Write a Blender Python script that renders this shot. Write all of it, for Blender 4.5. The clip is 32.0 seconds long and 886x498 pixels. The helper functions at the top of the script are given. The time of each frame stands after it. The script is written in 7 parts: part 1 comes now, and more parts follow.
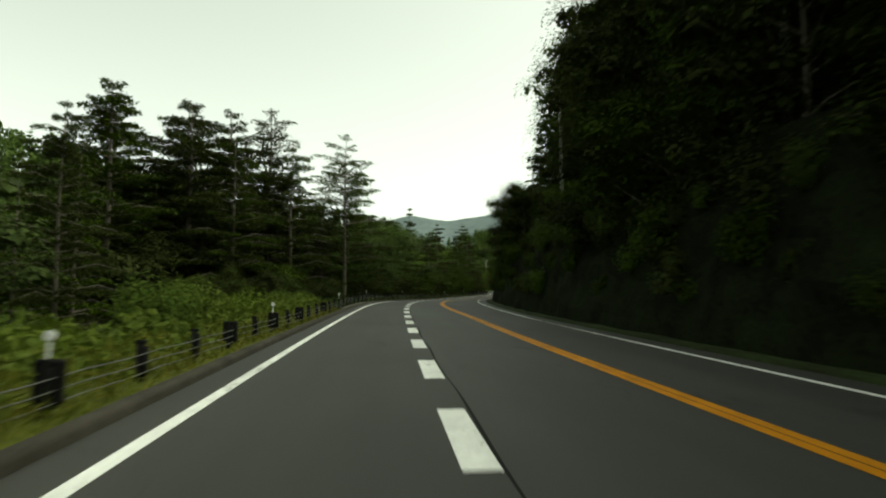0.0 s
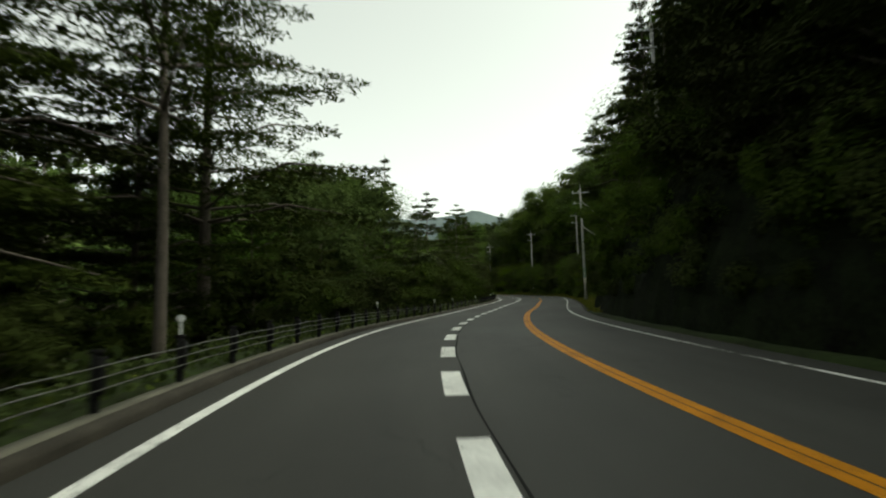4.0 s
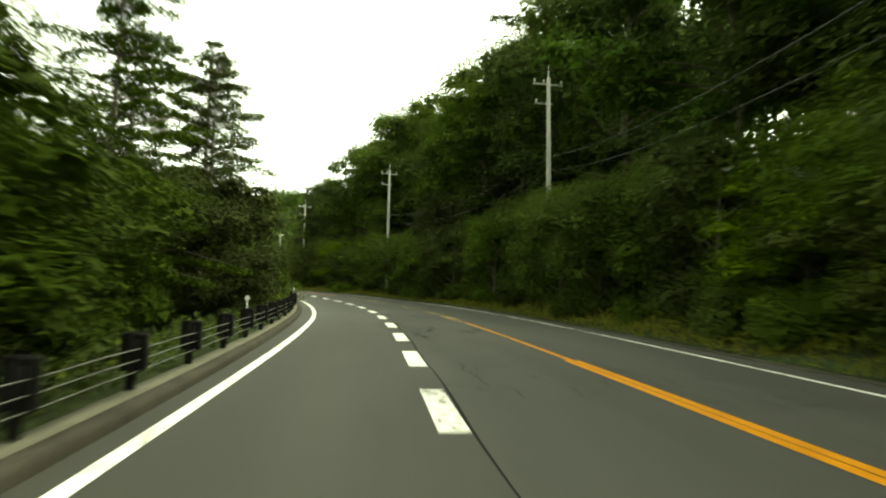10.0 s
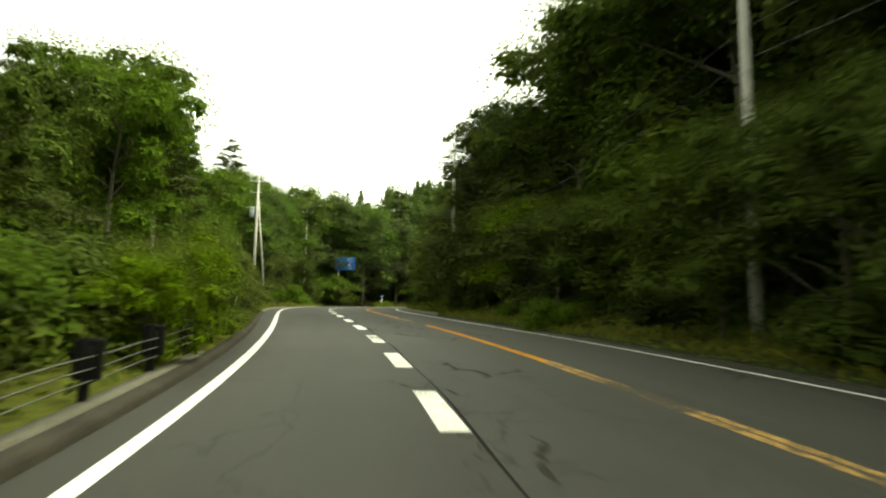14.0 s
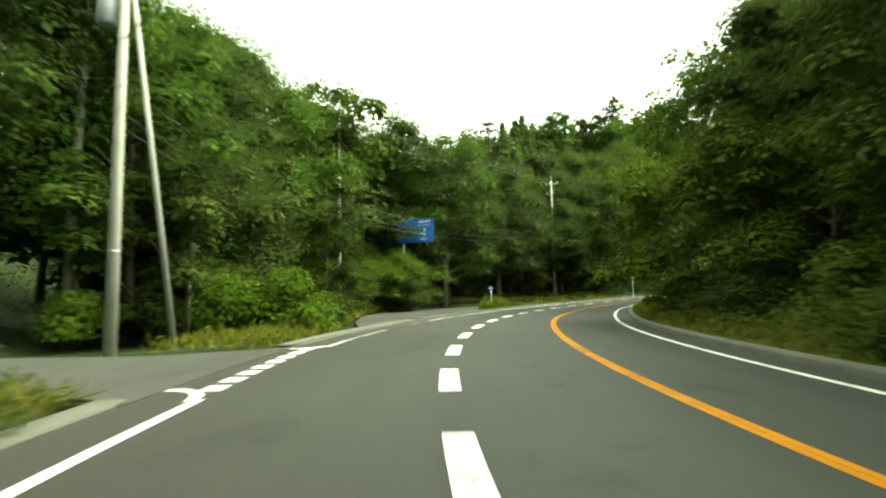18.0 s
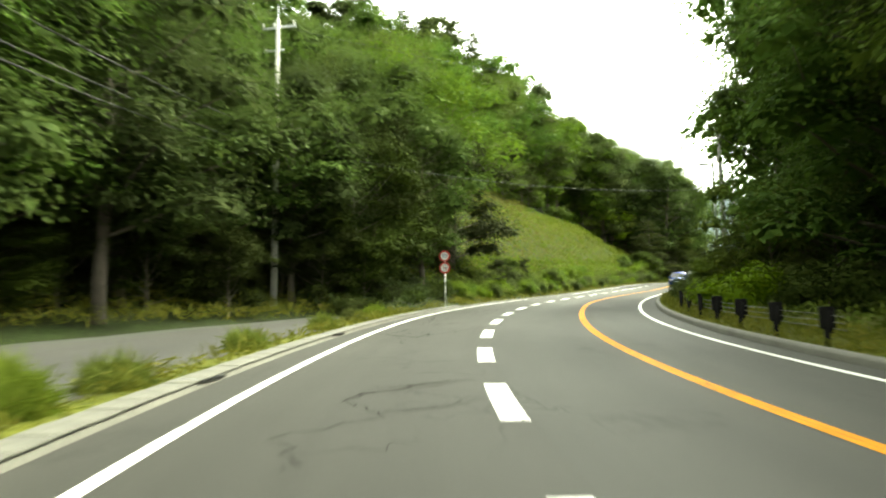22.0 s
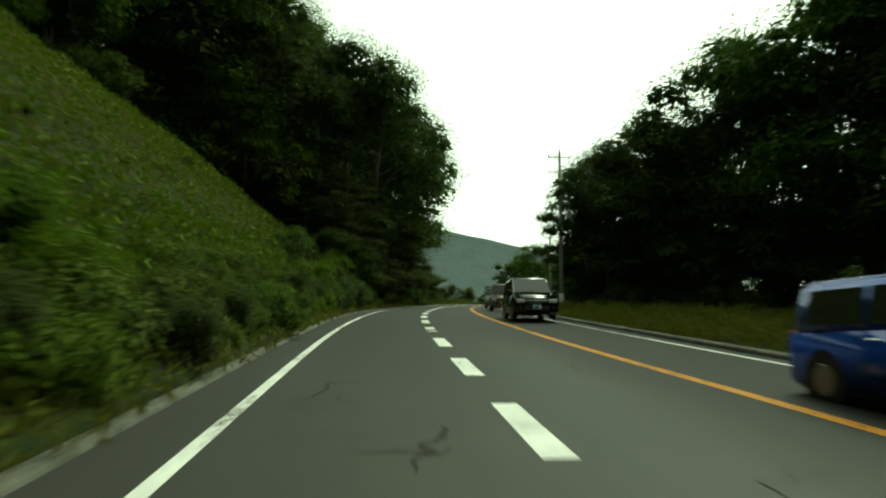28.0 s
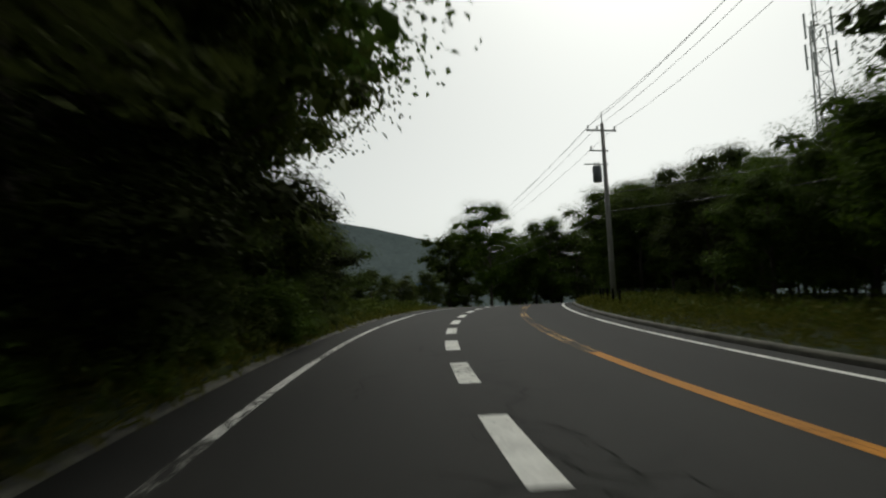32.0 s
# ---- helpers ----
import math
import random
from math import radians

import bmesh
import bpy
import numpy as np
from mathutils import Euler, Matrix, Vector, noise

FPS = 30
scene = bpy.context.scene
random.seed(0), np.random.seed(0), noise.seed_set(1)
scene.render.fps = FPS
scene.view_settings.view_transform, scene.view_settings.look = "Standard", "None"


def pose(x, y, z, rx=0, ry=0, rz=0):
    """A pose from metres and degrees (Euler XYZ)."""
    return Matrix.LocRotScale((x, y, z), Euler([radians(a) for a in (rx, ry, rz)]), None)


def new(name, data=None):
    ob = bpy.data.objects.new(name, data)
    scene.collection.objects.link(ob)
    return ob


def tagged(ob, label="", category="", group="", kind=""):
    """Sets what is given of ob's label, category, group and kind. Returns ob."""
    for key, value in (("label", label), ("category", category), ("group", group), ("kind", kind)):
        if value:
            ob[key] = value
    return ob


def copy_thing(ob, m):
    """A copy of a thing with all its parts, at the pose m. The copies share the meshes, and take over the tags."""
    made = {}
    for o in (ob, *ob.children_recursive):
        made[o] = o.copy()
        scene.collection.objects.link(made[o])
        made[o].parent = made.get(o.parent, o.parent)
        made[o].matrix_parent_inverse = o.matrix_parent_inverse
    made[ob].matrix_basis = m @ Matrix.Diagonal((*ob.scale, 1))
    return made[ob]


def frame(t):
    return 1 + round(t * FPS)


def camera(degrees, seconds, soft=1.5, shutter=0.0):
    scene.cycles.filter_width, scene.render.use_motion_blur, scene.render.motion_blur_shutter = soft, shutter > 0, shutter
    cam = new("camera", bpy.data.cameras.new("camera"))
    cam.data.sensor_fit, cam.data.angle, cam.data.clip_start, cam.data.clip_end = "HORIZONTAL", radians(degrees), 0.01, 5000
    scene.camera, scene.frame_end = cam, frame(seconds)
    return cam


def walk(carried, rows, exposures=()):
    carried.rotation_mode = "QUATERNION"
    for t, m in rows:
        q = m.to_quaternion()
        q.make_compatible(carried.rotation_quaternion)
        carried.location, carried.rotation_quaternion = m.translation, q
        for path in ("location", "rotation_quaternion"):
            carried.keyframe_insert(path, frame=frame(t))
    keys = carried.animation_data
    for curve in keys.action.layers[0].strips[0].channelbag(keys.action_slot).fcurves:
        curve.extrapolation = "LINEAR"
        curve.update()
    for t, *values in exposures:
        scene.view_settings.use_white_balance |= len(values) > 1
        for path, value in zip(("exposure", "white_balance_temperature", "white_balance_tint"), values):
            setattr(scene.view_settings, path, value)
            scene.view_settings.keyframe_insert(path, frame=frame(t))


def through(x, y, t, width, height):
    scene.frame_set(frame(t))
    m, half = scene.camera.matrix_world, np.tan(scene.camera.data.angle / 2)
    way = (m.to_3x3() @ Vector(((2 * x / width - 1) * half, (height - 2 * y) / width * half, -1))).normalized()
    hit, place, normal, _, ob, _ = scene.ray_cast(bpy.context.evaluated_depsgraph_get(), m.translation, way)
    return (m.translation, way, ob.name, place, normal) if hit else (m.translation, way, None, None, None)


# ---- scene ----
cam = camera(68.2, 32.0, soft=2.1, shutter=0.5)
PATH = [
    (0.0, 0.000, 0.000, 1.370, 97.00, 0.30, 13.00),
    (0.5, -1.789, 5.513, 1.736, 97.09, 0.49, 12.98),
    (1.0, -3.551, 11.022, 2.099, 96.99, 0.50, 12.69),
    (1.5, -5.278, 16.530, 2.457, 96.74, 0.49, 12.31),
    (2.0, -6.969, 22.037, 2.820, 97.17, 0.42, 12.01),
    (2.5, -8.625, 27.542, 3.195, 97.20, 0.69, 11.79),
    (3.0, -10.247, 33.045, 3.579, 97.22, 0.83, 11.50),
    (3.5, -11.825, 38.549, 3.969, 97.47, 1.37, 11.18),
    (4.0, -13.330, 44.060, 4.357, 97.22, 1.53, 10.43),
    (4.5, -14.724, 49.619, 4.737, 97.19, 2.18, 8.62),
    (5.0, -15.962, 55.263, 5.101, 96.94, 2.01, 6.73),
    (5.5, -17.006, 60.994, 5.442, 96.58, 1.07, 4.20),
    (6.0, -17.835, 66.807, 5.758, 96.27, -0.03, 1.70),
    (6.5, -18.467, 72.693, 6.061, 96.21, -0.67, -0.11),
    (7.0, -18.938, 78.641, 6.366, 96.39, -0.64, -1.57),
    (7.5, -19.285, 84.645, 6.683, 96.41, -1.18, -2.49),
    (8.0, -19.529, 90.702, 7.019, 96.62, -1.49, -3.31),
    (8.5, -19.672, 96.797, 7.381, 97.07, -1.59, -4.30),
    (9.0, -19.720, 102.917, 7.759, 97.00, -1.56, -5.26),
    (9.5, -19.705, 109.060, 8.139, 96.90, -0.94, -5.57),
    (10.0, -19.684, 115.228, 8.519, 96.82, -0.93, -5.36),
    (10.5, -19.717, 121.419, 8.905, 97.08, -1.38, -4.49),
    (11.0, -19.848, 127.632, 9.301, 97.10, -1.50, -3.41),
    (11.5, -20.098, 133.845, 9.699, 97.09, -1.62, -2.39),
    (12.0, -20.480, 140.036, 10.093, 96.92, -2.01, -1.18),
    (12.5, -21.025, 146.199, 10.488, 97.09, -2.55, 0.44),
    (13.0, -21.790, 152.322, 10.894, 97.13, -2.19, 2.75),
    (13.5, -22.838, 158.388, 11.321, 97.58, -1.69, 6.00),
    (14.0, -24.205, 164.373, 11.765, 97.76, -1.12, 9.27),
    (14.5, -25.870, 170.265, 12.211, 97.35, -0.92, 11.95),
    (15.0, -27.765, 176.068, 12.655, 97.67, -0.95, 13.76),
    (15.5, -29.818, 181.799, 13.099, 97.61, -0.22, 14.92),
    (16.0, -31.975, 187.473, 13.535, 97.52, 0.13, 16.24),
    (16.5, -34.188, 193.107, 13.945, 97.15, 0.42, 17.11),
    (17.0, -36.396, 198.723, 14.322, 96.73, 0.68, 17.15),
    (17.5, -38.521, 204.352, 14.671, 96.52, 0.89, 16.00),
    (18.0, -40.495, 210.018, 15.006, 96.67, 0.92, 14.19),
    (18.5, -42.268, 215.730, 15.331, 96.42, 1.29, 12.16),
    (19.0, -43.799, 221.494, 15.647, 96.39, 1.45, 9.38),
    (19.5, -45.044, 227.308, 15.953, 96.31, 0.87, 6.27),
    (20.0, -45.963, 233.164, 16.250, 96.28, 1.26, 2.70),
    (20.5, -46.531, 239.047, 16.536, 96.02, 1.02, -0.89),
    (21.0, -46.732, 244.935, 16.813, 96.09, 0.97, -4.44),
    (21.5, -46.540, 250.807, 17.089, 96.02, 0.54, -8.63),
    (22.0, -45.931, 256.632, 17.373, 96.21, 0.69, -13.32),
    (22.5, -44.921, 262.395, 17.674, 96.49, 0.70, -16.81),
    (23.0, -43.532, 268.085, 17.996, 96.61, 0.71, -20.32),
    (23.5, -41.779, 273.679, 18.337, 96.89, 0.91, -24.19),
    (24.0, -39.676, 279.158, 18.692, 96.98, 1.28, -27.86),
    (24.5, -37.260, 284.513, 19.048, 96.81, 1.36, -30.80),
    (25.0, -34.569, 289.743, 19.397, 96.79, 0.80, -33.69),
    (25.5, -31.626, 294.841, 19.739, 96.62, 0.21, -36.51),
    (26.0, -28.442, 299.800, 20.078, 96.69, -0.19, -39.39),
    (26.5, -25.022, 304.631, 20.421, 96.70, -0.50, -42.09),
    (27.0, -21.391, 309.366, 20.777, 96.84, -0.67, -43.99),
    (27.5, -17.615, 314.047, 21.152, 97.07, -0.60, -44.59),
    (28.0, -13.757, 318.722, 21.551, 97.30, -0.40, -44.57),
    (28.5, -9.851, 323.418, 21.968, 97.40, -0.19, -44.60),
    (29.0, -5.902, 328.140, 22.396, 97.40, 0.17, -44.81),
    (29.5, -1.902, 332.860, 22.824, 97.39, 0.12, -45.24),
    (30.0, 2.173, 337.537, 23.245, 97.21, 0.39, -46.33),
    (30.5, 6.363, 342.131, 23.650, 97.17, 0.62, -47.93),
    (31.0, 10.699, 346.610, 24.029, 96.63, 1.19, -50.01),
    (31.5, 15.192, 350.954, 24.380, 96.49, 1.62, -52.29),
    (32.0, 19.840, 355.156, 24.708, 96.30, 2.40, -54.50),
]

walk(cam, [(r[0], pose(*r[1:])) for r in PATH],
     exposures=[(0, 1.12, 7400, -14), (2, 1.27, 7300, -11), (4.5, 1.0, 7050, -8), (6.5, 1.58, 8750, -21), (8, 1.95, 8800, -21), (9, 2.12, 8700, -19), (10, 2.5, 8800, -21), (11.2, 2.95, 8900, -23), (12, 2.8, 8650, -19), (13, 2.58, 8500, -14), (14.5, 2.2, 8500, -14), (18, 2.75, 8000, -23),
                (20, 3.25, 7500, -20), (21, 3.4, 7500, -16), (22.2, 3.2, 7650, -10), (24, 1.8, 8700, -9), (25, 0.84, 8450, -10), (26, 0.4, 8250, -11), (29, 0.74, 7300, -42), (30, 0.52, 7200, -31), (31, -0.35, 6850, -4), (32, -0.48, 6700, 2)])

# ---- light: a bright overcast sky with a veiled, wide sun ----
world = bpy.data.worlds.new("overcast_sky")
scene.world = world
world.use_nodes = True
_n, _l = world.node_tree.nodes, world.node_tree.links
_sky = _n.new("ShaderNodeTexSky")
_sky.sky_type, _sky.sun_disc = "NISHITA", False
_sky.sun_elevation, _sky.sun_rotation = radians(50), radians(75)
_sky.air_density, _sky.dust_density, _sky.ozone_density = 0.7, 2.5, 0.5
_hs = _n.new("ShaderNodeHueSaturation")
_hs.inputs["Saturation"].default_value = 0.14
_bg = next(n for n in _n if n.type == "BACKGROUND")
_bg.inputs["Strength"].default_value = 0.15
_l.new(_sky.outputs[0], _hs.inputs["Color"])
_l.new(_hs.outputs[0], _bg.inputs["Color"])
sun_data = bpy.data.lights.new("sun", "SUN")
sun_data.energy, sun_data.angle, sun_data.color = 0.9, radians(24), (1.0, 0.96, 0.9)
sun = new("sun", sun_data)
sun.matrix_world = pose(0, 0, 200, 40, 0, 180 - 75)

# ---- materials ----
def material(name, base, rough=0.6, metal=0.0, vary=0.15, scale=4.0, fine=40.0, bump=0.0, spec=0.5, tint=None, coords="Object"):
    """A surface whose colour wanders at two scales round its base, with fine relief."""
    m = bpy.data.materials.new(name)
    m.use_nodes = True
    nt = m.node_tree
    n, l = nt.nodes, nt.links
    p = n["Principled BSDF"]
    p.inputs["Roughness"].default_value, p.inputs["Metallic"].default_value = rough, metal
    p.inputs["Specular IOR Level"].default_value = spec
    tc = n.new("ShaderNodeTexCoord")
    a, b = n.new("ShaderNodeTexNoise"), n.new("ShaderNodeTexNoise")
    a.inputs["Scale"].default_value, b.inputs["Scale"].default_value = scale, fine
    a.inputs["Detail"].default_value, b.inputs["Detail"].default_value = 4, 2
    for t in (a, b):
        l.new(tc.outputs[coords], t.inputs["Vector"])
    mixed = n.new("ShaderNodeMath")
    mixed.operation = "ADD"
    l.new(a.outputs[0], mixed.inputs[0])
    l.new(b.outputs[0], mixed.inputs[1])
    ramp = n.new("ShaderNodeMapRange")
    ramp.inputs["From Min"].default_value, ramp.inputs["From Max"].default_value = 0.65, 1.35
    l.new(mixed.outputs[0], ramp.inputs["Value"])
    mix = n.new("ShaderNodeMix")
    mix.data_type = "RGBA"
    dark = [c * (1 - vary) for c in base]
    light = [min(1, c * (1 + vary)) for c in (tint or base)]
    mix.inputs["A"].default_value, mix.inputs["B"].default_value = (*dark, 1), (*light, 1)
    l.new(ramp.outputs[0], mix.inputs["Factor"])
    l.new(mix.outputs["Result"], p.inputs["Base Color"])
    if bump:
        bp = n.new("ShaderNodeBump")
        bp.inputs["Strength"].default_value, bp.inputs["Distance"].default_value = bump, 0.02
        l.new(b.outputs[0], bp.inputs["Height"])
        l.new(bp.outputs[0], p.inputs["Normal"])
    return m


def leaf_material(name, dark, light, gloss=0.05, through=0.24):
    """Leaves: colour by leaf and by plant, a soft sheen, some light let through."""
    m = bpy.data.materials.new(name)
    m.use_nodes = True
    n, l = m.node_tree.nodes, m.node_tree.links
    p, out = n["Principled BSDF"], n["Material Output"]
    p.inputs["Roughness"].default_value, p.inputs["Specular IOR Level"].default_value = 0.7, gloss
    geo, info = n.new("ShaderNodeNewGeometry"), n.new("ShaderNodeObjectInfo")
    mix = n.new("ShaderNodeMix")
    mix.data_type = "RGBA"
    mix.inputs["A"].default_value, mix.inputs["B"].default_value = (*dark, 1), (*light, 1)
    l.new(geo.outputs["Random Per Island"], mix.inputs["Factor"])
    hs = n.new("ShaderNodeHueSaturation")
    for socket, lo, hi in (("Hue", 0.474, 0.5), ("Value", 0.72, 1.3), ("Saturation", 0.85, 1.1)):
        mr = n.new("ShaderNodeMapRange")
        mr.inputs["To Min"].default_value, mr.inputs["To Max"].default_value = lo, hi
        l.new(info.outputs["Random"], mr.inputs["Value"])
        l.new(mr.outputs[0], hs.inputs[socket])
    l.new(mix.outputs["Result"], hs.inputs["Color"])
    l.new(hs.outputs[0], p.inputs["Base Color"])
    tr, ms = n.new("ShaderNodeBsdfTranslucent"), n.new("ShaderNodeMixShader")
    l.new(hs.outputs[0], tr.inputs["Color"])
    ms.inputs[0].default_value = through
    l.new(p.outputs[0], ms.inputs[1])
    l.new(tr.outputs[0], ms.inputs[2])
    l.new(ms.outputs[0], out.inputs["Surface"])
    return m


def asphalt_material(name, base, crack=0.6, patch=0.3, seam=0.0):
    """Worn asphalt: aggregate grain, stains, patches and crack lines, laid by the road's own metres."""
    m = bpy.data.materials.new(name)
    m.use_nodes = True
    n, l = m.node_tree.nodes, m.node_tree.links
    p = n["Principled BSDF"]
    p.inputs["Specular IOR Level"].default_value = 0.25
    uv = n.new("ShaderNodeUVMap")

    def noise_at(scale, detail=3, stretch=(1, 1, 1), rough=0.55):
        mp, t = n.new("ShaderNodeMapping"), n.new("ShaderNodeTexNoise")
        mp.inputs["Scale"].default_value = stretch
        t.inputs["Scale"].default_value, t.inputs["Detail"].default_value, t.inputs["Roughness"].default_value = scale, detail, rough
        l.new(uv.outputs[0], mp.inputs[0])
        l.new(mp.outputs[0], t.inputs["Vector"])
        return t.outputs[0]

    def ranged(sock, lo, hi, a, b):
        r = n.new("ShaderNodeMapRange")
        for k, v in (("From Min", lo), ("From Max", hi), ("To Min", a), ("To Max", b)):
            r.inputs[k].default_value = v
        l.new(sock, r.inputs["Value"])
        return r.outputs[0]

    def calc(op, a, b):
        c = n.new("ShaderNodeMath")
        c.operation = op
        for i, x in enumerate((a, b)):
            if isinstance(x, float):
                c.inputs[i].default_value = x
            else:
                l.new(x, c.inputs[i])
        return c.outputs[0]

    broad = ranged(noise_at(0.12, 4, (1, 0.35, 1)), 0.3, 0.7, 0.78, 1.22)
    streak = ranged(noise_at(1.1, 3, (1, 0.05, 1)), 0.3, 0.7, 0.87, 1.13)
    grain = ranged(noise_at(55.0, 2), 0.3, 0.7, 0.8, 1.2)
    stains = ranged(noise_at(0.42, 5, (1, 0.5, 1), 0.7), 0.60, 0.70, 1.0, 1.0 - patch)
    # cracks: thin borders of warped cells, only where a slow mask allows
    vor, mp = n.new("ShaderNodeTexVoronoi"), n.new("ShaderNodeMapping")
    vor.feature = "DISTANCE_TO_EDGE"
    vor.inputs["Scale"].default_value = 0.9
    mp.inputs["Scale"].default_value = (1.0, 0.55, 1)
    warp, wn = n.new("ShaderNodeMix"), n.new("ShaderNodeTexNoise")
    warp.data_type = "RGBA"
    warp.inputs["Factor"].default_value = 0.45
    wn.inputs["Scale"].default_value, wn.inputs["Detail"].default_value = 2.2, 8
    l.new(uv.outputs[0], mp.inputs[0])
    l.new(mp.outputs[0], wn.inputs["Vector"])
    l.new(mp.outputs[0], warp.inputs["A"])
    l.new(wn.outputs["Color"], warp.inputs["B"])
    l.new(warp.outputs["Result"], vor.inputs["Vector"])
    line = ranged(vor.outputs["Distance"], 0.003, 0.011, 1.0, 0.0)
    mask = ranged(noise_at(0.3, 3, (1, 0.3, 1)), 0.54, 0.62, 0.0, crack)
    cracks = ranged(calc("MULTIPLY", line, mask), 0.0, 1.0, 1.0, 0.25)
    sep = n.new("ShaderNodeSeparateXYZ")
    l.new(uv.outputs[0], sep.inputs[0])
    # past 336 m and in the far lane, dimmer light is put into the colour
    dim_far = ranged(sep.outputs["Y"], 336.0, 356.0, 1.0, 0.43)
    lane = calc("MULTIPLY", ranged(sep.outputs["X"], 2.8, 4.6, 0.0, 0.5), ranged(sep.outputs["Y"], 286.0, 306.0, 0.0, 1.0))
    broad = calc("MULTIPLY", calc("MULTIPLY", broad, dim_far), calc("SUBTRACT", 1.0, lane))
    total = calc("MULTIPLY", calc("MULTIPLY", broad, streak), calc("MULTIPLY", calc("MULTIPLY", grain, stains), cracks))
    col = n.new("ShaderNodeVectorMath")
    col.operation = "SCALE"
    col.inputs[0].default_value = base
    l.new(total, col.inputs["Scale"])
    l.new(col.outputs[0], p.inputs["Base Color"])
    l.new(ranged(broad, 0.5, 1.22, 0.84, 0.66), p.inputs["Roughness"])
    bp = n.new("ShaderNodeBump")
    bp.inputs["Strength"].default_value, bp.inputs["Distance"].default_value = 0.35, 0.006
    l.new(calc("MULTIPLY", grain, cracks), bp.inputs["Height"])
    l.new(bp.outputs[0], p.inputs["Normal"])
    return m


def paint_material(name, base, wear, dirt=0.25, worn_by="Object"):
    """Road paint, chipped through to the asphalt below and greyed by tyres."""
    m = material(name, base, 0.7, vary=dirt, scale=1.5, fine=18.0, bump=0.1, spec=0.15)
    n, l = m.node_tree.nodes, m.node_tree.links
    p, out = n["Principled BSDF"], n["Material Output"]
    tc, t, t2 = n.new("ShaderNodeTexCoord"), n.new("ShaderNodeTexNoise"), n.new("ShaderNodeTexNoise")
    t.inputs["Scale"].default_value, t.inputs["Detail"].default_value, t.inputs["Roughness"].default_value = 9.0, 6, 0.75
    t2.inputs["Scale"].default_value = 0.25
    l.new(tc.outputs["Object"], t.inputs["Vector"])
    l.new(tc.outputs["Object"], t2.inputs["Vector"])
    add = n.new("ShaderNodeMath")
    add.operation = "MULTIPLY_ADD"
    add.inputs[1].default_value = 0.55
    l.new(t2.outputs[0], add.inputs[0])
    l.new(t.outputs[0], add.inputs[2])
    r = n.new("ShaderNodeMapRange")
    r.inputs["From Min"].default_value, r.inputs["From Max"].default_value = 0.98 - wear, 1.06 - wear
    l.new(add.outputs[0], r.inputs["Value"])
    clear, ms = n.new("ShaderNodeBsdfTransparent"), n.new("ShaderNodeMixShader")
    l.new(r.outputs[0], ms.inputs[0])
    l.new(p.outputs[0], ms.inputs[1])
    l.new(clear.outputs[0], ms.inputs[2])
    l.new(ms.outputs[0], out.inputs["Surface"])
    return m


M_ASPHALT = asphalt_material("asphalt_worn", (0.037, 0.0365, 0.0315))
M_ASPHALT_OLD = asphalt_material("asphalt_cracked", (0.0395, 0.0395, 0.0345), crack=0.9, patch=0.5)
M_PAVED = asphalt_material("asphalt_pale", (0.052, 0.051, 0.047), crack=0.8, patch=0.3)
M_TAR = material("old_tar_smear", (0.03, 0.029, 0.026), 0.9, spec=0.1, vary=0.4, fine=30)
M_SEAM = material("tar_seam", (0.015, 0.015, 0.014), 0.95, spec=0.08, vary=0.4, fine=30)
M_WHITE = paint_material("road_paint_white", (0.78, 0.78, 0.74), 0.10)
M_WHITE_WORN = paint_material("road_paint_white_worn", (0.72, 0.72, 0.68), 0.17)
M_WHITE_BAD = paint_material("road_paint_white_chipped", (0.6, 0.6, 0.55), 0.30, dirt=0.4)
M_WHITE_SPECK = paint_material("road_paint_white_speckled", (0.74, 0.74, 0.7), 0.125, dirt=0.3)
M_ORANGE = paint_material("road_paint_orange", (0.52, 0.205, 0.006), 0.10)
M_ORANGE_WORN = paint_material("road_paint_orange_worn", (0.5, 0.3, 0.1), 0.27)
M_KERB = material("kerb_asphalt", (0.03, 0.027, 0.021), 0.9, vary=0.35, scale=1.2, fine=25, bump=0.5, tint=(0.045, 0.04, 0.031), spec=0.15)
M_CONCRETE = material("concrete_weathered", (0.115, 0.112, 0.094), 0.85, vary=0.3, scale=1.5, fine=22, bump=0.35)
M_FOOTING = material("footing_concrete", (0.115, 0.11, 0.085), 0.9, vary=0.35, scale=1.1, fine=16, bump=0.4, spec=0.2)
M_CONCRETE_MOSSY = material("concrete_mossy", (0.055, 0.056, 0.038), 0.9, vary=0.6, scale=1.2, fine=12, bump=0.6, tint=(0.1, 0.097, 0.075))
M_POLE = material("pole_concrete", (0.36, 0.35, 0.32), 0.8, vary=0.2, scale=1.2, fine=30, bump=0.15)
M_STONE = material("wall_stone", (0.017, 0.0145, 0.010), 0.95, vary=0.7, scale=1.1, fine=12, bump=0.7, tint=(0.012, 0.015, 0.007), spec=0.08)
# rock set darker than real stone: the overhang's shade is in its colour
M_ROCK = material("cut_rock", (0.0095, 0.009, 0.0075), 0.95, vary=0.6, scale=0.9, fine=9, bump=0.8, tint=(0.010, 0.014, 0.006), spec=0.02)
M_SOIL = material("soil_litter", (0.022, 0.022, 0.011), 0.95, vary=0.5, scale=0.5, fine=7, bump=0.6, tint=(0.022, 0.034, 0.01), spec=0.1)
M_GRASS_GROUND = material("grass_sward", (0.04, 0.058, 0.009), 0.95, vary=0.5, scale=0.35, fine=6, bump=0.6, tint=(0.085, 0.09, 0.016), spec=0.1)
M_BARK = material("bark", (0.09, 0.075, 0.06), 0.95, vary=0.4, scale=3, fine=25, bump=0.8)
M_BARK_PALE = material("bark_pale", (0.16, 0.145, 0.125), 0.9, vary=0.35, scale=3, fine=20, bump=0.6)
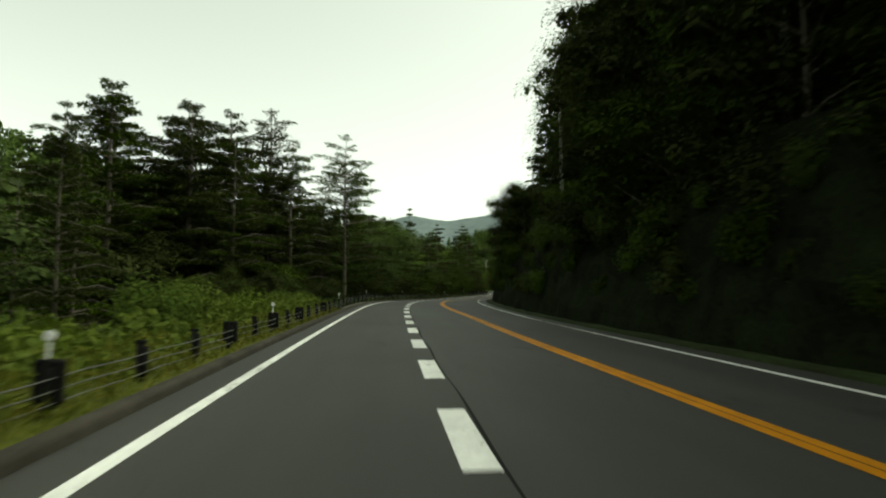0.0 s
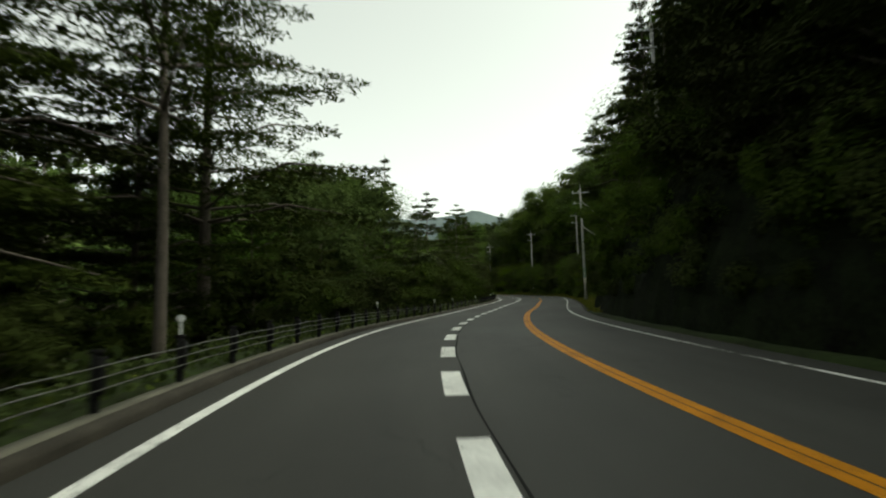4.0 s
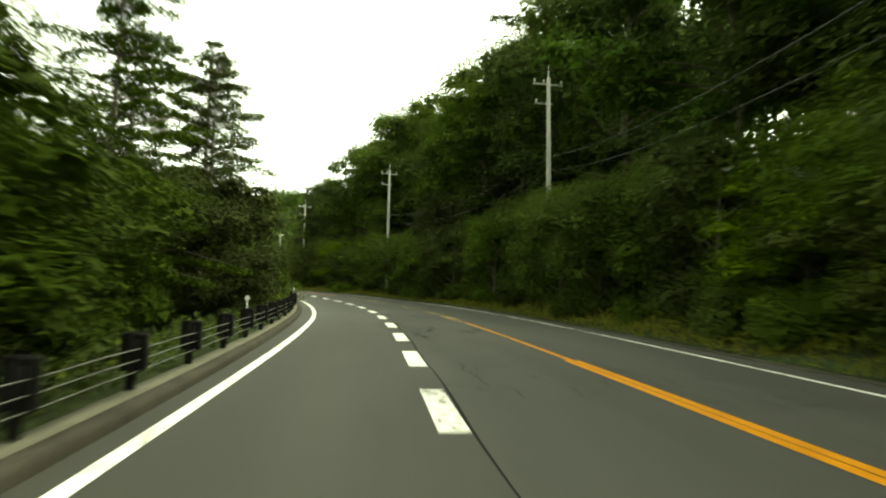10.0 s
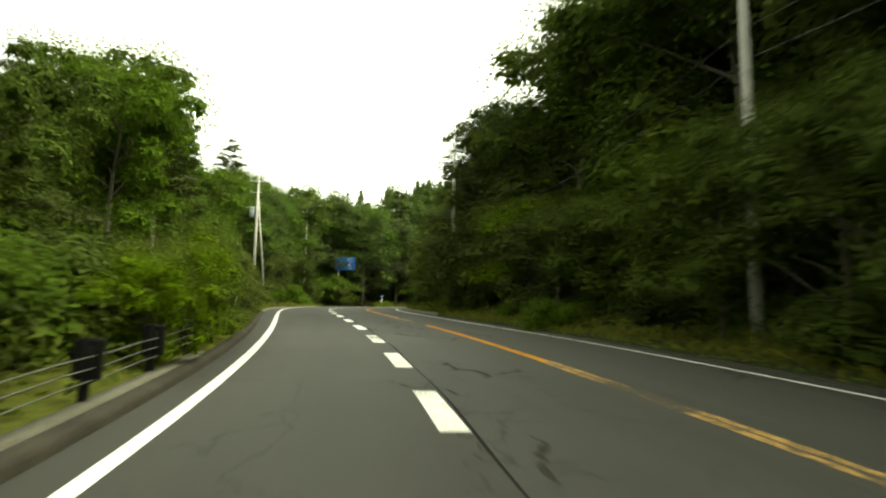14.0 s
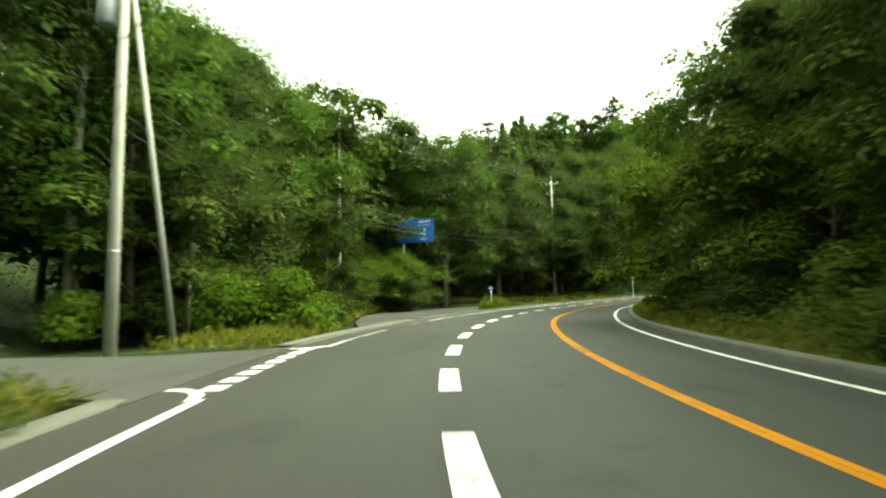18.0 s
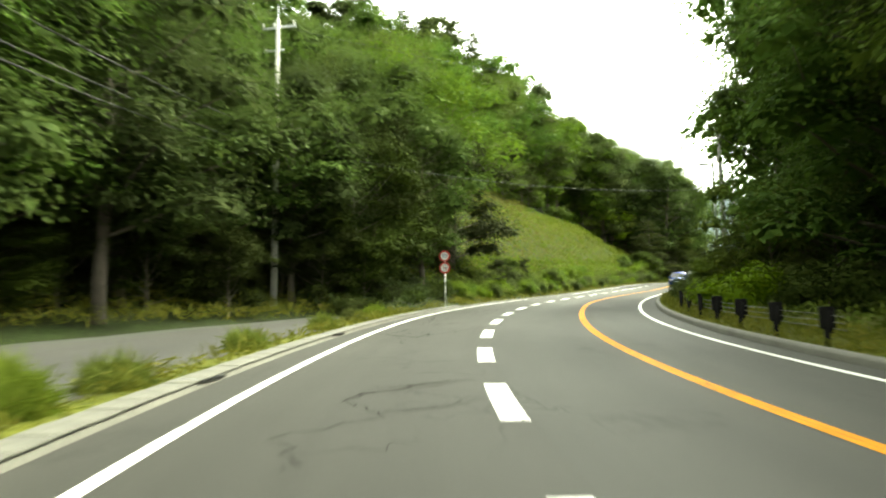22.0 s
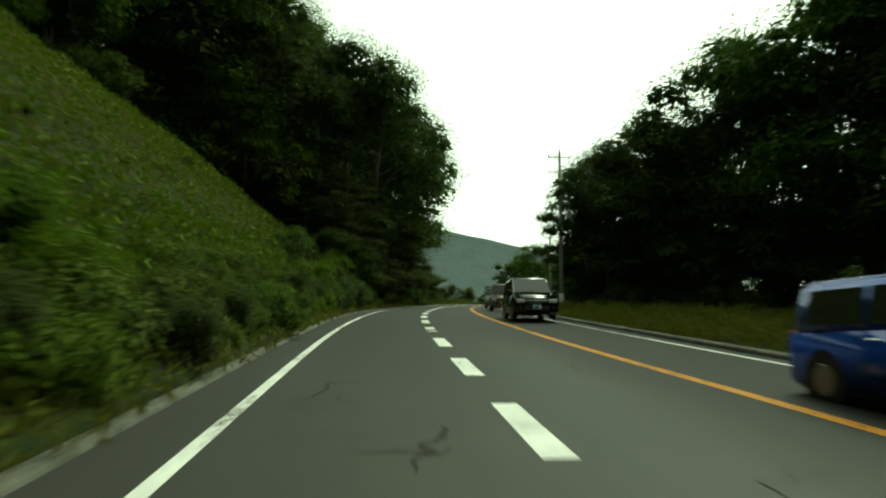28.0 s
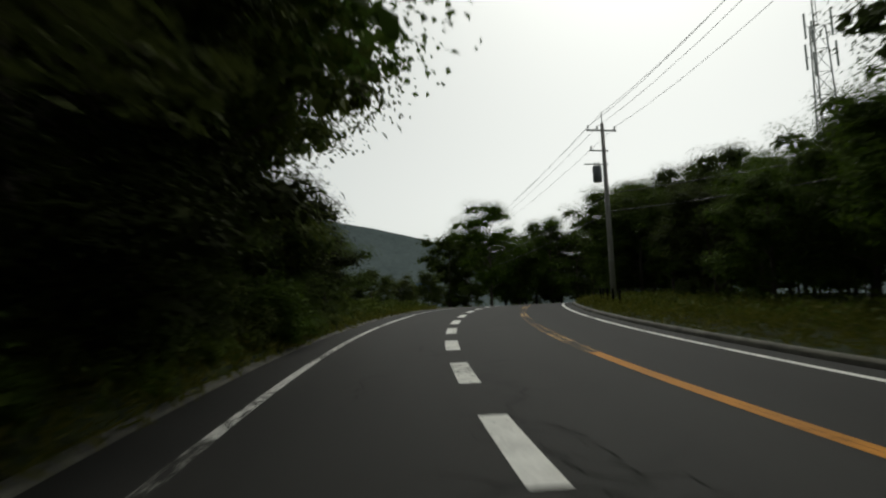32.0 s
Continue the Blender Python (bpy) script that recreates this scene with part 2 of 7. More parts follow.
M_BLACK_METAL = material("dark_brown_steel", (0.007, 0.0066, 0.0062), 0.8, vary=0.3, scale=5, spec=0.12)
M_STEEL = material("galvanised_steel", (0.42, 0.43, 0.43), 0.45, metal=0.8, vary=0.15, scale=4)
M_CABLE = material("cable_black", (0.02, 0.02, 0.02), 0.6)
M_WHITE_POST = material("white_painted_steel", (0.72, 0.72, 0.7), 0.45, vary=0.1)
# blue raised in these two leaf colours to carry some valley haze
M_LEAF = leaf_material("leaf_broad", (0.046, 0.082, 0.014), (0.075, 0.114, 0.019), through=0.38)
M_LEAF_DARK = leaf_material("leaf_deep", (0.043, 0.079, 0.018), (0.066, 0.106, 0.023), through=0.38)
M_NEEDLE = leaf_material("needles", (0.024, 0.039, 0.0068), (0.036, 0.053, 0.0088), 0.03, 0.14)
M_SHRUB = leaf_material("leaf_shrub", (0.064, 0.108, 0.0125), (0.100, 0.145, 0.018))
M_BLADE = leaf_material("grass_blades", (0.072, 0.098, 0.013), (0.175, 0.172, 0.03), 0.1)
M_STRAW = leaf_material("dry_blades", (0.125, 0.105, 0.022), (0.2, 0.16, 0.045), 0.1)
# distant woods: haze is mixed into the base colour, pale and bluish
M_FAR_HAZED = material("far_woods", (0.105, 0.132, 0.132), 1.0, vary=0.12, scale=0.02, fine=0.12, bump=0.0, tint=(0.115, 0.142, 0.142), spec=0.0)

M_CABLE_STEEL = material("weathered_cable", (0.12, 0.12, 0.115), 0.6, metal=0.3)

# ---- road alignment: plan and height of the travelled track, and offsets of the lines from it ----
AXIS = [
    (0.00, 0.00, 0.00),
    (-4.19, 13.04, 0.86),
    (-8.21, 26.14, 1.73),
    (-12.03, 39.30, 2.65),
    (-15.40, 52.58, 3.56),
    (-17.74, 66.07, 4.35),
    (-19.01, 79.71, 5.05),
    (-19.60, 93.40, 5.81),
    (-19.71, 107.10, 6.65),
    (-19.71, 120.80, 7.50),
    (-20.13, 134.50, 8.37),
    (-21.24, 148.15, 9.25),
    (-23.54, 161.65, 10.19),
    (-27.34, 174.81, 11.19),
    (-32.05, 187.67, 12.18),
    (-37.05, 200.43, 13.06),
    (-41.56, 213.36, 13.83),
    (-44.92, 226.64, 14.55),
    (-46.60, 240.23, 15.22),
    (-46.27, 253.91, 15.87),
    (-43.73, 267.36, 16.58),
    (-39.20, 280.28, 17.40),
    (-33.02, 292.49, 18.21),
    (-25.52, 303.95, 19.00),
    (-17.06, 314.73, 19.84),
    (-8.31, 325.27, 20.77),
    (0.56, 335.71, 21.71),
    (9.86, 345.77, 22.59),
    (19.84, 355.16, 23.34),
]
AX = np.array(AXIS)
AXS = np.concatenate([[0], np.cumsum(np.hypot(np.diff(AX[:, 0]), np.diff(AX[:, 1])))])


def spline(xs, ys):
    """A natural cubic spline through the given values."""
    n, h = len(xs), np.diff(xs)
    a, b = np.eye(n), np.zeros(n)
    for i in range(1, n - 1):
        a[i, i - 1:i + 2] = h[i - 1], 2 * (h[i - 1] + h[i]), h[i]
        b[i] = 6 * ((ys[i + 1] - ys[i]) / h[i] - (ys[i] - ys[i - 1]) / h[i - 1])
    m = np.linalg.solve(a, b)

    def value(x):
        i = np.clip(np.searchsorted(xs, x) - 1, 0, n - 2)
        u, v = x - xs[i], xs[i + 1] - x
        return (m[i] * v ** 3 + m[i + 1] * u ** 3) / (6 * h[i]) + (ys[i] / h[i] - m[i] * h[i] / 6) * v + (ys[i + 1] / h[i] - m[i + 1] * h[i] / 6) * u
    return value


def make_track():
    """The track by the metre, run on straight behind the start and bending right over a crest past the end."""
    inner = np.arange(0, AXS[-1], 1.0)
    px, py, pz = (spline(AXS, AX[:, k])(inner) for k in range(3))
    d0 = np.array([px[1] - px[0], py[1] - py[0], pz[1] - pz[0]])
    back = np.arange(-90, 0)[:, None] * d0[None, :] + np.array([px[0], py[0], pz[0]])
    heading = math.atan2(py[-1] - py[-4], px[-1] - px[-4])
    grade, ahead, p = (pz[-1] - pz[-11]) / 10, [], np.array([px[-1], py[-1], pz[-1]])
    for i in range(260):
        turn = -1 / 140.0 if i < 55 else (-1 / 60.0 if i < 115 else 0.0)
        heading += turn
        g = grade * min(1.0, max(0.0, 1 - (i - 32) / 40)) - 0.01 * min(1, i / 90)
        p = p + np.array([math.cos(heading), math.sin(heading), g])
        ahead.append(p.copy())
    pts = np.concatenate([back, np.column_stack([px, py, pz]), np.array(ahead)])
    return np.arange(len(pts)) - 90.0, pts


TS, TP = make_track()
TT = np.gradient(TP[:, :2], axis=0)
TT /= np.linalg.norm(TT, axis=1)[:, None]


def along(s, lat, up=0.0):
    """Places at the distance s on the track, lat metres to its right, up metres over the road."""
    s, lat, up = np.broadcast_arrays(np.asarray(s, float), np.asarray(lat, float), np.asarray(up, float))
    x, y, z = (np.interp(s, TS, TP[:, k]) for k in range(3))
    tx, ty = np.interp(s, TS, TT[:, 0]), np.interp(s, TS, TT[:, 1])
    return np.stack([x + ty * lat, y - tx * lat, z + up], axis=-1)


def place(s, lat, up=0.0, turn=0.0):
    """The pose of a thing that faces along the road."""
    p = along(s, lat, up)
    h = math.degrees(math.atan2(np.interp(s, TS, TT[:, 1]), np.interp(s, TS, TT[:, 0]))) - 90
    return pose(*[float(c) for c in p], 0, 0, h + turn)


def road_frame(points):
    """Nearest s and lat for plan points."""
    s, lat, z = np.empty(len(points)), np.empty(len(points)), np.empty(len(points))
    for i in range(0, len(points), 4000):
        q = points[i:i + 4000]
        d = (q[:, None, 0] - TP[None, ::2, 0]) ** 2 + (q[:, None, 1] - TP[None, ::2, 1]) ** 2
        j = np.argmin(d, axis=1) * 2
        dx, dy = q[:, 0] - TP[j, 0], q[:, 1] - TP[j, 1]
        s[i:i + 4000] = TS[j] + dx * TT[j, 0] + dy * TT[j, 1]
        lat[i:i + 4000] = dx * TT[j, 1] - dy * TT[j, 0]
    return s, lat


def knots(*pairs):
    xs, ys = [p[0] for p in pairs], [p[1] for p in pairs]
    return lambda s: np.interp(s, xs, ys)


def soft_knots(*pairs):
    f = knots(*pairs)
    return lambda s: sum(f(np.asarray(s, float) + o) for o in (-6, -3, 0, 3, 6)) / 5


line_left = soft_knots((5, -2.15), (16, -2.16), (28, -2.24), (38, -2.25), (47, -2.3), (56, -2.34), (80, -2.12), (91.5, -1.85), (103, -1.78), (110, -1.9), (123, -2.02), (135, -1.83), (147, -1.72), (155, -1.85), (162, -1.82), (184, -2), (206, -2.5), (221, -2.78), (232, -2.78), (238, -2.45), (250, -2.22), (264, -2.17), (280, -2.2), (291, -2.45), (304, -1.98), (315, -1.5), (328, -1.45), (353, -1.74), (364, -1.62), (380, -1.74), (392, -1.65))
line_dash = soft_knots((5, 0.57), (22.5, 0.59), (33, 0.53), (42, 0.44), (54, 0.48), (82, 0.65), (91, 0.7), (101, 0.8), (111, 0.68), (127, 0.55), (141, 0.82), (151, 0.93), (164, 0.78), (176, 0.72), (186, 0.7), (205, 0.45), (224, 0.25), (240, 0.62), (250, 0.86), (260, 1), (275, 0.9), (287, 0.87), (298, 0.86), (305, 1.09), (317, 1.36), (324, 1.42), (340, 1.25), (357, 1.1), (381, 0.98), (392, 0.92), (420, 0.95))
line_mid = soft_knots((5, 3.72), (21, 3.66), (33, 3.65), (43, 3.15), (54, 3.1), (62, 3.25), (80, 3.72), (91, 3.82), (105, 4.27), (111, 3.92), (127, 3.75), (161, 4.15), (186, 3.8), (200, 3.5), (224, 3.22), (234, 3.5), (250, 3.78), (258, 4.05), (270, 3.9), (284, 3.9), (292, 4.15), (304, 4), (316, 4.55), (325, 4.95), (336, 5.1), (345, 4.6), (355, 4.3), (364, 4.2), (378, 3.86), (386, 3.72), (392, 3.66), (420, 3.9))
line_right = soft_knots((5, 6.25), (40, 6.1), (60, 6.2), (84, 6.45), (115, 6.85), (130, 6.95), (165, 7.7), (178, 7.5), (189, 6.8), (198, 5.95), (224, 5.8), (238, 6.0), (251, 6.65), (262, 6.5), (272, 6.4), (284, 6.15), (290, 6.4), (300, 6.85), (314, 7.3), (330, 7.8), (338, 7.8), (356, 6.95), (364, 6.7), (381, 6.0), (394, 6.05))
edge_left = soft_knots((5, -2.74), (54, -2.95), (80, -2.65), (98, -2.34), (150, -2.32), (184, -2.45), (206, -3.3), (222, -3.7), (234, -3.55), (238, -3.4), (244, -3.1), (256, -3.05), (280, -2.95), (304, -2.8), (318, -2.3), (364, -2.55), (390, -2.6))
edge_right = soft_knots((5, 6.95), (38, 6.65), (84, 7.3), (104, 8.0), (130, 7.6), (165, 8.3), (178, 8.1), (189, 7.3), (198, 6.55), (225, 6.5), (238, 6.6), (251, 7.3), (262, 7.1), (284, 6.9), (300, 7.6), (316, 7.9), (335, 8.3), (356, 7.6), (364, 7.3), (382, 6.7), (394, 6.6))

# ---- lie of the land: height over the road at distances from its two edges ----
DIST = [0, 1.5, 4, 8, 14, 25, 45, 80, 150, 400]
LAND_LEFT = {
    -90: (0, 0.1, -0.2, -1, -2, -1, 2, 12, 45, 150), 40: (0, 0.1, -0.2, -1.2, -3, -4, -1, 8, 42, 145), 70: (0, 0, -2.2, -5, -8, -9, -6, 4, 32, 125),
    120: (0, 0, -1.2, -2.5, -4, -5, -3, 4, 22, 85), 150: (0, 0, 0, -0.2, 0, 1, 3, 7, 18, 40), 180: (0, 0.1, 0.5, 1.2, 2, 5, 10, 18, 30, 50),
    205: (0, 0.05, 0.2, 0.8, 2, 6, 12, 22, 38, 60), 226: (0, 0, 0, 0.1, 1.2, 4, 9, 18, 38, 65), 262: (0, 0, 0, 0, 0.5, 3, 8, 20, 40, 65),
    290: (0, 0, 0.1, 0.5, 2, 6, 13, 20, 28, 45), 302: (0, 0.3, 1.4, 3.8, 8, 14, 20, 24, 30, 40), 312: (0, 0.7, 3.3, 7.6, 13, 20, 24, 26, 28, 40),
    350: (0, 0.7, 3.4, 7.8, 13, 20, 24, 26, 28, 34), 372: (0, 0.7, 3.2, 7.3, 12, 18, 22, 25, 27, 30), 386: (0, 0.6, 2.5, 5.6, 9, 13, 16, 18, 20, 22), 395: (0, 0.4, 1.6, 3.5, 6, 9, 12, 14, 15, 16),
    430: (0, 0, 0, 0, 0, -1, -3, -8, -14, -20)}
LAND_RIGHT = {
    -90: (0, 0, 4.6, 9.2, 13.5, 20, 30, 42, 60, 80), 62: (0, 0, 4.6, 9.2, 13.5, 20, 30, 42, 60, 80), 84: (0, 0, 2.6, 7.2, 12, 19, 28, 40, 58, 80),
    118: (0, 0.1, 0.4, 5.0, 10, 17, 26, 38, 55, 75), 140: (0, 0.1, 1.0, 3.2, 6.5, 12, 20, 32, 48, 70), 190: (0, 0.1, 0.8, 2.4, 5, 10, 16, 26, 40, 60),
    215: (0, 0.2, 1.3, 2.6, 3.6, 5, 8, 13, 22, 40), 245: (0, 0.1, 0.8, 1.6, 1.8, 2, 2, 3, 6, 20), 262: (0, 0, 0.2, 0.1, -0.2, -0.5, -1, -1, 0, 10),
    300: (0, 0, 0, 0, 0, 0, 0, 0.5, 2, 8), 400: (0, 0, 0, 0, 0, 0, 0.3, 1, 2, 6), 430: (0, 0, 0, 0, 0, 0, 0, -1, -3, -6)}
DD = np.linspace(0, 20, 120) ** 2


def land_table(rows):
    ss = np.arange(-90, 521, 5.0)
    keys = sorted(rows)
    tab = np.array([[np.interp(d, DIST, rows[k]) for d in DD] for k in keys])
    return ss, np.array([np.interp(ss, keys, tab[:, j]) for j in range(len(DD))]).T


LAND = {-1: land_table(LAND_LEFT), 1: land_table(LAND_RIGHT)}


def land_up(s, lat):
    """Height of the ground over the road's level at s."""
    s, lat = np.broadcast_arrays(np.asarray(s, float), np.asarray(lat, float))
    out = np.zeros(s.shape)
    for side, edge in ((-1, edge_left), (1, edge_right)):
        ss, tab = LAND[side]
        d = (lat - edge(s)) * side
        u = np.clip((s + 90) / 5, 0, len(ss) - 1.001)
        v = np.clip(np.sqrt(np.clip(d, 0, 399)) / 400 ** 0.5 * 119, 0, 118.99)
        i, j = u.astype(int), v.astype(int)
        fu, fv = u - i, v - j
        z = tab[i, j] * (1 - fu) * (1 - fv) + tab[i + 1, j] * fu * (1 - fv) + tab[i, j + 1] * (1 - fu) * fv + tab[i + 1, j + 1] * fu * fv
        out = np.where(d > 0, z, out)
    return out


def on_land(s, lat, up=0.0):
    return along(s, lat, land_up(s, lat) + up)


# ---- mesh helpers ----
def mesh_of(name, verts, faces, mats, smooth=False, uv=None, mat_index=None):
    me = bpy.data.meshes.new(name)
    me.from_pydata([tuple(v) for v in np.asarray(verts, float)] if not isinstance(verts, list) else verts, [], faces if isinstance(faces, list) else faces.tolist())
    for m in (mats if isinstance(mats, (list, tuple)) else [mats]):
        me.materials.append(m)
    if uv is not None:
        layer = me.uv_layers.new(name="UVMap")
        idx = np.empty(len(me.loops), int)
        me.loops.foreach_get("vertex_index", idx)
        layer.data.foreach_set("uv", np.asarray(uv, float)[idx].ravel())
    if mat_index is not None:
        me.polygons.foreach_set("material_index", np.asarray(mat_index, np.int32))
    if smooth:
        me.polygons.foreach_set("use_smooth", [True] * len(me.polygons))
    me.update()
    return me


def part(name, data, parent, label="", m=None):
    ob = new(name, data)
    ob.parent = parent
    if m is not None:
        ob.matrix_basis = m
    if label:
        ob["label"] = label
    return ob


def thing(name, label, category, group="", kind="", data=None, m=None):
    ob = tagged(new(name, data), label, category, group, kind)
    if m is not None:
        ob.matrix_basis = m
    return ob


class Builder:
    """Collects boxes, tubes and leaves into one mesh."""

    def __init__(self):
        self.v, self.f, self.n = [], [], 0

    def add(self, verts, faces):
        self.v.append(np.asarray(verts, float))
        self.f.extend([tuple(int(i) + self.n for i in f) for f in faces])
        self.n += len(verts)
        return self

    def box(self, size, at=(0, 0, 0), m=None, bevel=0.0):
        bm = bmesh.new()
        bmesh.ops.create_cube(bm, size=1.0, matrix=Matrix.Diagonal((*size, 1)))
        if bevel:
            bmesh.ops.bevel(bm, geom=bm.edges[:], offset=bevel, segments=1, affect="EDGES")
        mm = Matrix.Translation(at) @ (m or Matrix.Identity(4))
        bm.verts.index_update()
        self.add([tuple(mm @ v.co) for v in bm.verts], [[v.index for v in f.verts] for f in bm.faces])
        bm.free()
        return self

    def tube(self, pts, radii, sides=8, cap=True):
        pts = np.asarray(pts, float)
        radii = np.broadcast_to(np.asarray(radii, float), (len(pts),))
        d = np.gradient(pts, axis=0)
        d /= np.linalg.norm(d, axis=1)[:, None] + 1e-9
        ref = np.array([0, 0, 1.0]) if abs(d[0, 2]) < 0.9 else np.array([1.0, 0, 0])
        a = np.cross(d, ref)
        a /= np.linalg.norm(a, axis=1)[:, None] + 1e-9
        b = np.cross(d, a)
        ang = np.linspace(0, 2 * np.pi, sides, endpoint=False)
        ring = a[:, None] * np.cos(ang)[None, :, None] + b[:, None] * np.sin(ang)[None, :, None]
        verts = (pts[:, None] + ring * radii[:, None, None]).reshape(-1, 3)
        faces = []
        for i in range(len(pts) - 1):
            for k in range(sides):
                k2 = (k + 1) % sides
                faces.append((i * sides + k, i * sides + k2, (i + 1) * sides + k2, (i + 1) * sides + k))
        if cap:
            faces.append(tuple(range(sides - 1, -1, -1)))
            faces.append(tuple((len(pts) - 1) * sides + k for k in range(sides)))
        return self.add(verts, faces)

    def mesh(self, name, mats, smooth=False):
        return mesh_of(name, np.concatenate(self.v), self.f, mats, smooth)


def leaf_mesh(name, centres, normals, length, width, mat, rng, droop=0.0):
    """Many small folded leaves, each of four corners with a bent middle."""
    n = len(centres)
    nn = normals / (np.linalg.norm(normals, axis=1)[:, None] + 1e-9)
    r = rng.normal(size=(n, 3))
    a = np.cross(nn, r)
    a /= np.linalg.norm(a, axis=1)[:, None] + 1e-9
    b = np.cross(nn, a)
    length, width = np.broadcast_to(length, (n,))[:, None], np.broadcast_to(width, (n,))[:, None]
    dip = nn * length * 0.12
    v = np.stack([centres - a * length / 2 - dip, centres + b * width / 2, centres + a * length / 2 - dip, centres - b * width / 2], axis=1).reshape(-1, 3)
    if droop:
        v[:, 2] -= droop * rng.random(len(v))
    return quads(name, v, mat)


def quads(name, v, mat):
    n = len(v) // 4
    me = bpy.data.meshes.new(name)
    me.vertices.add(len(v))
    me.vertices.foreach_set("co", v.astype(np.float32).ravel())
    me.loops.add(4 * n)
    me.loops.foreach_set("vertex_index", np.arange(4 * n, dtype=np.int32))
    me.polygons.add(n)
    me.polygons.foreach_set("loop_start", np.arange(0, 4 * n, 4, dtype=np.int32))
    me.polygons.foreach_set("loop_total", np.full(n, 4, dtype=np.int32))
    me.materials.append(mat)
    me.update(calc_edges=True)
    return me


def tri_leaves(name, centres, normals, length, width, mat, rng):
    """Foliage far off: one three-cornered leaf spray each."""
    n = len(centres)
    nn = normals / (np.linalg.norm(normals, axis=1)[:, None] + 1e-9)
    a = np.cross(nn, rng.normal(size=(n, 3)))
    a /= np.linalg.norm(a, axis=1)[:, None] + 1e-9
    b = np.cross(nn, a)
    v = np.stack([centres - a * length[:, None] / 2, centres + a * length[:, None] / 2 + b * width[:, None] * 0.3, centres + b * width[:, None]], axis=1).reshape(-1, 3)
    me = bpy.data.meshes.new(name)
    me.vertices.add(len(v))
    me.vertices.foreach_set("co", v.astype(np.float32).ravel())
    me.loops.add(3 * n)
    me.loops.foreach_set("vertex_index", np.arange(3 * n, dtype=np.int32))
    me.polygons.add(n)
    me.polygons.foreach_set("loop_start", np.arange(0, 3 * n, 3, dtype=np.int32))
    me.polygons.foreach_set("loop_total", np.full(n, 3, dtype=np.int32))
    me.materials.append(mat)
    me.update(calc_edges=True)
    return me


def strip(name, s0, s1, lats, ups, mat, step=1.0, uv=True, taper=0):
    """A band along the road; lats and ups are functions of s or numbers, from left to right."""
    ss = np.append(np.arange(s0, s1, step), s1)
    cols = []
    for lat, up in zip(lats, ups):
        la = lat(ss) if callable(lat) else np.full(len(ss), float(lat))
        uu = up(ss) if callable(up) else np.full(len(ss), float(up))
        cols.append((la, uu))
    m = len(cols)
    verts = np.stack([along(ss, la, uu) for la, uu in cols], axis=1).reshape(-1, 3)
    uvs = np.stack([np.stack([la, ss], -1) for la, uu in cols], axis=1).reshape(-1, 2)
    i = np.arange(len(ss) - 1)[:, None] * m + np.arange(m - 1)[None, :]
    faces = np.stack([i, i + 1, i + 1 + m, i + m], axis=-1).reshape(-1, 4)
    return mesh_of(name, verts, faces, mat, smooth=True, uv=uvs)

# ---- the ground: one sheet out to the horizon ----
def grow(lo, hi, step, out):
    """Even steps from lo to hi, then ever wider ones out on both sides."""
    mid = list(np.arange(lo, hi + 0.1, step))
    a, b, w = [lo], [hi], step
    while b[-1] < hi + out:
        w *= 1.22
        a.append(a[-1] - w)
        b.append(b[-1] + w)
    return np.array(a[:0:-1] + mid + b[1:])


def make_ground():
    xs, ys = grow(-125, 115, 2.5, 3200), grow(-70, 455, 2.5, 3200)
    gx, gy = np.meshgrid(xs, ys)
    pts = np.stack([gx.ravel(), gy.ravel()], -1)
    s, lat = road_frame(pts)
    up = land_up(s, lat)
    d = np.maximum(lat - edge_right(s), edge_left(s) - lat)
    base = np.interp(s, TS, TP[:, 2])
    bumps = np.array([noise.noise(Vector((x * 0.11, y * 0.11, 0.3))) * 0.5 + noise.noise(Vector((x * 0.021, y * 0.021, 1.7))) * 3.0 for x, y in pts])
    z = base + up - 0.22 + bumps * np.clip((d - 4) / 20, 0, 1)
    back = np.clip((7.5 - d) / 3, 0, 1) * np.clip((94 - s) / 6, 0, 1) * (lat > 0) * (d > 0)
    z -= 2.6 * back
    far = np.hypot(pts[:, 0] + 20, pts[:, 1] - 200)
    roll = np.array([noise.noise(Vector((x * 0.0022, y * 0.0022, 4.2))) for x, y in pts])
    z += np.clip((far - 350) / 700, 0, 1) * (12 + 45 * roll)
    nx, ny = len(xs), len(ys)
    i = np.arange(ny - 1)[:, None] * nx + np.arange(nx - 1)[None, :]
    faces = np.stack([i, i + 1, i + 1 + nx, i + nx], axis=-1).reshape(-1, 4)
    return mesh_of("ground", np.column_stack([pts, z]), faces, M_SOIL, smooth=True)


ground = thing("ground", "leaf-littered soil of a wooded mountain valley", "ground", kind="structure", data=make_ground())

# ---- road, lines, kerbs ----
S0, S1 = -80, 540
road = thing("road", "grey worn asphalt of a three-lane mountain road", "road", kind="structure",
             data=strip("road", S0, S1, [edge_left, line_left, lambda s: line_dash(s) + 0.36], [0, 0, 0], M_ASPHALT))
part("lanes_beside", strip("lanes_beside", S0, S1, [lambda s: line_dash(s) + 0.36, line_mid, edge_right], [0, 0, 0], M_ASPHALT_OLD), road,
     "older cracked asphalt of the two further lanes")
part("joint_seam", strip("joint_seam", S0, 196, [lambda s: line_dash(s) + 0.335 + 0.02 * np.sin(s * 0.9), lambda s: line_dash(s) + 0.366 + 0.02 * np.sin(s * 0.9 + 0.6)], [0.004, 0.004], M_SEAM, step=0.5), road, "dark tarred joint between two lanes")


def painted(name, s0, s1, lat, width, mat, label, up=0.005):
    return part(name, strip(name, s0, s1, [lambda s: lat(s) - width / 2, lambda s: lat(s) + width / 2], [up, up], mat, step=1.0), road, label)


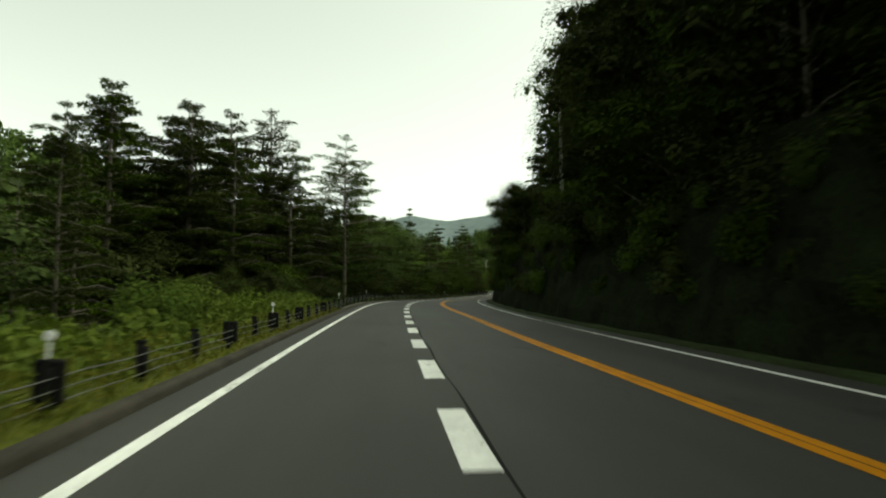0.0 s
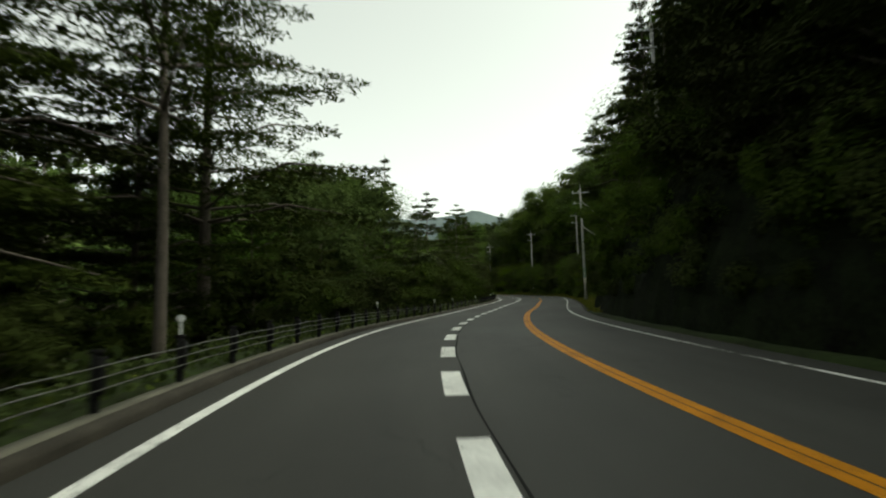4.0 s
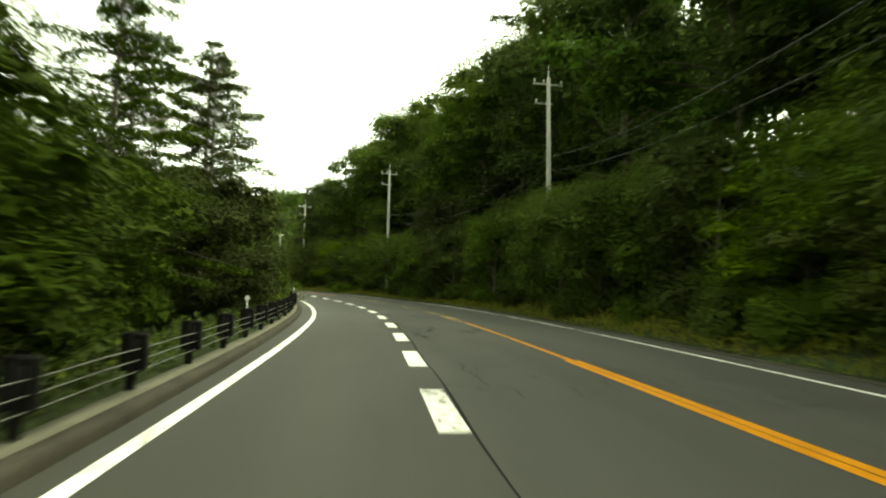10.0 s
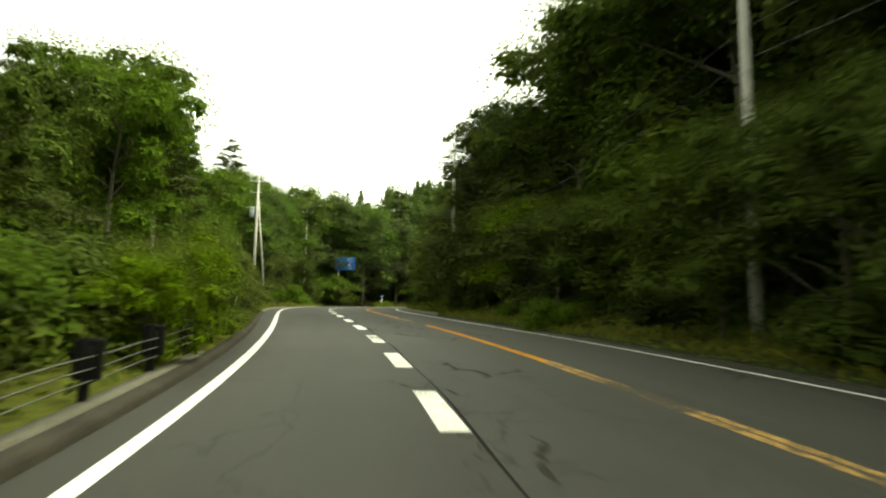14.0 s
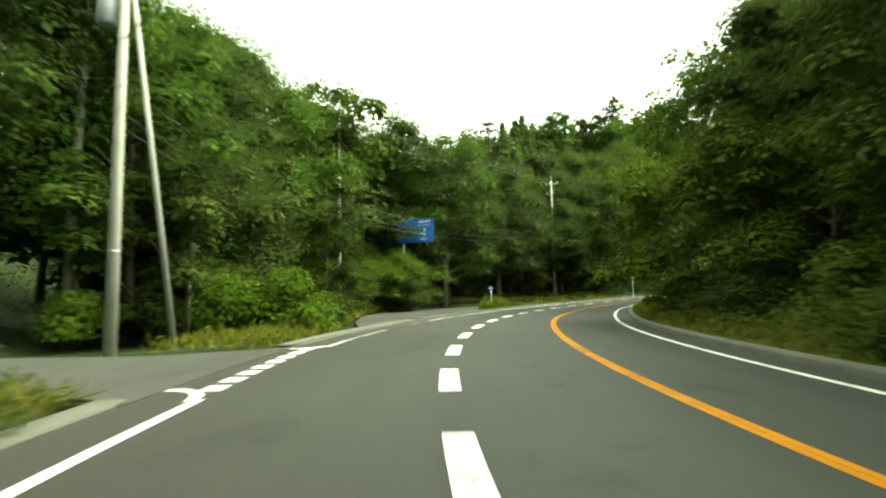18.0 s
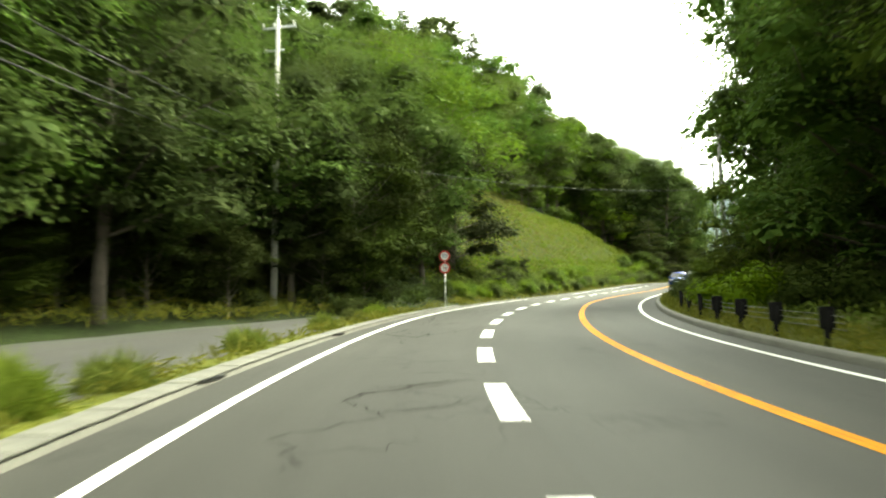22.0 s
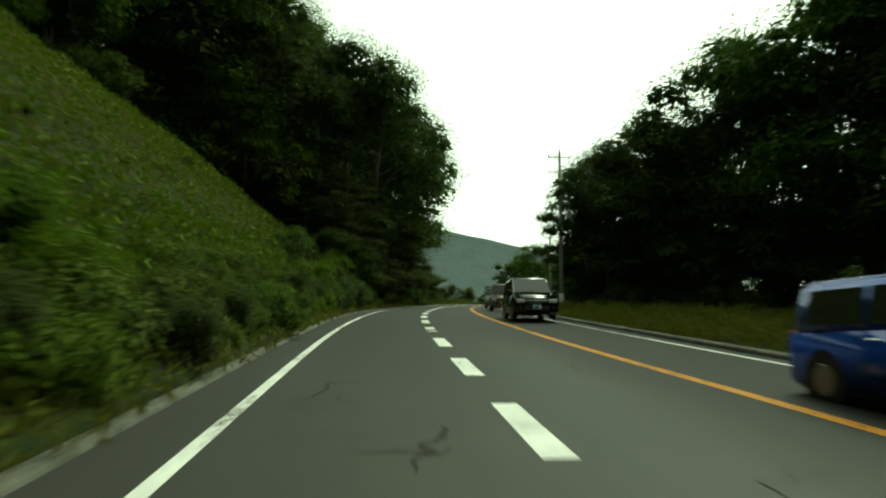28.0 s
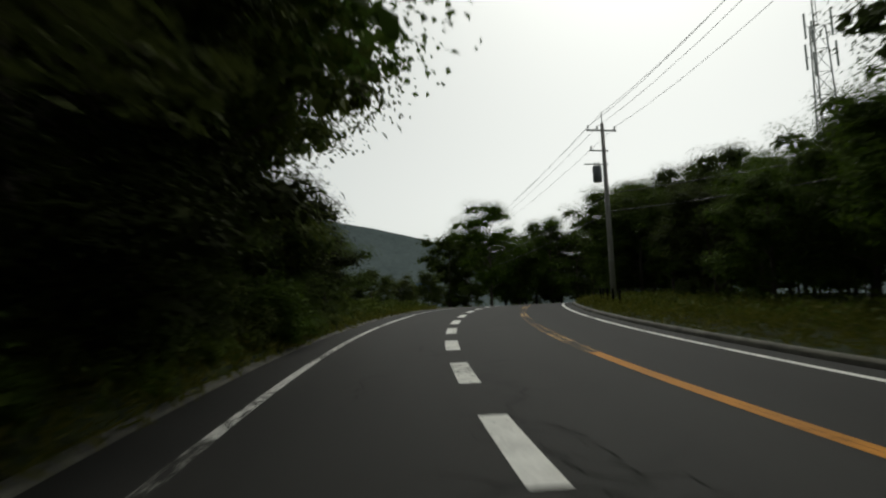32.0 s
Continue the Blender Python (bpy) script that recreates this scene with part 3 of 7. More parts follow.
painted("edge_line", S0, 198, line_left, 0.17, M_WHITE, "solid white edge line")
painted("edge_line", 198, 224.3, line_left, 0.16, M_WHITE_WORN, "worn white edge line")
painted("edge_line", 232.3, 247, line_left, 0.16, M_WHITE_BAD, "chipped white edge line")
painted("edge_line", 247, 258, line_left, 0.16, M_WHITE_WORN, "worn white edge line")
painted("edge_line", 258, 312, line_left, 0.16, M_WHITE, "solid white edge line")
painted("edge_line", 312, 326, line_left, 0.17, M_WHITE_BAD, "worn white edge line")
painted("edge_line", 326, 346, line_left, 0.15, M_WHITE, "solid white edge line")
painted("edge_line", 346, 374, line_left, 0.15, M_WHITE_WORN, "worn white edge line")
painted("edge_line", 374, 390, line_left, 0.16, M_WHITE_BAD, "chipped white edge line")
painted("edge_line", 390, S1, line_left, 0.15, M_WHITE_WORN, "worn white edge line")
for o in (-0.09, 0.09):
    painted("centre_line", S0, 130, lambda s: line_mid(s) + o * 0.92, 0.145, M_ORANGE, "orange no-overtaking line")
    painted("centre_line", 130, 142, lambda s: line_mid(s) + o * 0.36, 0.06, M_ORANGE, "thin worn orange line")
    painted("centre_line", 142, 180, lambda s: line_mid(s) + o, 0.13, M_ORANGE_WORN, "orange line worn almost away")
    painted("centre_line", 180, 193, lambda s: line_mid(s) + o * 0.62, 0.1, M_ORANGE, "orange no-overtaking line")
    painted("centre_line", 193, 200, lambda s: line_mid(s) + o, 0.13, M_ORANGE_WORN, "orange line worn almost away")
    painted("centre_line", 200, 396, lambda s: line_mid(s) + o * 0.62, 0.105, M_ORANGE, "orange no-overtaking line")
    painted("centre_line", 396, 440, lambda s: line_mid(s) + o, 0.12, M_ORANGE_WORN, "orange line worn almost away")
painted("edge_line", S0, 20, line_right, 0.13, M_WHITE, "white edge line of the opposite lane")
painted("edge_line", 20, 196, line_right, 0.12, M_WHITE_WORN, "worn white edge line of the opposite lane")
painted("edge_line", 196, 352, line_right, 0.14, M_WHITE, "white edge line of the opposite lane")
painted("edge_line", 352, 384, line_right, 0.12, M_WHITE_WORN, "worn white edge line of the opposite lane")
painted("edge_line", 384, S1, line_right, 0.14, M_WHITE, "white edge line of the opposite lane")

# lane dashes, counted from the first one ahead
dash_at = knots((-16, 6.26 - 80), (0, 6.26), (3, 21.3), (5, 31.2), (7, 41.0), (10, 55.8), (16, 85.3), (17, 90.2), (19, 100.0), (22, 114.7), (24, 125.2), (27, 140.0), (29, 150.2),
                (32, 165.2), (34, 174.9), (37, 190.3), (44, 225.9), (46, 235.8), (48, 245.9), (51, 261.1), (53, 271.0), (55, 281.0), (58, 296.0), (60, 305.9),
                (62, 315.8), (70, 355.3), (72, 365.0), (75, 379.5), (77, 389.2), (79, 398.8), (100, 500))
for i in range(-14, 97):
    mid = float(dash_at(i))
    me = strip("lane_dash", mid - 1.25, mid + 1.25, [lambda s: line_dash(s) + 0.0, lambda s: line_dash(s) + 0.31], [0.006, 0.006],
               M_WHITE_SPECK if i in (34, 43, 53, 64, 65, 70, 71, 74, 76, 78) else M_WHITE, step=0.84)
    part("lane_dash", me, road)
for k in range(8):   # short broad dashes across the mouth of the side road
    mid = 225.3 + k * 0.89
    part("lane_dash", strip("mouth_dash", mid - 0.26, mid + 0.26, [-3.06 - 0.02 * k, -2.74 - 0.02 * k], [0.006, 0.006], M_WHITE), road)
for name, pts in (("line_hook", [(224.2, -2.84), (224.6, -2.9), (224.95, -3.05), (225.15, -3.3), (225.2, -3.65)]), ("line_hook", [(232.4, -2.8), (232.0, -2.95), (231.8, -3.25), (231.7, -3.6)])):
    p = np.array(pts)
    d = np.gradient(p, axis=0)
    nn = np.column_stack([-d[:, 1], d[:, 0]]) / np.linalg.norm(d, axis=1)[:, None] * 0.085
    part(name, mesh_of(name, np.concatenate([along((p + nn)[:, 0], (p + nn)[:, 1], 0.007), along((p - nn)[:, 0], (p - nn)[:, 1], 0.007)]),
                       [(i, i + 1, len(p) + i + 1, len(p) + i) for i in range(len(p) - 1)], M_WHITE), road, "white line end curving into the side road")


def kerb(name, s0, s1, edge, side, width, height, mat, label, ledge=0.0, sink=0.25):
    """A rounded kerb that stands on the road's edge."""
    o = lambda k: (lambda s: edge(s) + side * k * width)
    lats, ups = [o(0), o(0.04), o(0.2), o(0.5), o(0.85), o(1.0), o(1.02)], [-sink, height * 0.55, height * 0.9, height, height * 0.97, height * 0.8, -sink]
    if side < 0:
        lats, ups = lats[::-1], ups[::-1]
    return thing(name, label, "kerb", kind="structure", data=strip(name, s0, s1, lats, ups, mat))


kerb("kerb_1", -80, 203, edge_left, -1, 0.24, 0.125, M_KERB, "rounded dark asphalt kerb")
kerb("kerb_8", 203, 224.2, edge_left, -1, 0.38, 0.05, M_CONCRETE, "flush pale concrete edging before the side road")
gutter = [None, None]
gutter[0] = kerb("kerb_2", 232.2, 256, edge_left, -1, 0.42, 0.06, M_CONCRETE, "flush pale concrete gutter edge at the side road")
gutter[1] = kerb("kerb_3", 256, 299, edge_left, -1, 0.42, 0.10, M_CONCRETE, "pale concrete gutter edge with weeds")
kerb("kerb_4", 299, 326, edge_left, -1, 0.2, 0.05, M_CONCRETE_MOSSY, "dark overgrown asphalt edge")
kerb("kerb_9", 326, S1, edge_left, -1, 0.25, 0.05, M_CONCRETE_MOSSY, "mossy overgrown concrete gutter edge")
kerb("kerb_5", 205, 300, edge_right, 1, 0.22, 0.17, M_CONCRETE, "grey concrete kerb")
kerb("kerb_6", 300, S1, edge_right, 1, 0.22, 0.12, M_CONCRETE_MOSSY, "low grey concrete kerb")
kerb("kerb_7", 60, 205, edge_right, 1, 0.25, 0.03, M_KERB, "low overgrown concrete edge")
# the gutter's cast slabs, laid end to end on it
SLAB = Builder().box((0.41, 0.592, 0.03), (0, 0, 0.0), bevel=0.008).mesh("slab", M_CONCRETE)
for k, s in enumerate(np.arange(232.6, 298.6, 0.6)):
    lat, up = float(edge_left(s)) - 0.215, (0.06 if s < 256 else 0.10) + 0.004 * math.sin(k * 2.3)
    c, ahead, out = along(s, lat, up), along(s + 0.3, float(edge_left(s + 0.3)) - 0.215, up), along(s, lat + 0.3, up)
    y = Vector(ahead - c).normalized()
    x = (Vector(out - c) - y * Vector(out - c).dot(y)).normalized()
    part("slab", SLAB, gutter[int(s > 256)], m=Matrix.Translation(Vector(c)) @ Matrix((x, y, x.cross(y))).transposed().to_4x4())
# concrete footing in which the fence posts stand
for i, (a, b) in enumerate(((40, 180),)):
    ss = np.arange(a, b, 2.45)
    footing = thing("fence_footing", "pale weathered concrete strip behind the kerb", "footing", kind="structure",
                    data=strip("fence_footing", a, b, [lambda s: edge_left(s) - 0.51, lambda s: edge_left(s) - 0.5, lambda s: edge_left(s) - 0.25, lambda s: edge_left(s) - 0.24], [-0.3, 0.105, 0.112, -0.2], M_FOOTING))


# verges: strips of sward from the kerbs into the land
def verge(name, s0, s1, edge, side, width, mat, label, first=0.24, reach=9.0):
    ds = [first, 0.8, 1.5, 2.4, 3.4, 4.6, 6.0][:max(3, int(width))]
    ds = [d for d in ds if d < reach] + ([reach] if reach < 6 else [])
    lats = [(lambda k: (lambda s: edge(s) + side * k))(d) for d in ds]
    ups = [(lambda k: (lambda s: land_up(s, edge(s) + side * k) + 0.05 + 0.05 * np.sin(s * 1.3 + k * 3) * min(1, k / 2)))(d) for d in ds]
    lats, ups = [lambda s: edge(s) + side * (first - 0.03)] + lats, [-0.25] + ups
    if side < 0:
        lats, ups = lats[::-1], ups[::-1]
    return thing(name, label, "verge", kind="structure", data=strip(name, s0, s1, lats, ups, mat))


# verges 6, 7, 8 and 10: dark soil replaces grass to stand for shade
verge("verge_1", -80, 32, edge_left, -1, 6, M_GRASS_GROUND, "weedy grass verge behind the kerb")
verge("verge_8", 32, 150, edge_left, -1, 6, M_SOIL, "verge behind the guard cables, coloured dark for shade")
verge("verge_9", 150, 222, edge_left, -1, 6, M_GRASS_GROUND, "weedy grass verge behind the kerb")
verge("verge_2", 262.8, 293, edge_left, -1, 7, M_GRASS_GROUND, "narrow grass strip between road and layby", 0.45, 1.05)
verge("verge_7", 293, 306, edge_left, -1, 7, M_SOIL, "verge under the trees, coloured dark for shade", 0.45)
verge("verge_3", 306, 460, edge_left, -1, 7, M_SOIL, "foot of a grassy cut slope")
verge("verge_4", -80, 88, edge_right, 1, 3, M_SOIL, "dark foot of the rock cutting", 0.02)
verge("verge_10", 84, 210, edge_right, 1, 7, M_SOIL, "verge at the foot of the wall and the wooded bank, coloured dark for shade")
verge("verge_5", 210, 306, edge_right, 1, 7, M_GRASS_GROUND, "grass verge at the foot of the wooded bank")
verge("verge_6", 356, 460, edge_right, 1, 7, M_SOIL, "long-grass verge by the poles, its ground coloured dark for shade")


# paved places beside the road
def paved(name, label, outline, up=0.02, mat=None):
    """A flat paved piece, its outline given in metres along and across the road."""
    fine = []
    for (a, b), (c, d) in zip(outline, outline[1:] + outline[:1]):
        n = max(1, int(math.hypot(c - a, d - b) / 1.5))
        fine += [(a + (c - a) * k / n, b + (d - b) * k / n) for k in range(n)]
    bm = bmesh.new()
    f = bm.faces.new([bm.verts.new(tuple(along(a, b, up))) for a, b in fine])
    ring = list(f.verts)
    low = [bm.verts.new(v.co - Vector((0, 0, 0.6))) for v in ring]
    sides = [bm.faces.new((ring[i], ring[i - 1], low[i - 1], low[i])) for i in range(len(ring))]
    bmesh.ops.triangulate(bm, faces=[f])
    me = bpy.data.meshes.new(name)
    bm.to_mesh(me)
    bm.free()
    layer = me.uv_layers.new(name="UVMap")
    idx = [me.loops[i].vertex_index for i in range(len(me.loops))]
    layer.data.foreach_set("uv", [c for i in idx for c in (fine[i % len(fine)][1], fine[i % len(fine)][0])])
    me.materials.append(mat or M_PAVED)
    return thing(name, label, "paving", kind="structure", data=me)


paved("side_road", "pale asphalt side road joining the highway", [(223.9, -3.55), (224.3, -4.1), (225.4, -6), (226.2, -9), (226, -24), (230, -24), (230.2, -9), (230.2, -6.2), (231.4, -4.4), (232.3, -3.5)])
paved("layby", "pale cracked asphalt layby beside the road", [(244.4, -3.65), (242.8, -4.45), (246, -5.7), (250.7, -7.2), (257, -9.8), (263.6, -11.9), (270, -13), (281, -11), (286.7, -8.2), (289.4, -7.5), (291.8, -5.9), (293, -4.8), (289, -4.5), (283.7, -4.1), (277, -4.0), (268, -4.05), (262, -3.62), (255, -3.55), (250, -3.55)])
paved("car_park", "grey asphalt car park under trees", [(307, 8.0), (318, 8.15), (331, 8.5), (335, 11.5), (342, 15), (350, 20), (352, 30), (330, 33), (306, 31), (300, 22), (302, 12)], mat=M_ASPHALT_OLD)
painted("layby_seam", 245, 266, lambda s: edge_left(s) - 0.5, 0.07, M_SEAM, "dark grassy joint along the layby", up=0.028)


# ---- cracks in the worn lanes ----
def crack_mesh(s, lat, length, heading, seed, width=0.02, branches=3, mat=None):
    """A wandering crack with side branches, as narrow ribbons laid on the asphalt."""
    rng = np.random.default_rng(seed)
    v, f = [], []

    def run(a, b, ln, h, w, depth):
        n = max(4, int(ln / 0.16))
        pts, turn = [(a, b)], 0.0
        for i in range(n):
            turn = turn * 0.15 + rng.normal() * 0.62
            hh = h + turn
            pts.append((pts[-1][0] + math.cos(hh) * ln / n, pts[-1][1] + math.sin(hh) * ln / n))
        p = np.array(pts)
        d = np.gradient(p, axis=0)
        d /= np.linalg.norm(d, axis=1)[:, None]
        ww = (w * (0.5 + rng.random(len(p))) * np.clip(np.minimum(np.arange(len(p)), np.arange(len(p))[::-1]) / 3 + 0.15, 0, 1))[:, None]
        nn = np.column_stack([-d[:, 1], d[:, 0]])
        base = sum(len(q) for q in v)
        v.append(np.concatenate([along((p + nn * ww)[:, 0], (p + nn * ww)[:, 1], 0.0045), along((p - nn * ww)[:, 0], (p - nn * ww)[:, 1], 0.0045)]))
        m = len(p)
        f.extend([(base + i, base + i + 1, base + m + i + 1, base + m + i) for i in range(m - 1)])
        if depth:
            for k in range(branches):
                q = pts[int(rng.integers(1, m - 1))]
                run(q[0], q[1], ln * rng.uniform(0.15, 0.45), h + rng.choice([-1, 1]) * rng.uniform(0.5, 1.4), w * 0.7, depth - 1)
    run(s, lat, length, heading, width, 1)
    return mesh_of("crack", np.concatenate(v), f, mat or M_SEAM)


CRACKS = [(122, 176, 1.0, 3.2, 9), (228, 262, -1.6, 0.0, 11), (262, 312, -1.6, -0.4, 14), (345, 386, -1.0, 0.5, 7), (96, 122, 1.2, 3.4, 4), (176, 214, 1.0, 3.2, 9), (196, 214, -1.4, 0.2, 3), (312, 345, 1.6, 4.4, 8), (184, 206, 0.8, 3.4, 14), (386, 410, -0.8, 3.2, 10)]
SMEARS = [(156, 178, 1.2, 3.4, 10), (156, 178, 4.6, 7.2, 9), (240, 256, -1.7, 0.2, 7), (138, 156, 1.2, 3.4, 5), (362, 386, -0.8, 3.2, 7), (262, 300, -1.8, -0.8, 6), (184, 204, 1.0, 3.2, 12), (186, 204, 3.6, 4.8, 6), (306, 345, -1.6, 0.6, 7)]
_r = np.random.default_rng(15)
for s0, s1, a, b, n in SMEARS:
    for k in range(n):
        part("tar_smear", crack_mesh(s0 + (s1 - s0) * (k + _r.random()) / n, _r.uniform(a, b), _r.uniform(1.2, 3.0), _r.normal() * 0.3, int(7000 + s0 * 10 + k), _r.uniform(0.02, 0.055), 2, M_TAR), road)
for s0, s1, a, b, n in CRACKS:
    for k in range(n):
        lengthwise = _r.random() < 0.75
        part("crack", crack_mesh(s0 + (s1 - s0) * (k + _r.random()) / n, _r.uniform(a, b), _r.uniform(2.5, 6) if lengthwise else _r.uniform(0.8, 1.8),
                                 _r.normal() * 0.12 if lengthwise else 1.57 + _r.normal() * 0.2, int(s0 * 10 + k), _r.uniform(0.006, 0.012)), road)

for s, lat, ln, h, w, n, sd in ((15.6, 0.1, 2.0, 0.0, 0.014, 1, 21), (42, 0.05, 1.6, 0.0, 0.012, 1, 22), (134.4, 1.6, 7.0, 0.01, 0.034, 3, 1), (136.5, 3.0, 2.0, -0.12, 0.04, 3, 2), (137, 2.7, 2.2, 0.35, 0.05, 3, 3), (369, 1.5, 7, 0.0, 0.02, 3, 17), (381, 1.42, 8, -0.005, 0.02, 4, 18), (296.5, 1.25, 2.2, 0.03, 0.03, 2, 19), (262.8, 1.35, 2.2, 0.1, 0.035, 3, 20), (375.6, -0.48, 2.8, 0.0, 0.032, 4, 4), (375.4, 2.66, 2.4, 0.05, 0.02, 2, 5),
                                (244.6, -2.1, 2.6, 0.28, 0.08, 3, 6), (246.3, -0.2, 0.9, 0.6, 0.1, 4, 7), (246.4, -0.9, 0.8, 0.4, 0.04, 1, 8), (281.2, -1.8, 2.2, 0.2, 0.03, 2, 9), (279.8, -0.8, 1.8, 0.1, 0.03, 2, 10),
                                (142, 1.7, 6.5, 0.0, 0.025, 4, 11), (292, -1.2, 5, 0.03, 0.022, 5, 12), (286.5, -1.5, 4, 0.06, 0.024, 5, 13), (93, 0.1, 1.2, 0.1, 0.014, 1, 14), (119.5, -0.4, 2.0, 0.0, 0.02, 3, 15), (119.5, 0.15, 1.2, 0.2, 0.02, 3, 16)):
    part("crack", crack_mesh(s, lat, ln, h, 9000 + sd, w * 0.7, n), road)

# ---- trees and undergrowth ----
def limb(rng, start, direction, length, r0, bend=0.25, n=5):
    pts, p, d = [np.array(start)], np.array(start, float), np.array(direction, float)
    for i in range(n - 1):
        d = d / np.linalg.norm(d) + rng.normal(size=3) * bend * 0.4
        p = p + d / np.linalg.norm(d) * length / (n - 1)
        pts.append(p.copy())
    return np.array(pts), np.linspace(r0, r0 * 0.25, n)


def broad_tree(seed, height, radius, leaf, n_leaves=4000, bare=0.3, leaf_size=0.3, bark=None, spread=1.0, girth=1.0):
    """Trunk with limbs, and a crown of leaves gathered in uneven, flattish clumps with gaps between."""
    rng = np.random.default_rng(seed)
    wood = Builder()
    lean = rng.normal(size=2) * 0.04
    zs = np.linspace(-0.5, height * 0.85, 9)
    pts = np.column_stack([lean[0] * zs + 0.12 * np.sin(zs * 0.6 + seed), lean[1] * zs + 0.12 * np.cos(zs * 0.5 + seed), zs])
    r = (0.013 * height + 0.05) * girth
    wood.tube(pts, np.linspace(r, r * 0.2, 9), 8)
    clumps = []
    n_limbs = int(13 + height * 0.9)
    for k in range(n_limbs):
        f = bare + (1 - bare) * (k + rng.random()) / n_limbs * 0.92
        z0 = height * f * 0.86
        base = np.array([np.interp(z0, zs, pts[:, 0]), np.interp(z0, zs, pts[:, 1]), z0])
        az = k * 2.4 + rng.normal() * 0.5
        env = math.sin(math.pi * min(1, max(0.05, (f - bare) / (1 - bare) * 0.8 + 0.18))) ** 0.7
        ln = radius * spread * env * (0.75 + 0.5 * rng.random())
        tip_up = 0.25 + 0.7 * f
        lp, lr = limb(rng, base, (math.cos(az), math.sin(az), tip_up), ln, r * 0.35 * (1.1 - f * 0.7))
        wood.tube(lp, lr, 5, cap=False)
        for q, w in ((lp[-1], 1.0), (lp[-2], 0.95), (lp[2], 0.85)):
            clumps.append((q + rng.normal(size=3) * 0.3, radius * (0.25 + 0.17 * rng.random()) * w))
    clumps.append((np.array([pts[-1, 0], pts[-1, 1], height * 0.93]), radius * 0.3))
    w = np.array([c[1] ** 2 for c in clumps])
    pick = rng.choice(len(clumps), n_leaves, p=w / w.sum())
    d = rng.normal(size=(n_leaves, 3))
    d /= np.linalg.norm(d, axis=1)[:, None]
    d[:, 2] = np.where(d[:, 2] < -0.45, -d[:, 2], d[:, 2])
    rr = np.array([c[1] for c in clumps])[pick] * (0.55 + 0.55 * rng.random(n_leaves))
    cen = np.array([c[0] for c in clumps])[pick] + d * rr[:, None] * np.array([1.1, 1.1, 0.82])
    nrm = d * 0.8 + np.array([0, 0, 0.9]) + rng.normal(size=(n_leaves, 3)) * 0.24
    size = leaf_size * (0.7 + 0.6 * rng.random(n_leaves))
    inner = rng.random(n_leaves) < 0.16
    cen[inner] = np.array([c[0] for c in clumps])[pick][inner] + d[inner] * rr[inner][:, None] * np.array([0.6, 0.6, 0.3])
    size[inner] *= 3.0
    return wood.mesh("trunk", bark or M_BARK, True), leaf_mesh("crown", cen, nrm, size, size * 0.62, leaf, rng)


def conifer(seed, height, radius, leaf, n_leaves=4000, bare=0.2, layers=None, droop=0.15, bark=None, leaf_size=0.34, girth=1.0):
    """A straight trunk with whorls of level branches that carry flat sprays of needles."""
    rng = np.random.default_rng(seed)
    wood = Builder()
    r = (0.010 * height + 0.06) * girth
    zs = np.linspace(-0.5, height, 8)
    wob = 0.06 * np.sin(zs * 0.4 + seed)
    wood.tube(np.column_stack([wob, wob * 0.6, zs]), np.linspace(r, 0.02, 8), 8)
    layers = layers or int(height * 1.15)
    segs = []
    for k in range(layers):
        f = bare + (1 - bare) * (k + rng.random() * 0.8) / layers
        env = (1 - f) ** 0.55 * (0.65 + 0.35 * min(1, (f - bare) / 0.12 + 0.35))
        for j in range(int(4 + 2 * rng.random())):
            az = j * 1.4 + k * 0.9 + rng.normal() * 0.3
            ln = max(0.35, radius * env * (0.55 + 0.75 * rng.random()))
            z0 = height * f
            lift = 0.12 + 0.5 * f
            tip = np.array([math.cos(az) * ln, math.sin(az) * ln, z0 + lift * ln * 0.5 - droop * ln])
            mid = np.array([math.cos(az) * ln * 0.5, math.sin(az) * ln * 0.5, z0 + lift * ln * 0.4])
            st = np.array([0, 0, z0])
            wood.tube(np.array([st, mid, tip]), [0.012 + 0.012 * ln, 0.008 + 0.006 * ln, 0.006], 4, cap=False)
            segs.append((st * 0.7 + mid * 0.3, mid, tip, ln))
    w = np.array([q[3] ** 1.3 for q in segs])
    pick = rng.choice(len(segs), n_leaves, p=w / w.sum())
    A, B, C, LN = (np.array([q[i] for q in segs])[pick] for i in range(4))
    u = rng.random(n_leaves)[:, None] ** 0.8
    cen = (1 - u) ** 2 * A + 2 * u * (1 - u) * B + u ** 2 * C
    side = np.cross(C - A, np.array([0, 0, 1.0]))
    side /= np.linalg.norm(side, axis=1)[:, None] + 1e-9
    spread = (rng.random((n_leaves, 1)) - 0.5) * (0.25 + 0.42 * LN[:, None]) * (1.15 - u * 0.8)
    cen = cen + side * spread + rng.normal(size=(n_leaves, 3)) * 0.06 - np.array([0, 0, 1]) * np.abs(spread) * 0.25
    nrm = np.array([0, 0, 1.0]) + rng.normal(size=(n_leaves, 3)) * 0.5
    size = leaf_size * (0.6 + 0.7 * rng.random(n_leaves))
    return wood.mesh("trunk", bark or M_BARK, True), leaf_mesh("crown", cen, nrm, size, size * 0.34, leaf, rng, droop=0.05)


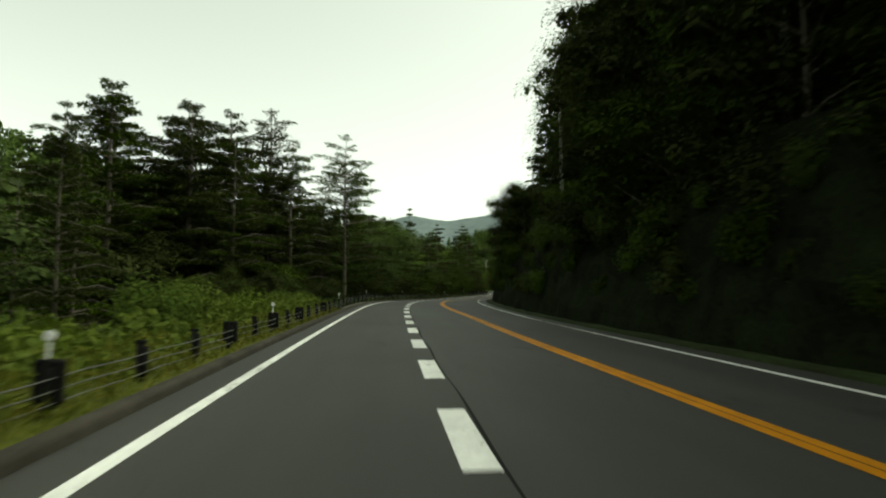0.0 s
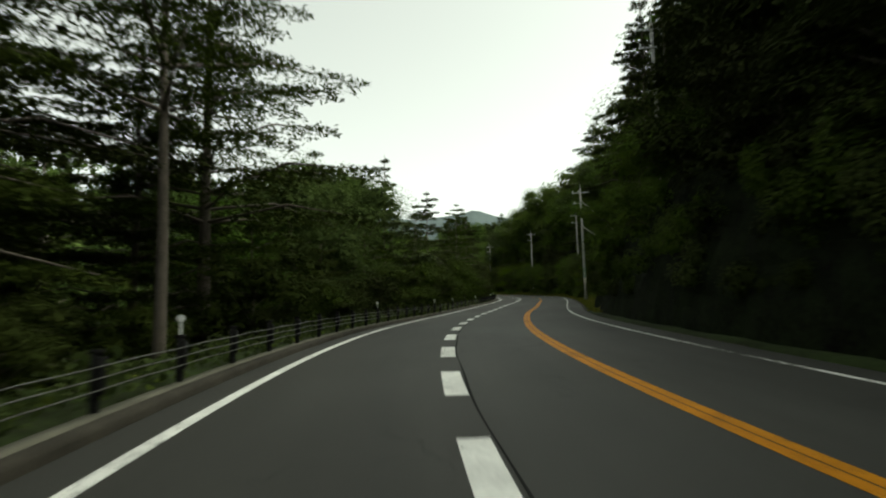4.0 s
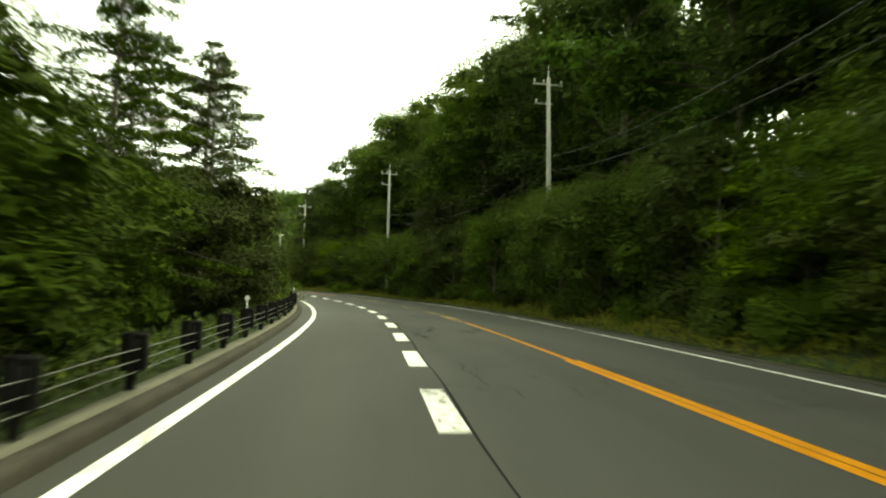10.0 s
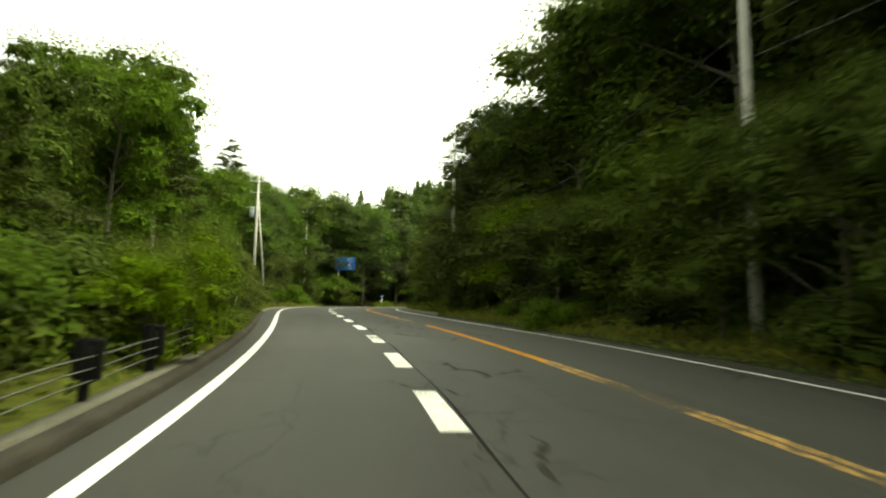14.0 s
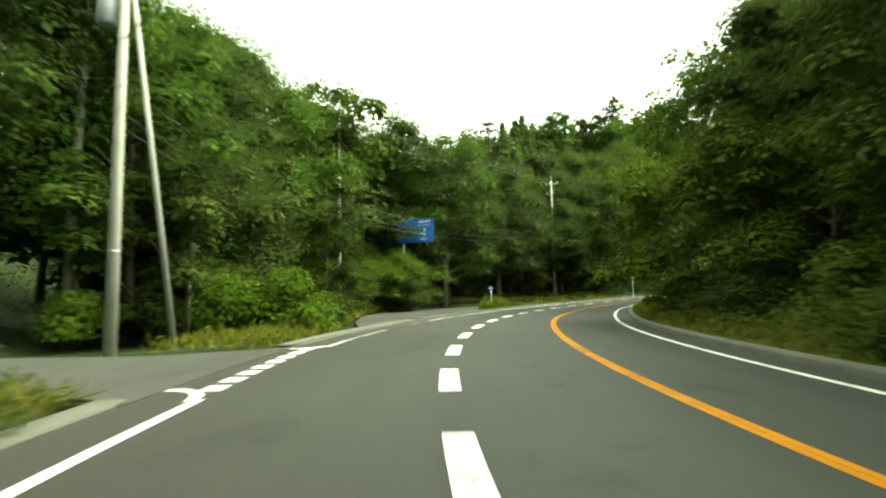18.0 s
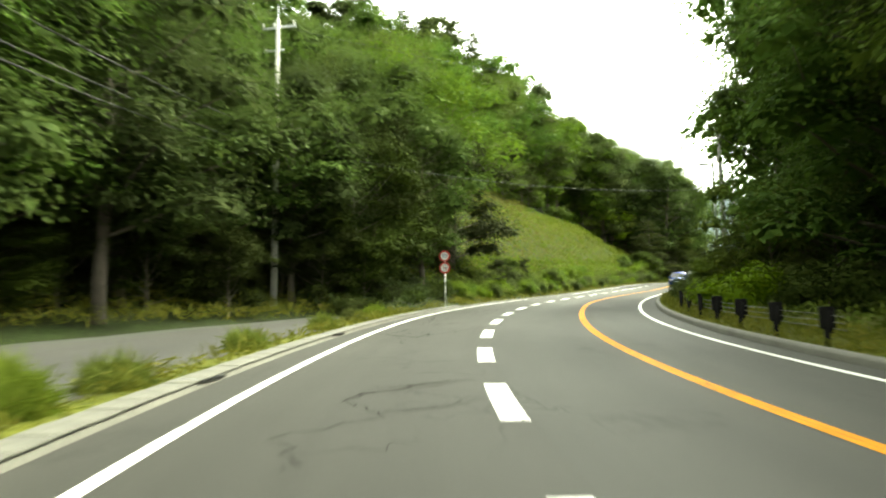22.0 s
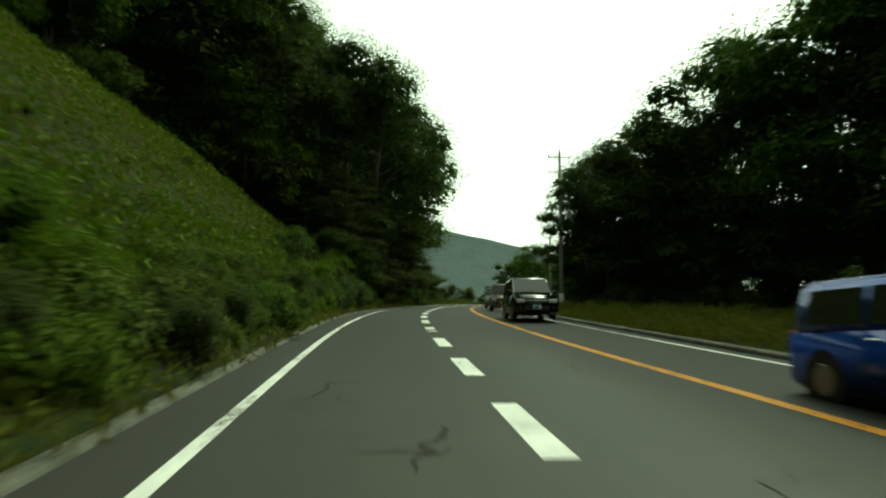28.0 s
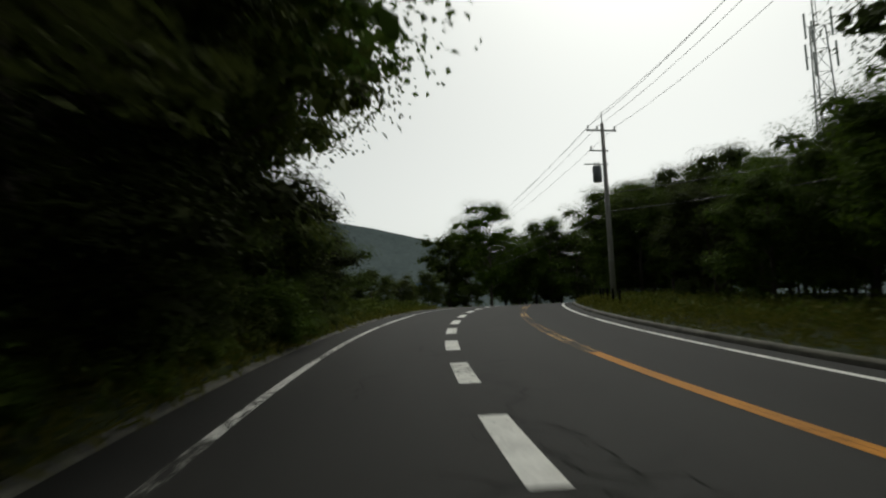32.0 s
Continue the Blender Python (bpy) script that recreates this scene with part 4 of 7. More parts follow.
def shrub_mesh(seed, radius, height, leaf, n, leaf_size=0.2):
    """A rounded bush of several shoots, leafy down to the ground."""
    rng = np.random.default_rng(seed)
    k = 9
    cl = np.column_stack([rng.normal(size=k) * radius * 0.42, rng.normal(size=k) * radius * 0.42, height * (0.25 + 0.5 * rng.random(k))])
    rad = radius * (0.32 + 0.25 * rng.random(k))
    pick = rng.integers(0, k, n)
    d = rng.normal(size=(n, 3))
    d /= np.linalg.norm(d, axis=1)[:, None]
    cen = cl[pick] + d * (rad[pick] * (0.6 + 0.5 * rng.random(n)))[:, None] * np.array([1.1, 1.1, 0.85])
    cen[:, 2] = np.abs(cen[:, 2] * height / (height * 0.75 + radius * 0.45))
    nrm = d * 0.8 + np.array([0, 0, 0.9]) + rng.normal(size=(n, 3)) * 0.28
    size = leaf_size * (0.6 + 0.8 * rng.random(n))
    inner = rng.random(n) < 0.15
    cen[inner] = cl[pick][inner] * np.array([1, 1, 0.7]) + d[inner] * rad[pick][inner][:, None] * 0.45
    size[inner] *= 2.6
    return leaf_mesh("foliage", cen, nrm, size, size * 0.55, leaf, rng)


def shrub_stems(seed, height):
    rng = np.random.default_rng(seed)
    b = Builder()
    p, r = limb(rng, (0, 0, -0.3), (0.15, 0.1, 1.0), height * 0.85, 0.045, bend=0.5, n=6)
    b.tube(p, r, 6)
    return b.mesh("stem", M_BARK, True)


def sized(build, *args, near=4600, far=1500, leaf=0.32, **kw):
    """The same plant twice: fine-leaved for the roadside, coarser for the depth of the wood."""
    return {"": build(*args, n_leaves=int(near * 5.0), leaf_size=leaf * 0.43, **kw), "_deep": build(*args, n_leaves=far * 4, leaf_size=leaf * 0.92, **kw)}


PLANTS = {
    "broad_a": sized(broad_tree, 1, 11, 3.9, M_LEAF, bare=0.12), "broad_b": sized(broad_tree, 2, 13, 4.2, M_LEAF_DARK, bare=0.11, near=5000),
    "broad_c": sized(broad_tree, 3, 9, 3.7, M_LEAF, bare=0.06, near=4200), "broad_d": sized(broad_tree, 4, 15, 4.6, M_LEAF_DARK, bare=0.17, near=5400, leaf=0.35),
    "low_a": sized(broad_tree, 5, 6, 3.1, M_LEAF, bare=0.02, near=3600, far=1300, leaf=0.27, spread=1.15), "low_b": sized(broad_tree, 6, 5, 2.9, M_SHRUB, bare=0.02, near=3400, far=1200, leaf=0.26, spread=1.15),
    # low_c and low_d: broadleaf crowns in needle colour, canopy shade put into the leaves
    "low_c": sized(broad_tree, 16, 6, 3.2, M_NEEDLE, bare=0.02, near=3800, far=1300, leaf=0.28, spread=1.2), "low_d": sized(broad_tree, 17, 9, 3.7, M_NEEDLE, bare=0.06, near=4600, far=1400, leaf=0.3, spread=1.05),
    "larch_a": sized(conifer, 7, 15, 4.6, M_NEEDLE, bare=0.14, near=6600, leaf=0.40), "larch_b": sized(conifer, 8, 14, 4.2, M_NEEDLE, bare=0.2, near=6000, leaf=0.40), "larch_c": sized(conifer, 9, 16, 5.0, M_NEEDLE, bare=0.36, near=3600, leaf=0.40),
    "pine_a": sized(conifer, 10, 15, 3.6, M_NEEDLE, bare=0.45, near=4400, leaf=0.4, bark=M_BARK_PALE), "spruce_a": sized(conifer, 21, 16, 2.7, M_NEEDLE, bare=0.06, near=5600, leaf=0.36), "larch_d": sized(conifer, 22, 18, 5.6, M_NEEDLE, bare=0.42, layers=10, near=3000, leaf=0.36, droop=0.05, girth=0.62),
    "airy_a": sized(broad_tree, 23, 18, 5.6, M_LEAF, bare=0.28, near=2350, leaf=0.36, girth=0.55), "airy_b": sized(broad_tree, 24, 16, 5.0, M_LEAF, bare=0.3, near=2300, leaf=0.36, girth=0.55),
    # fir_b wears the brighter shrub leaf: skylight put into its colour
    "fir_a": sized(conifer, 11, 8, 3.6, M_NEEDLE, bare=0.05, near=5000, leaf=0.34), "fir_b": sized(conifer, 12, 10, 4.4, M_SHRUB, bare=0.04, near=5600, leaf=0.34, droop=0.22),
}
KINDS = {k + v: meshes for k, pair in PLANTS.items() for v, meshes in pair.items()}
# creepers take the needle colour too, dark in place of the bank's shade
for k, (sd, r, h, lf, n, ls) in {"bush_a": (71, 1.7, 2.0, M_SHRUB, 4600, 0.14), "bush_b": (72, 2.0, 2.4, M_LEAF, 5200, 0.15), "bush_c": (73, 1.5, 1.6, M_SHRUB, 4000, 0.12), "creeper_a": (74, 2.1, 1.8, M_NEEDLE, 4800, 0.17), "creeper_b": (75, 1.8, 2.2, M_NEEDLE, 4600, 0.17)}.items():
    KINDS[k] = (shrub_stems(sd, h), shrub_mesh(sd, r, h, lf, n, ls))
KINDS["weed_a"], KINDS["weed_b"], KINDS["weed_c"] = KINDS["bush_a"], KINDS["bush_c"], KINDS["bush_b"]
WORDS = {"broad": ("broadleaf_tree", "leafy green broadleaf tree on the wooded slope", "tree"), "low": ("small_tree", "low spreading green tree at the wood's edge", "tree"),
         "larch": ("larch_tree", "tall dark larch with level branches", "tree"), "pine": ("pine_tree", "bare-stemmed pine with a dark crown", "tree"), "fir": ("fir_tree", "dark young fir with layered branches", "tree"), "spruce": ("spruce_tree", "narrow dark spruce with a pointed top", "tree"), "airy": ("airy_broadleaf_tree", "tall open-crowned broadleaf tree with a dark trunk", "tree"),
         "weed": ("weed_clump", "clump of leafy green weeds at the road's edge", "weeds"), "bush": ("bush", "bright green leafy bush on the roadside bank", "bush"), "creeper": ("creeper", "dark creeper hanging on the steep cutting", "creeper")}
made = {}


RADIUS = {"broad": 4.0, "low": 3.0, "larch": 3.5, "pine": 3.0, "fir": 3.0, "spruce": 2.7, "airy": 5.2, "bush": 1.8, "weed": 1.8, "creeper": 1.9}
TOP = {"broad": 12.5, "low": 6.5, "larch": 15.0, "pine": 15.0, "fir": 8.0, "spruce": 16.0, "airy": 17.0, "bush": 2.2, "weed": 2.2, "creeper": 2.1}


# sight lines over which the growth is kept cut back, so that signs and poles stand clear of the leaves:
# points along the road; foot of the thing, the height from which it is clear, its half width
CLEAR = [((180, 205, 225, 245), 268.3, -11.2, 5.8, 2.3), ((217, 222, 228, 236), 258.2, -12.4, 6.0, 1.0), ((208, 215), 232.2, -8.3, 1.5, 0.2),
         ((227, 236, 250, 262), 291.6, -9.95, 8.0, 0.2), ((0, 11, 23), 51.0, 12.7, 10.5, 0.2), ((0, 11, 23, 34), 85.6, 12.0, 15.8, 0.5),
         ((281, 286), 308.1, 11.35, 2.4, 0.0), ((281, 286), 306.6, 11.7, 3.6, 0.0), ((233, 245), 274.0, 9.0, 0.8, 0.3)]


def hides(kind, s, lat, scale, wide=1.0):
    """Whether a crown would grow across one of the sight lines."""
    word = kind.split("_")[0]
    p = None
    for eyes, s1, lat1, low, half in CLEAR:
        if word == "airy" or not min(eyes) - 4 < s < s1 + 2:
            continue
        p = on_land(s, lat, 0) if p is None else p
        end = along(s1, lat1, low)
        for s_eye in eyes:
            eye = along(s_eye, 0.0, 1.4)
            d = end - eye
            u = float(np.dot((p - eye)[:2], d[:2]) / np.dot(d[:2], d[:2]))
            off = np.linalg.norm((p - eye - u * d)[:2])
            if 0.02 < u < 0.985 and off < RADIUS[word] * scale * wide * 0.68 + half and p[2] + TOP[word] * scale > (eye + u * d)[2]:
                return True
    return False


def tree(kind, s, lat, scale=1.0, turn=0.0, up=-0.1, stretch=1.0, label="", wide=1.0):
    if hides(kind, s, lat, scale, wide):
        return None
    p = on_land(s, lat, up)
    m = pose(*[float(c) for c in p], 0, 0, turn)
    size = (scale * wide, scale * wide, scale * stretch)
    if kind not in made:
        trunk, crown = KINDS[kind]
        name, words, cat = WORDS[kind.split("_")[0]]
        if kind[:5] in ("low_c", "low_d"):
            name, words = "dark_leaved_tree", "dense tree with low drooping branches, leaves coloured dark for shade"
        if kind[:7] in ("broad_b", "broad_d"):
            name, words = "tall_broadleaf_tree", "tall dark green broadleaf tree with a spreading crown"
        ob = thing(name, words, cat, group="roadside " + ("trees" if cat == "tree" else "bushes"))
        part("trunk" if cat == "tree" else "stem", trunk, ob)
        part("crown" if cat == "tree" else "foliage", crown, ob)
        made[kind] = ob
        ob.matrix_basis = m
    else:
        ob = copy_thing(made[kind], m)
    ob.scale = size
    if label:
        ob["label"] = label
    return ob


def wood(s0, s1, side, d0, d1, gap, kinds, lo, hi, seed, deep=14, keep=None):
    """A stand of trees between two distances from the road's edge; past deep they take the coarser leaf."""
    rng = np.random.default_rng(seed)
    area = (s1 - s0) * (d1 - d0)
    got, edge = [], edge_right if side > 0 else edge_left
    for _ in range(int(area / gap ** 2 * 6)):
        s, d = rng.uniform(s0, s1), rng.uniform(d0, d1)
        if keep and not keep(s, d):
            continue
        if all((s - a) ** 2 + (d - b) ** 2 > gap ** 2 for a, b in got):
            got.append((s, d))
            kind = kinds[rng.integers(len(kinds))]
            if d > deep and kind + "_deep" in KINDS:
                kind += "_deep"
            tree(kind, s, float(edge(s)) + side * d, rng.uniform(lo, hi), rng.uniform(0, 360), stretch=rng.uniform(0.9, 1.12))
    return got


def off_paving(s, d):
    """Clear of the side road and the layby."""
    if 222 < s < 236:
        return False
    return not (238 < s < 294 and d < np.interp(s, [238, 242.7, 246, 250.7, 257, 263.6, 270, 281, 286.7, 291.8, 294], [1, 1.6, 2.8, 4.4, 7, 9.1, 10.2, 8.2, 5.3, 3.4, 2.2]))


# left of the road: the valley side, then the bank, the woods by the layby and the cut slope
wood(-30, 40, -1, 11, 30, 5.0, ["larch_b", "low_d", "larch_a", "broad_b"], 0.6, 0.85, 21)
wood(-8, 40, -1, 2.2, 9, 2.4, ["bush_a", "bush_b", "bush_c"], 0.5, 0.95, 20)
for kind, s, lat, top in (("larch_c", 69.0, -8.2, 16.0), ("larch_d", 62.5, -6.6, 16.5), ("larch_c", 60.3, -13.4, 18.5), ("larch_a", 58.5, -16.5, 18.0), ("larch_b", 54.5, -18.5, 17.5), ("larch_a", 49, -16, 15.5), ("larch_b", 45, -20, 16), ("larch_b", 53, -24, 18), ("larch_a", 64, -22, 18), ("larch_b", 66, -15, 15)):
    tree(kind, s, lat, (top - float(land_up(s, lat))) / {"larch_a": 15, "larch_b": 14, "larch_c": 16, "larch_d": 18}[kind], s * 77 % 360, wide=1.25)
wood(40, 68, -1, 4.5, 12, 2.8, ["low_c", "low_d"], 0.35, 0.55, 22)
wood(40, 76, -1, 12, 26, 3.6, ["low_d", "low_c", "low_d"], 0.8, 1.1, 622)
for s, lat, top in ((78.5, -12, 7), (84, -10, 9), (88, -13.5, 10), (90.5, -9.5, 10.2), (96, -14, 12.5), (102, -12.5, 12.5), (106, -15.5, 13)):
    tree("broad_b", s, lat, (top - float(land_up(s, lat))) / 12.4, s * 67 % 360, wide=1.15)
wood(46, 74, -1, 7, 16, 4.6, ["larch_a", "larch_b"], 0.95, 1.12, 723)
wood(46, 76, -1, 14, 32, 4.2, ["larch_a", "larch_b", "low_d"], 1.0, 1.25, 722)
wood(70, 100, -1, 3.6, 18, 4.0, ["fir_a", "fir_a", "low_d"], 0.75, 1.0, 23)
wood(68, 150, -1, 2.6, 5, 3.0, ["low_c"], 0.6, 0.85, 123)
wood(100, 150, -1, 3.6, 16, 4.2, ["fir_a", "low_d", "low_c", "fir_a"], 0.72, 0.95, 24)
wood(46, 150, -1, 2.2, 4.5, 3.4, ["low_c", "creeper_a"], 0.3, 0.45, 124)
wood(150, 194, -1, 5.5, 12, 3.4, ["low_a", "low_d", "low_c"], 0.6, 0.8, 25)
wood(150, 194, -1, 12, 22, 4.0, ["broad_c", "broad_a", "broad_c"], 0.68, 0.85, 325)
wood(194, 202, -1, 6.0, 20, 4.0, ["broad_c", "broad_a"], 0.82, 0.98, 225)
wood(202, 207, -1, 6.0, 20, 4.0, ["broad_c", "broad_a"], 1.08, 1.28, 425)
wood(146, 206, -1, 2.3, 7.5, 2.3, ["creeper_a", "bush_b", "creeper_b"], 0.7, 1.1, 125)
wood(206, 222, -1, 1.6, 6.5, 2.3, ["creeper_a", "bush_b", "creeper_b", "bush_a"], 0.7, 1.2, 126)
wood(216, 250, -1, 6.5, 18, 4.2, ["broad_a", "broad_b", "pine_a", "broad_c"], 1.05, 1.3, 26, keep=off_paving)
wood(206, 216, -1, 5.0, 12, 3.2, ["broad_c", "low_a", "low_b"], 0.7, 0.9, 526)
for s, lat, top in ((205, -16.5, 14.5), (208.5, -14, 15), (211, -17.5, 16.5), (213.5, -13.5, 16.5), (217, -16, 17.5), (219.5, -13.0, 18), (200.5, -18, 13.5), (214, -21, 18), (204, -9.2, 12.8), (208, -9.8, 14.2), (211.5, -10.4, 14.6)):
    tree("pine_a", s, lat, (top - float(land_up(s, lat))) / 15, s * 43 % 360, label="tall pine with a bare stem on the bank")
for s, lat, top in ((238.4, -12, 12.7), (242.5, -14.2, 15.5), (246.5, -16, 17.2), (250.5, -18.5, 18.5), (236.5, -16.5, 14.5)):
    tree("broad_b", s, lat, top / 13.2, s * 73 % 360, label="tall broadleaf tree beyond the side road")
wood(234, 250, -1, 3.2, 9, 2.4, ["bush_b", "low_a", "creeper_a"], 0.8, 1.1, 127, keep=off_paving)
wood(278, 302, -1, 6, 19, 4.0, ["broad_b", "broad_a", "broad_b", "broad_a"], 0.85, 1.02, 227, deep=14, keep=lambda s, d: off_paving(s, d - 0.6))
for s, lat, z in ((250.5, -9.8, 1.05), (254.5, -12.6, 1.1), (258.8, -15.8, 1.2), (264.5, -15.2, 1.2), (271, -15.4, 1.25), (277.5, -14, 1.2), (283, -11.6, 1.05)):
    tree("broad_d" if s > 260 else "broad_a", s, lat, z * (1 if s > 260 else 1.35), s * 61 % 360, label="tall broadleaf tree leaning over the layby")
wood(244, 278, -1, 6, 19, 4.0, ["broad_b", "broad_b", "broad_a", "broad_a"], 1.05, 1.3, 27, deep=14, keep=lambda s, d: off_paving(s, d - 0.6))
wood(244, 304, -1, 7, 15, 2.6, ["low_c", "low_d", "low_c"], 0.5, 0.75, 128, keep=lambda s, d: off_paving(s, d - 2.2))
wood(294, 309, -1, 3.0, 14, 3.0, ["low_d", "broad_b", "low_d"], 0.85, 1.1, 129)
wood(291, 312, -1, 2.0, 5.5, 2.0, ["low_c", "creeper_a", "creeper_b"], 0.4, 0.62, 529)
for s, lat, z, t in ((301.5, 15.6, 1.15, 20), (305.4, 14.6, 1.2, 140), (298, 17.5, 1.25, 250)):
    tree("pine_a", s, lat, z, t, label="tall pine with a bare pale trunk beside the car park")
wood(304, 318, -1, 14, 23, 4.2, ["broad_b", "broad_c", "broad_a"], 0.85, 1.05, 29, deep=18)
wood(318, 338, -1, 13.5, 23, 4.2, ["broad_a", "broad_a", "pine_a", "broad_b"], 1.15, 1.32, 429, deep=18)
wood(338, 350, -1, 13.6, 23, 4.2, ["broad_a", "broad_b", "broad_a"], 1.35, 1.5, 229, deep=18)
wood(350, 372, -1, 14.4, 24, 4.2, ["broad_a", "broad_b", "broad_a"], 1.45, 1.62, 329, deep=19)
wood(306, 366, -1, 12.5, 16.5, 2.5, ["low_a", "low_c", "bush_b"], 0.7, 1.0, 130)
wood(374, 412, -1, 6.5, 17, 3.8, ["broad_a", "broad_c", "broad_a"], 1.6, 1.85, 30, keep=lambda s, d: d > np.interp(s, [374, 380, 388, 394], [14, 12, 9, 6.5]))
for s, d, z in ((383, 11.8, 1.2), (388.5, 7.5, 1.3), (392, 2.9, 1.42), (396.5, 3.0, 1.35), (400.5, 3.6, 1.25)):
    tree("broad_d", s, float(edge_left(s)) - d, z * 1.08, s * 37 % 360, label="tall broadleaf tree overhanging the road")
# brighter shrub-leaved kind here, its colour standing for light on the trees
for s, d, z in ((379, 12.4, 1.0), (383.5, 10.0, 1.0), (387.5, 8.0, 1.1), (394.5, 2.8, 1.15), (400, 3.2, 1.1), (405, 3.4, 1.0)):
    tree("low_b", s, float(edge_left(s)) - d, z * 1.15, s * 91 % 360, stretch=1.2)
wood(388, 398, -1, 3.0, 7, 2.8, ["low_a", "bush_b", "creeper_a"], 0.7, 1.0, 131)
wood(303, 366, -1, 0.75, 2.6, 1.15, ["weed_a", "weed_b", "weed_a", "weed_c"], 0.42, 0.66, 132)
wood(366, 404, -1, 0.9, 4.2, 1.7, ["bush_a", "bush_b", "creeper_a", "bush_b"], 0.45, 0.85, 232)
wood(306, 366, -1, 3.5, 12, 4.6, ["bush_c", "bush_a"], 0.22, 0.42, 133)
wood(377, 408, -1, 1.0, 4.0, 1.9, ["low_c", "low_d", "low_a"], 0.42, 0.62, 533)
for s, lat, z in ((433, 11.5, 0.75), (437, 9.8, 0.8), (441, 12.5, 0.9), (445, 10.0, 0.95), (449, 13, 1.0), (430, 15, 0.85), (426, 17, 0.85), (453, 9.5, 0.95)):
    tree("broad_a", s, lat, z, s * 71 % 360, label="rounded broadleaf tree past the crest", wide=1.1)
wood(406, 432, -1, 2.6, 9, 3.0, ["low_a", "low_b"], 0.35, 0.6, 31)
wood(444, 457, -1, 5, 30, 4.4, ["low_a", "low_c", "broad_c"], 0.4, 0.55, 331)
wood(458, 505, -1, 4, 17, 4.2, ["broad_a", "broad_c", "broad_a"], 1.0, 1.15, 431)
for k, s in enumerate(np.arange(304, 362, 2.0)):
    tree("low_b", s, float(edge_left(s)) - 1.15 - 0.35 * (k % 3), 0.13 + 0.025 * (k * 7 % 5), s * 83 % 360, stretch=1.15, label="bright leafy weeds crowding the kerb")
for k, s in enumerate(np.arange(178, 194, 1.7)):
    tree("low_b", s, float(edge_left(s)) - 0.85 - 0.25 * (k % 2), 0.3 + 0.03 * (k * 5 % 4), s * 83 % 360, stretch=1.1, label="bright leafy sapling grown through the guard cables")
for k, s in enumerate(np.arange(373, 399, 1.9)):
    tree("low_b", s, float(edge_left(s)) - 1.5 - 0.5 * (k % 3), 0.3 + 0.04 * (k * 5 % 4), s * 83 % 360, stretch=1.2, label="bright leafy bush overhanging the mossy kerb")
for k, s in enumerate(np.arange(303.5, 408, 0.95)):
    tree(("weed_a", "weed_b", "weed_c", "weed_a")[k % 4], s, float(edge_left(s)) - 0.72 - 0.3 * (k * 7 % 3), 0.3 + 0.05 * (k * 5 % 4), s * 97 % 360, stretch=1.25, label="leafy green weeds crowding the overgrown kerb")
for s, d, z in ((312.5, 1.5, 0.24), (314, 2.2, 0.28), (315.6, 1.4, 0.22), (317.2, 2.4, 0.28), (319, 1.6, 0.22), (321, 2.6, 0.25)):
    tree("low_c", s, float(edge_left(s)) - d, z, s * 59 % 360, label="dark leafy weeds at the foot of the slope")
tree("larch_a", 161.8, -8.3, 1.12, 20, wide=1.1)
for kind, s, lat, top in (("spruce_a", 110.9, -11.2, 16.2), ("larch_b", 120.5, -10.2, 12.0), ("larch_a", 138, -7.7, 12.6), ("larch_a", 98.5, -10.5, 12.5), ("larch_b", 103, -13.5, 13.5), ("larch_a", 126, -9.8, 14.4), ("larch_b", 146, -9.5, 13.0), ("larch_a", 151, -7.0, 13.5), ("larch_a", 114, -13.5, 12), ("larch_b", 92, -11.5, 12.5)):
    tree(kind, s, lat, (top - float(land_up(s, lat))) / {"larch_a": 15, "larch_b": 14, "spruce_a": 16}[kind], s * 77 % 360, wide=0.95)
for s, lat, z in ((274, -16.5, 1.3), (280.5, -14.8, 1.25), (286, -13.6, 1.2), (291.5, -13.4, 1.15), (296.5, -12.2, 1.1), (301, -10.4, 1.05), (306, -10.5, 1.0)):
    tree("broad_b", s, lat, z, s * 29 % 360, label="tall broadleaf tree with dark shade beneath it", wide=1.2)
for s, lat, top in ((304, -10.0, 18.5), (308.5, -12, 21), (313.7, -14.4, 23.5), (308.5, -6.4, 17), (317.5, -16.5, 25)):
    tree("airy_a", s, lat, (top - float(land_up(s, lat))) / 17.2, s * 31 % 360, label="tall open-crowned tree over the cut slope", wide=1.25)
tree("spruce_a", 291.2, -18.6, 1.3, 0, wide=1.5)
for s, d, top in ((380, 13.2, 20.5), (386, 12.5, 22), (391, 10.5, 22.5), (395.5, 12, 24), (402, 8.5, 24.5), (407, 6.5, 22)):
    tree("broad_d", s, float(edge_left(s)) - d, top / 15.3, s * 67 % 360, label="tall spreading tree on the slope's end")
tree("fir_a", 384.5, float(edge_left(384.5)) - 9.0, 1.1, 10)
tree("fir_b", 384.0, -6.0, 0.95, 40, wide=1.25, label="green fir with layered branches at the slope's end")
# right of the road: the cutting, the wooded bank, the inside of the bend, the car park
wood(-24, 92, 1, 3.0, 8.5, 2.4, ["creeper_a", "creeper_b", "bush_b"], 0.75, 1.2, 140)
wood(-30, 86, 1, 2.5, 4.2, 3.4, ["low_d", "low_c", "low_a"], 0.72, 0.95, 141)
wood(-30, 86, 1, 5.0, 10.0, 4.0, ["low_a", "broad_c", "low_d"], 0.95, 1.25, 41)
wood(-20, 74, 1, 9, 20, 4.8, ["broad_a", "larch_a", "larch_b", "broad_b"], 1.0, 1.25, 42)
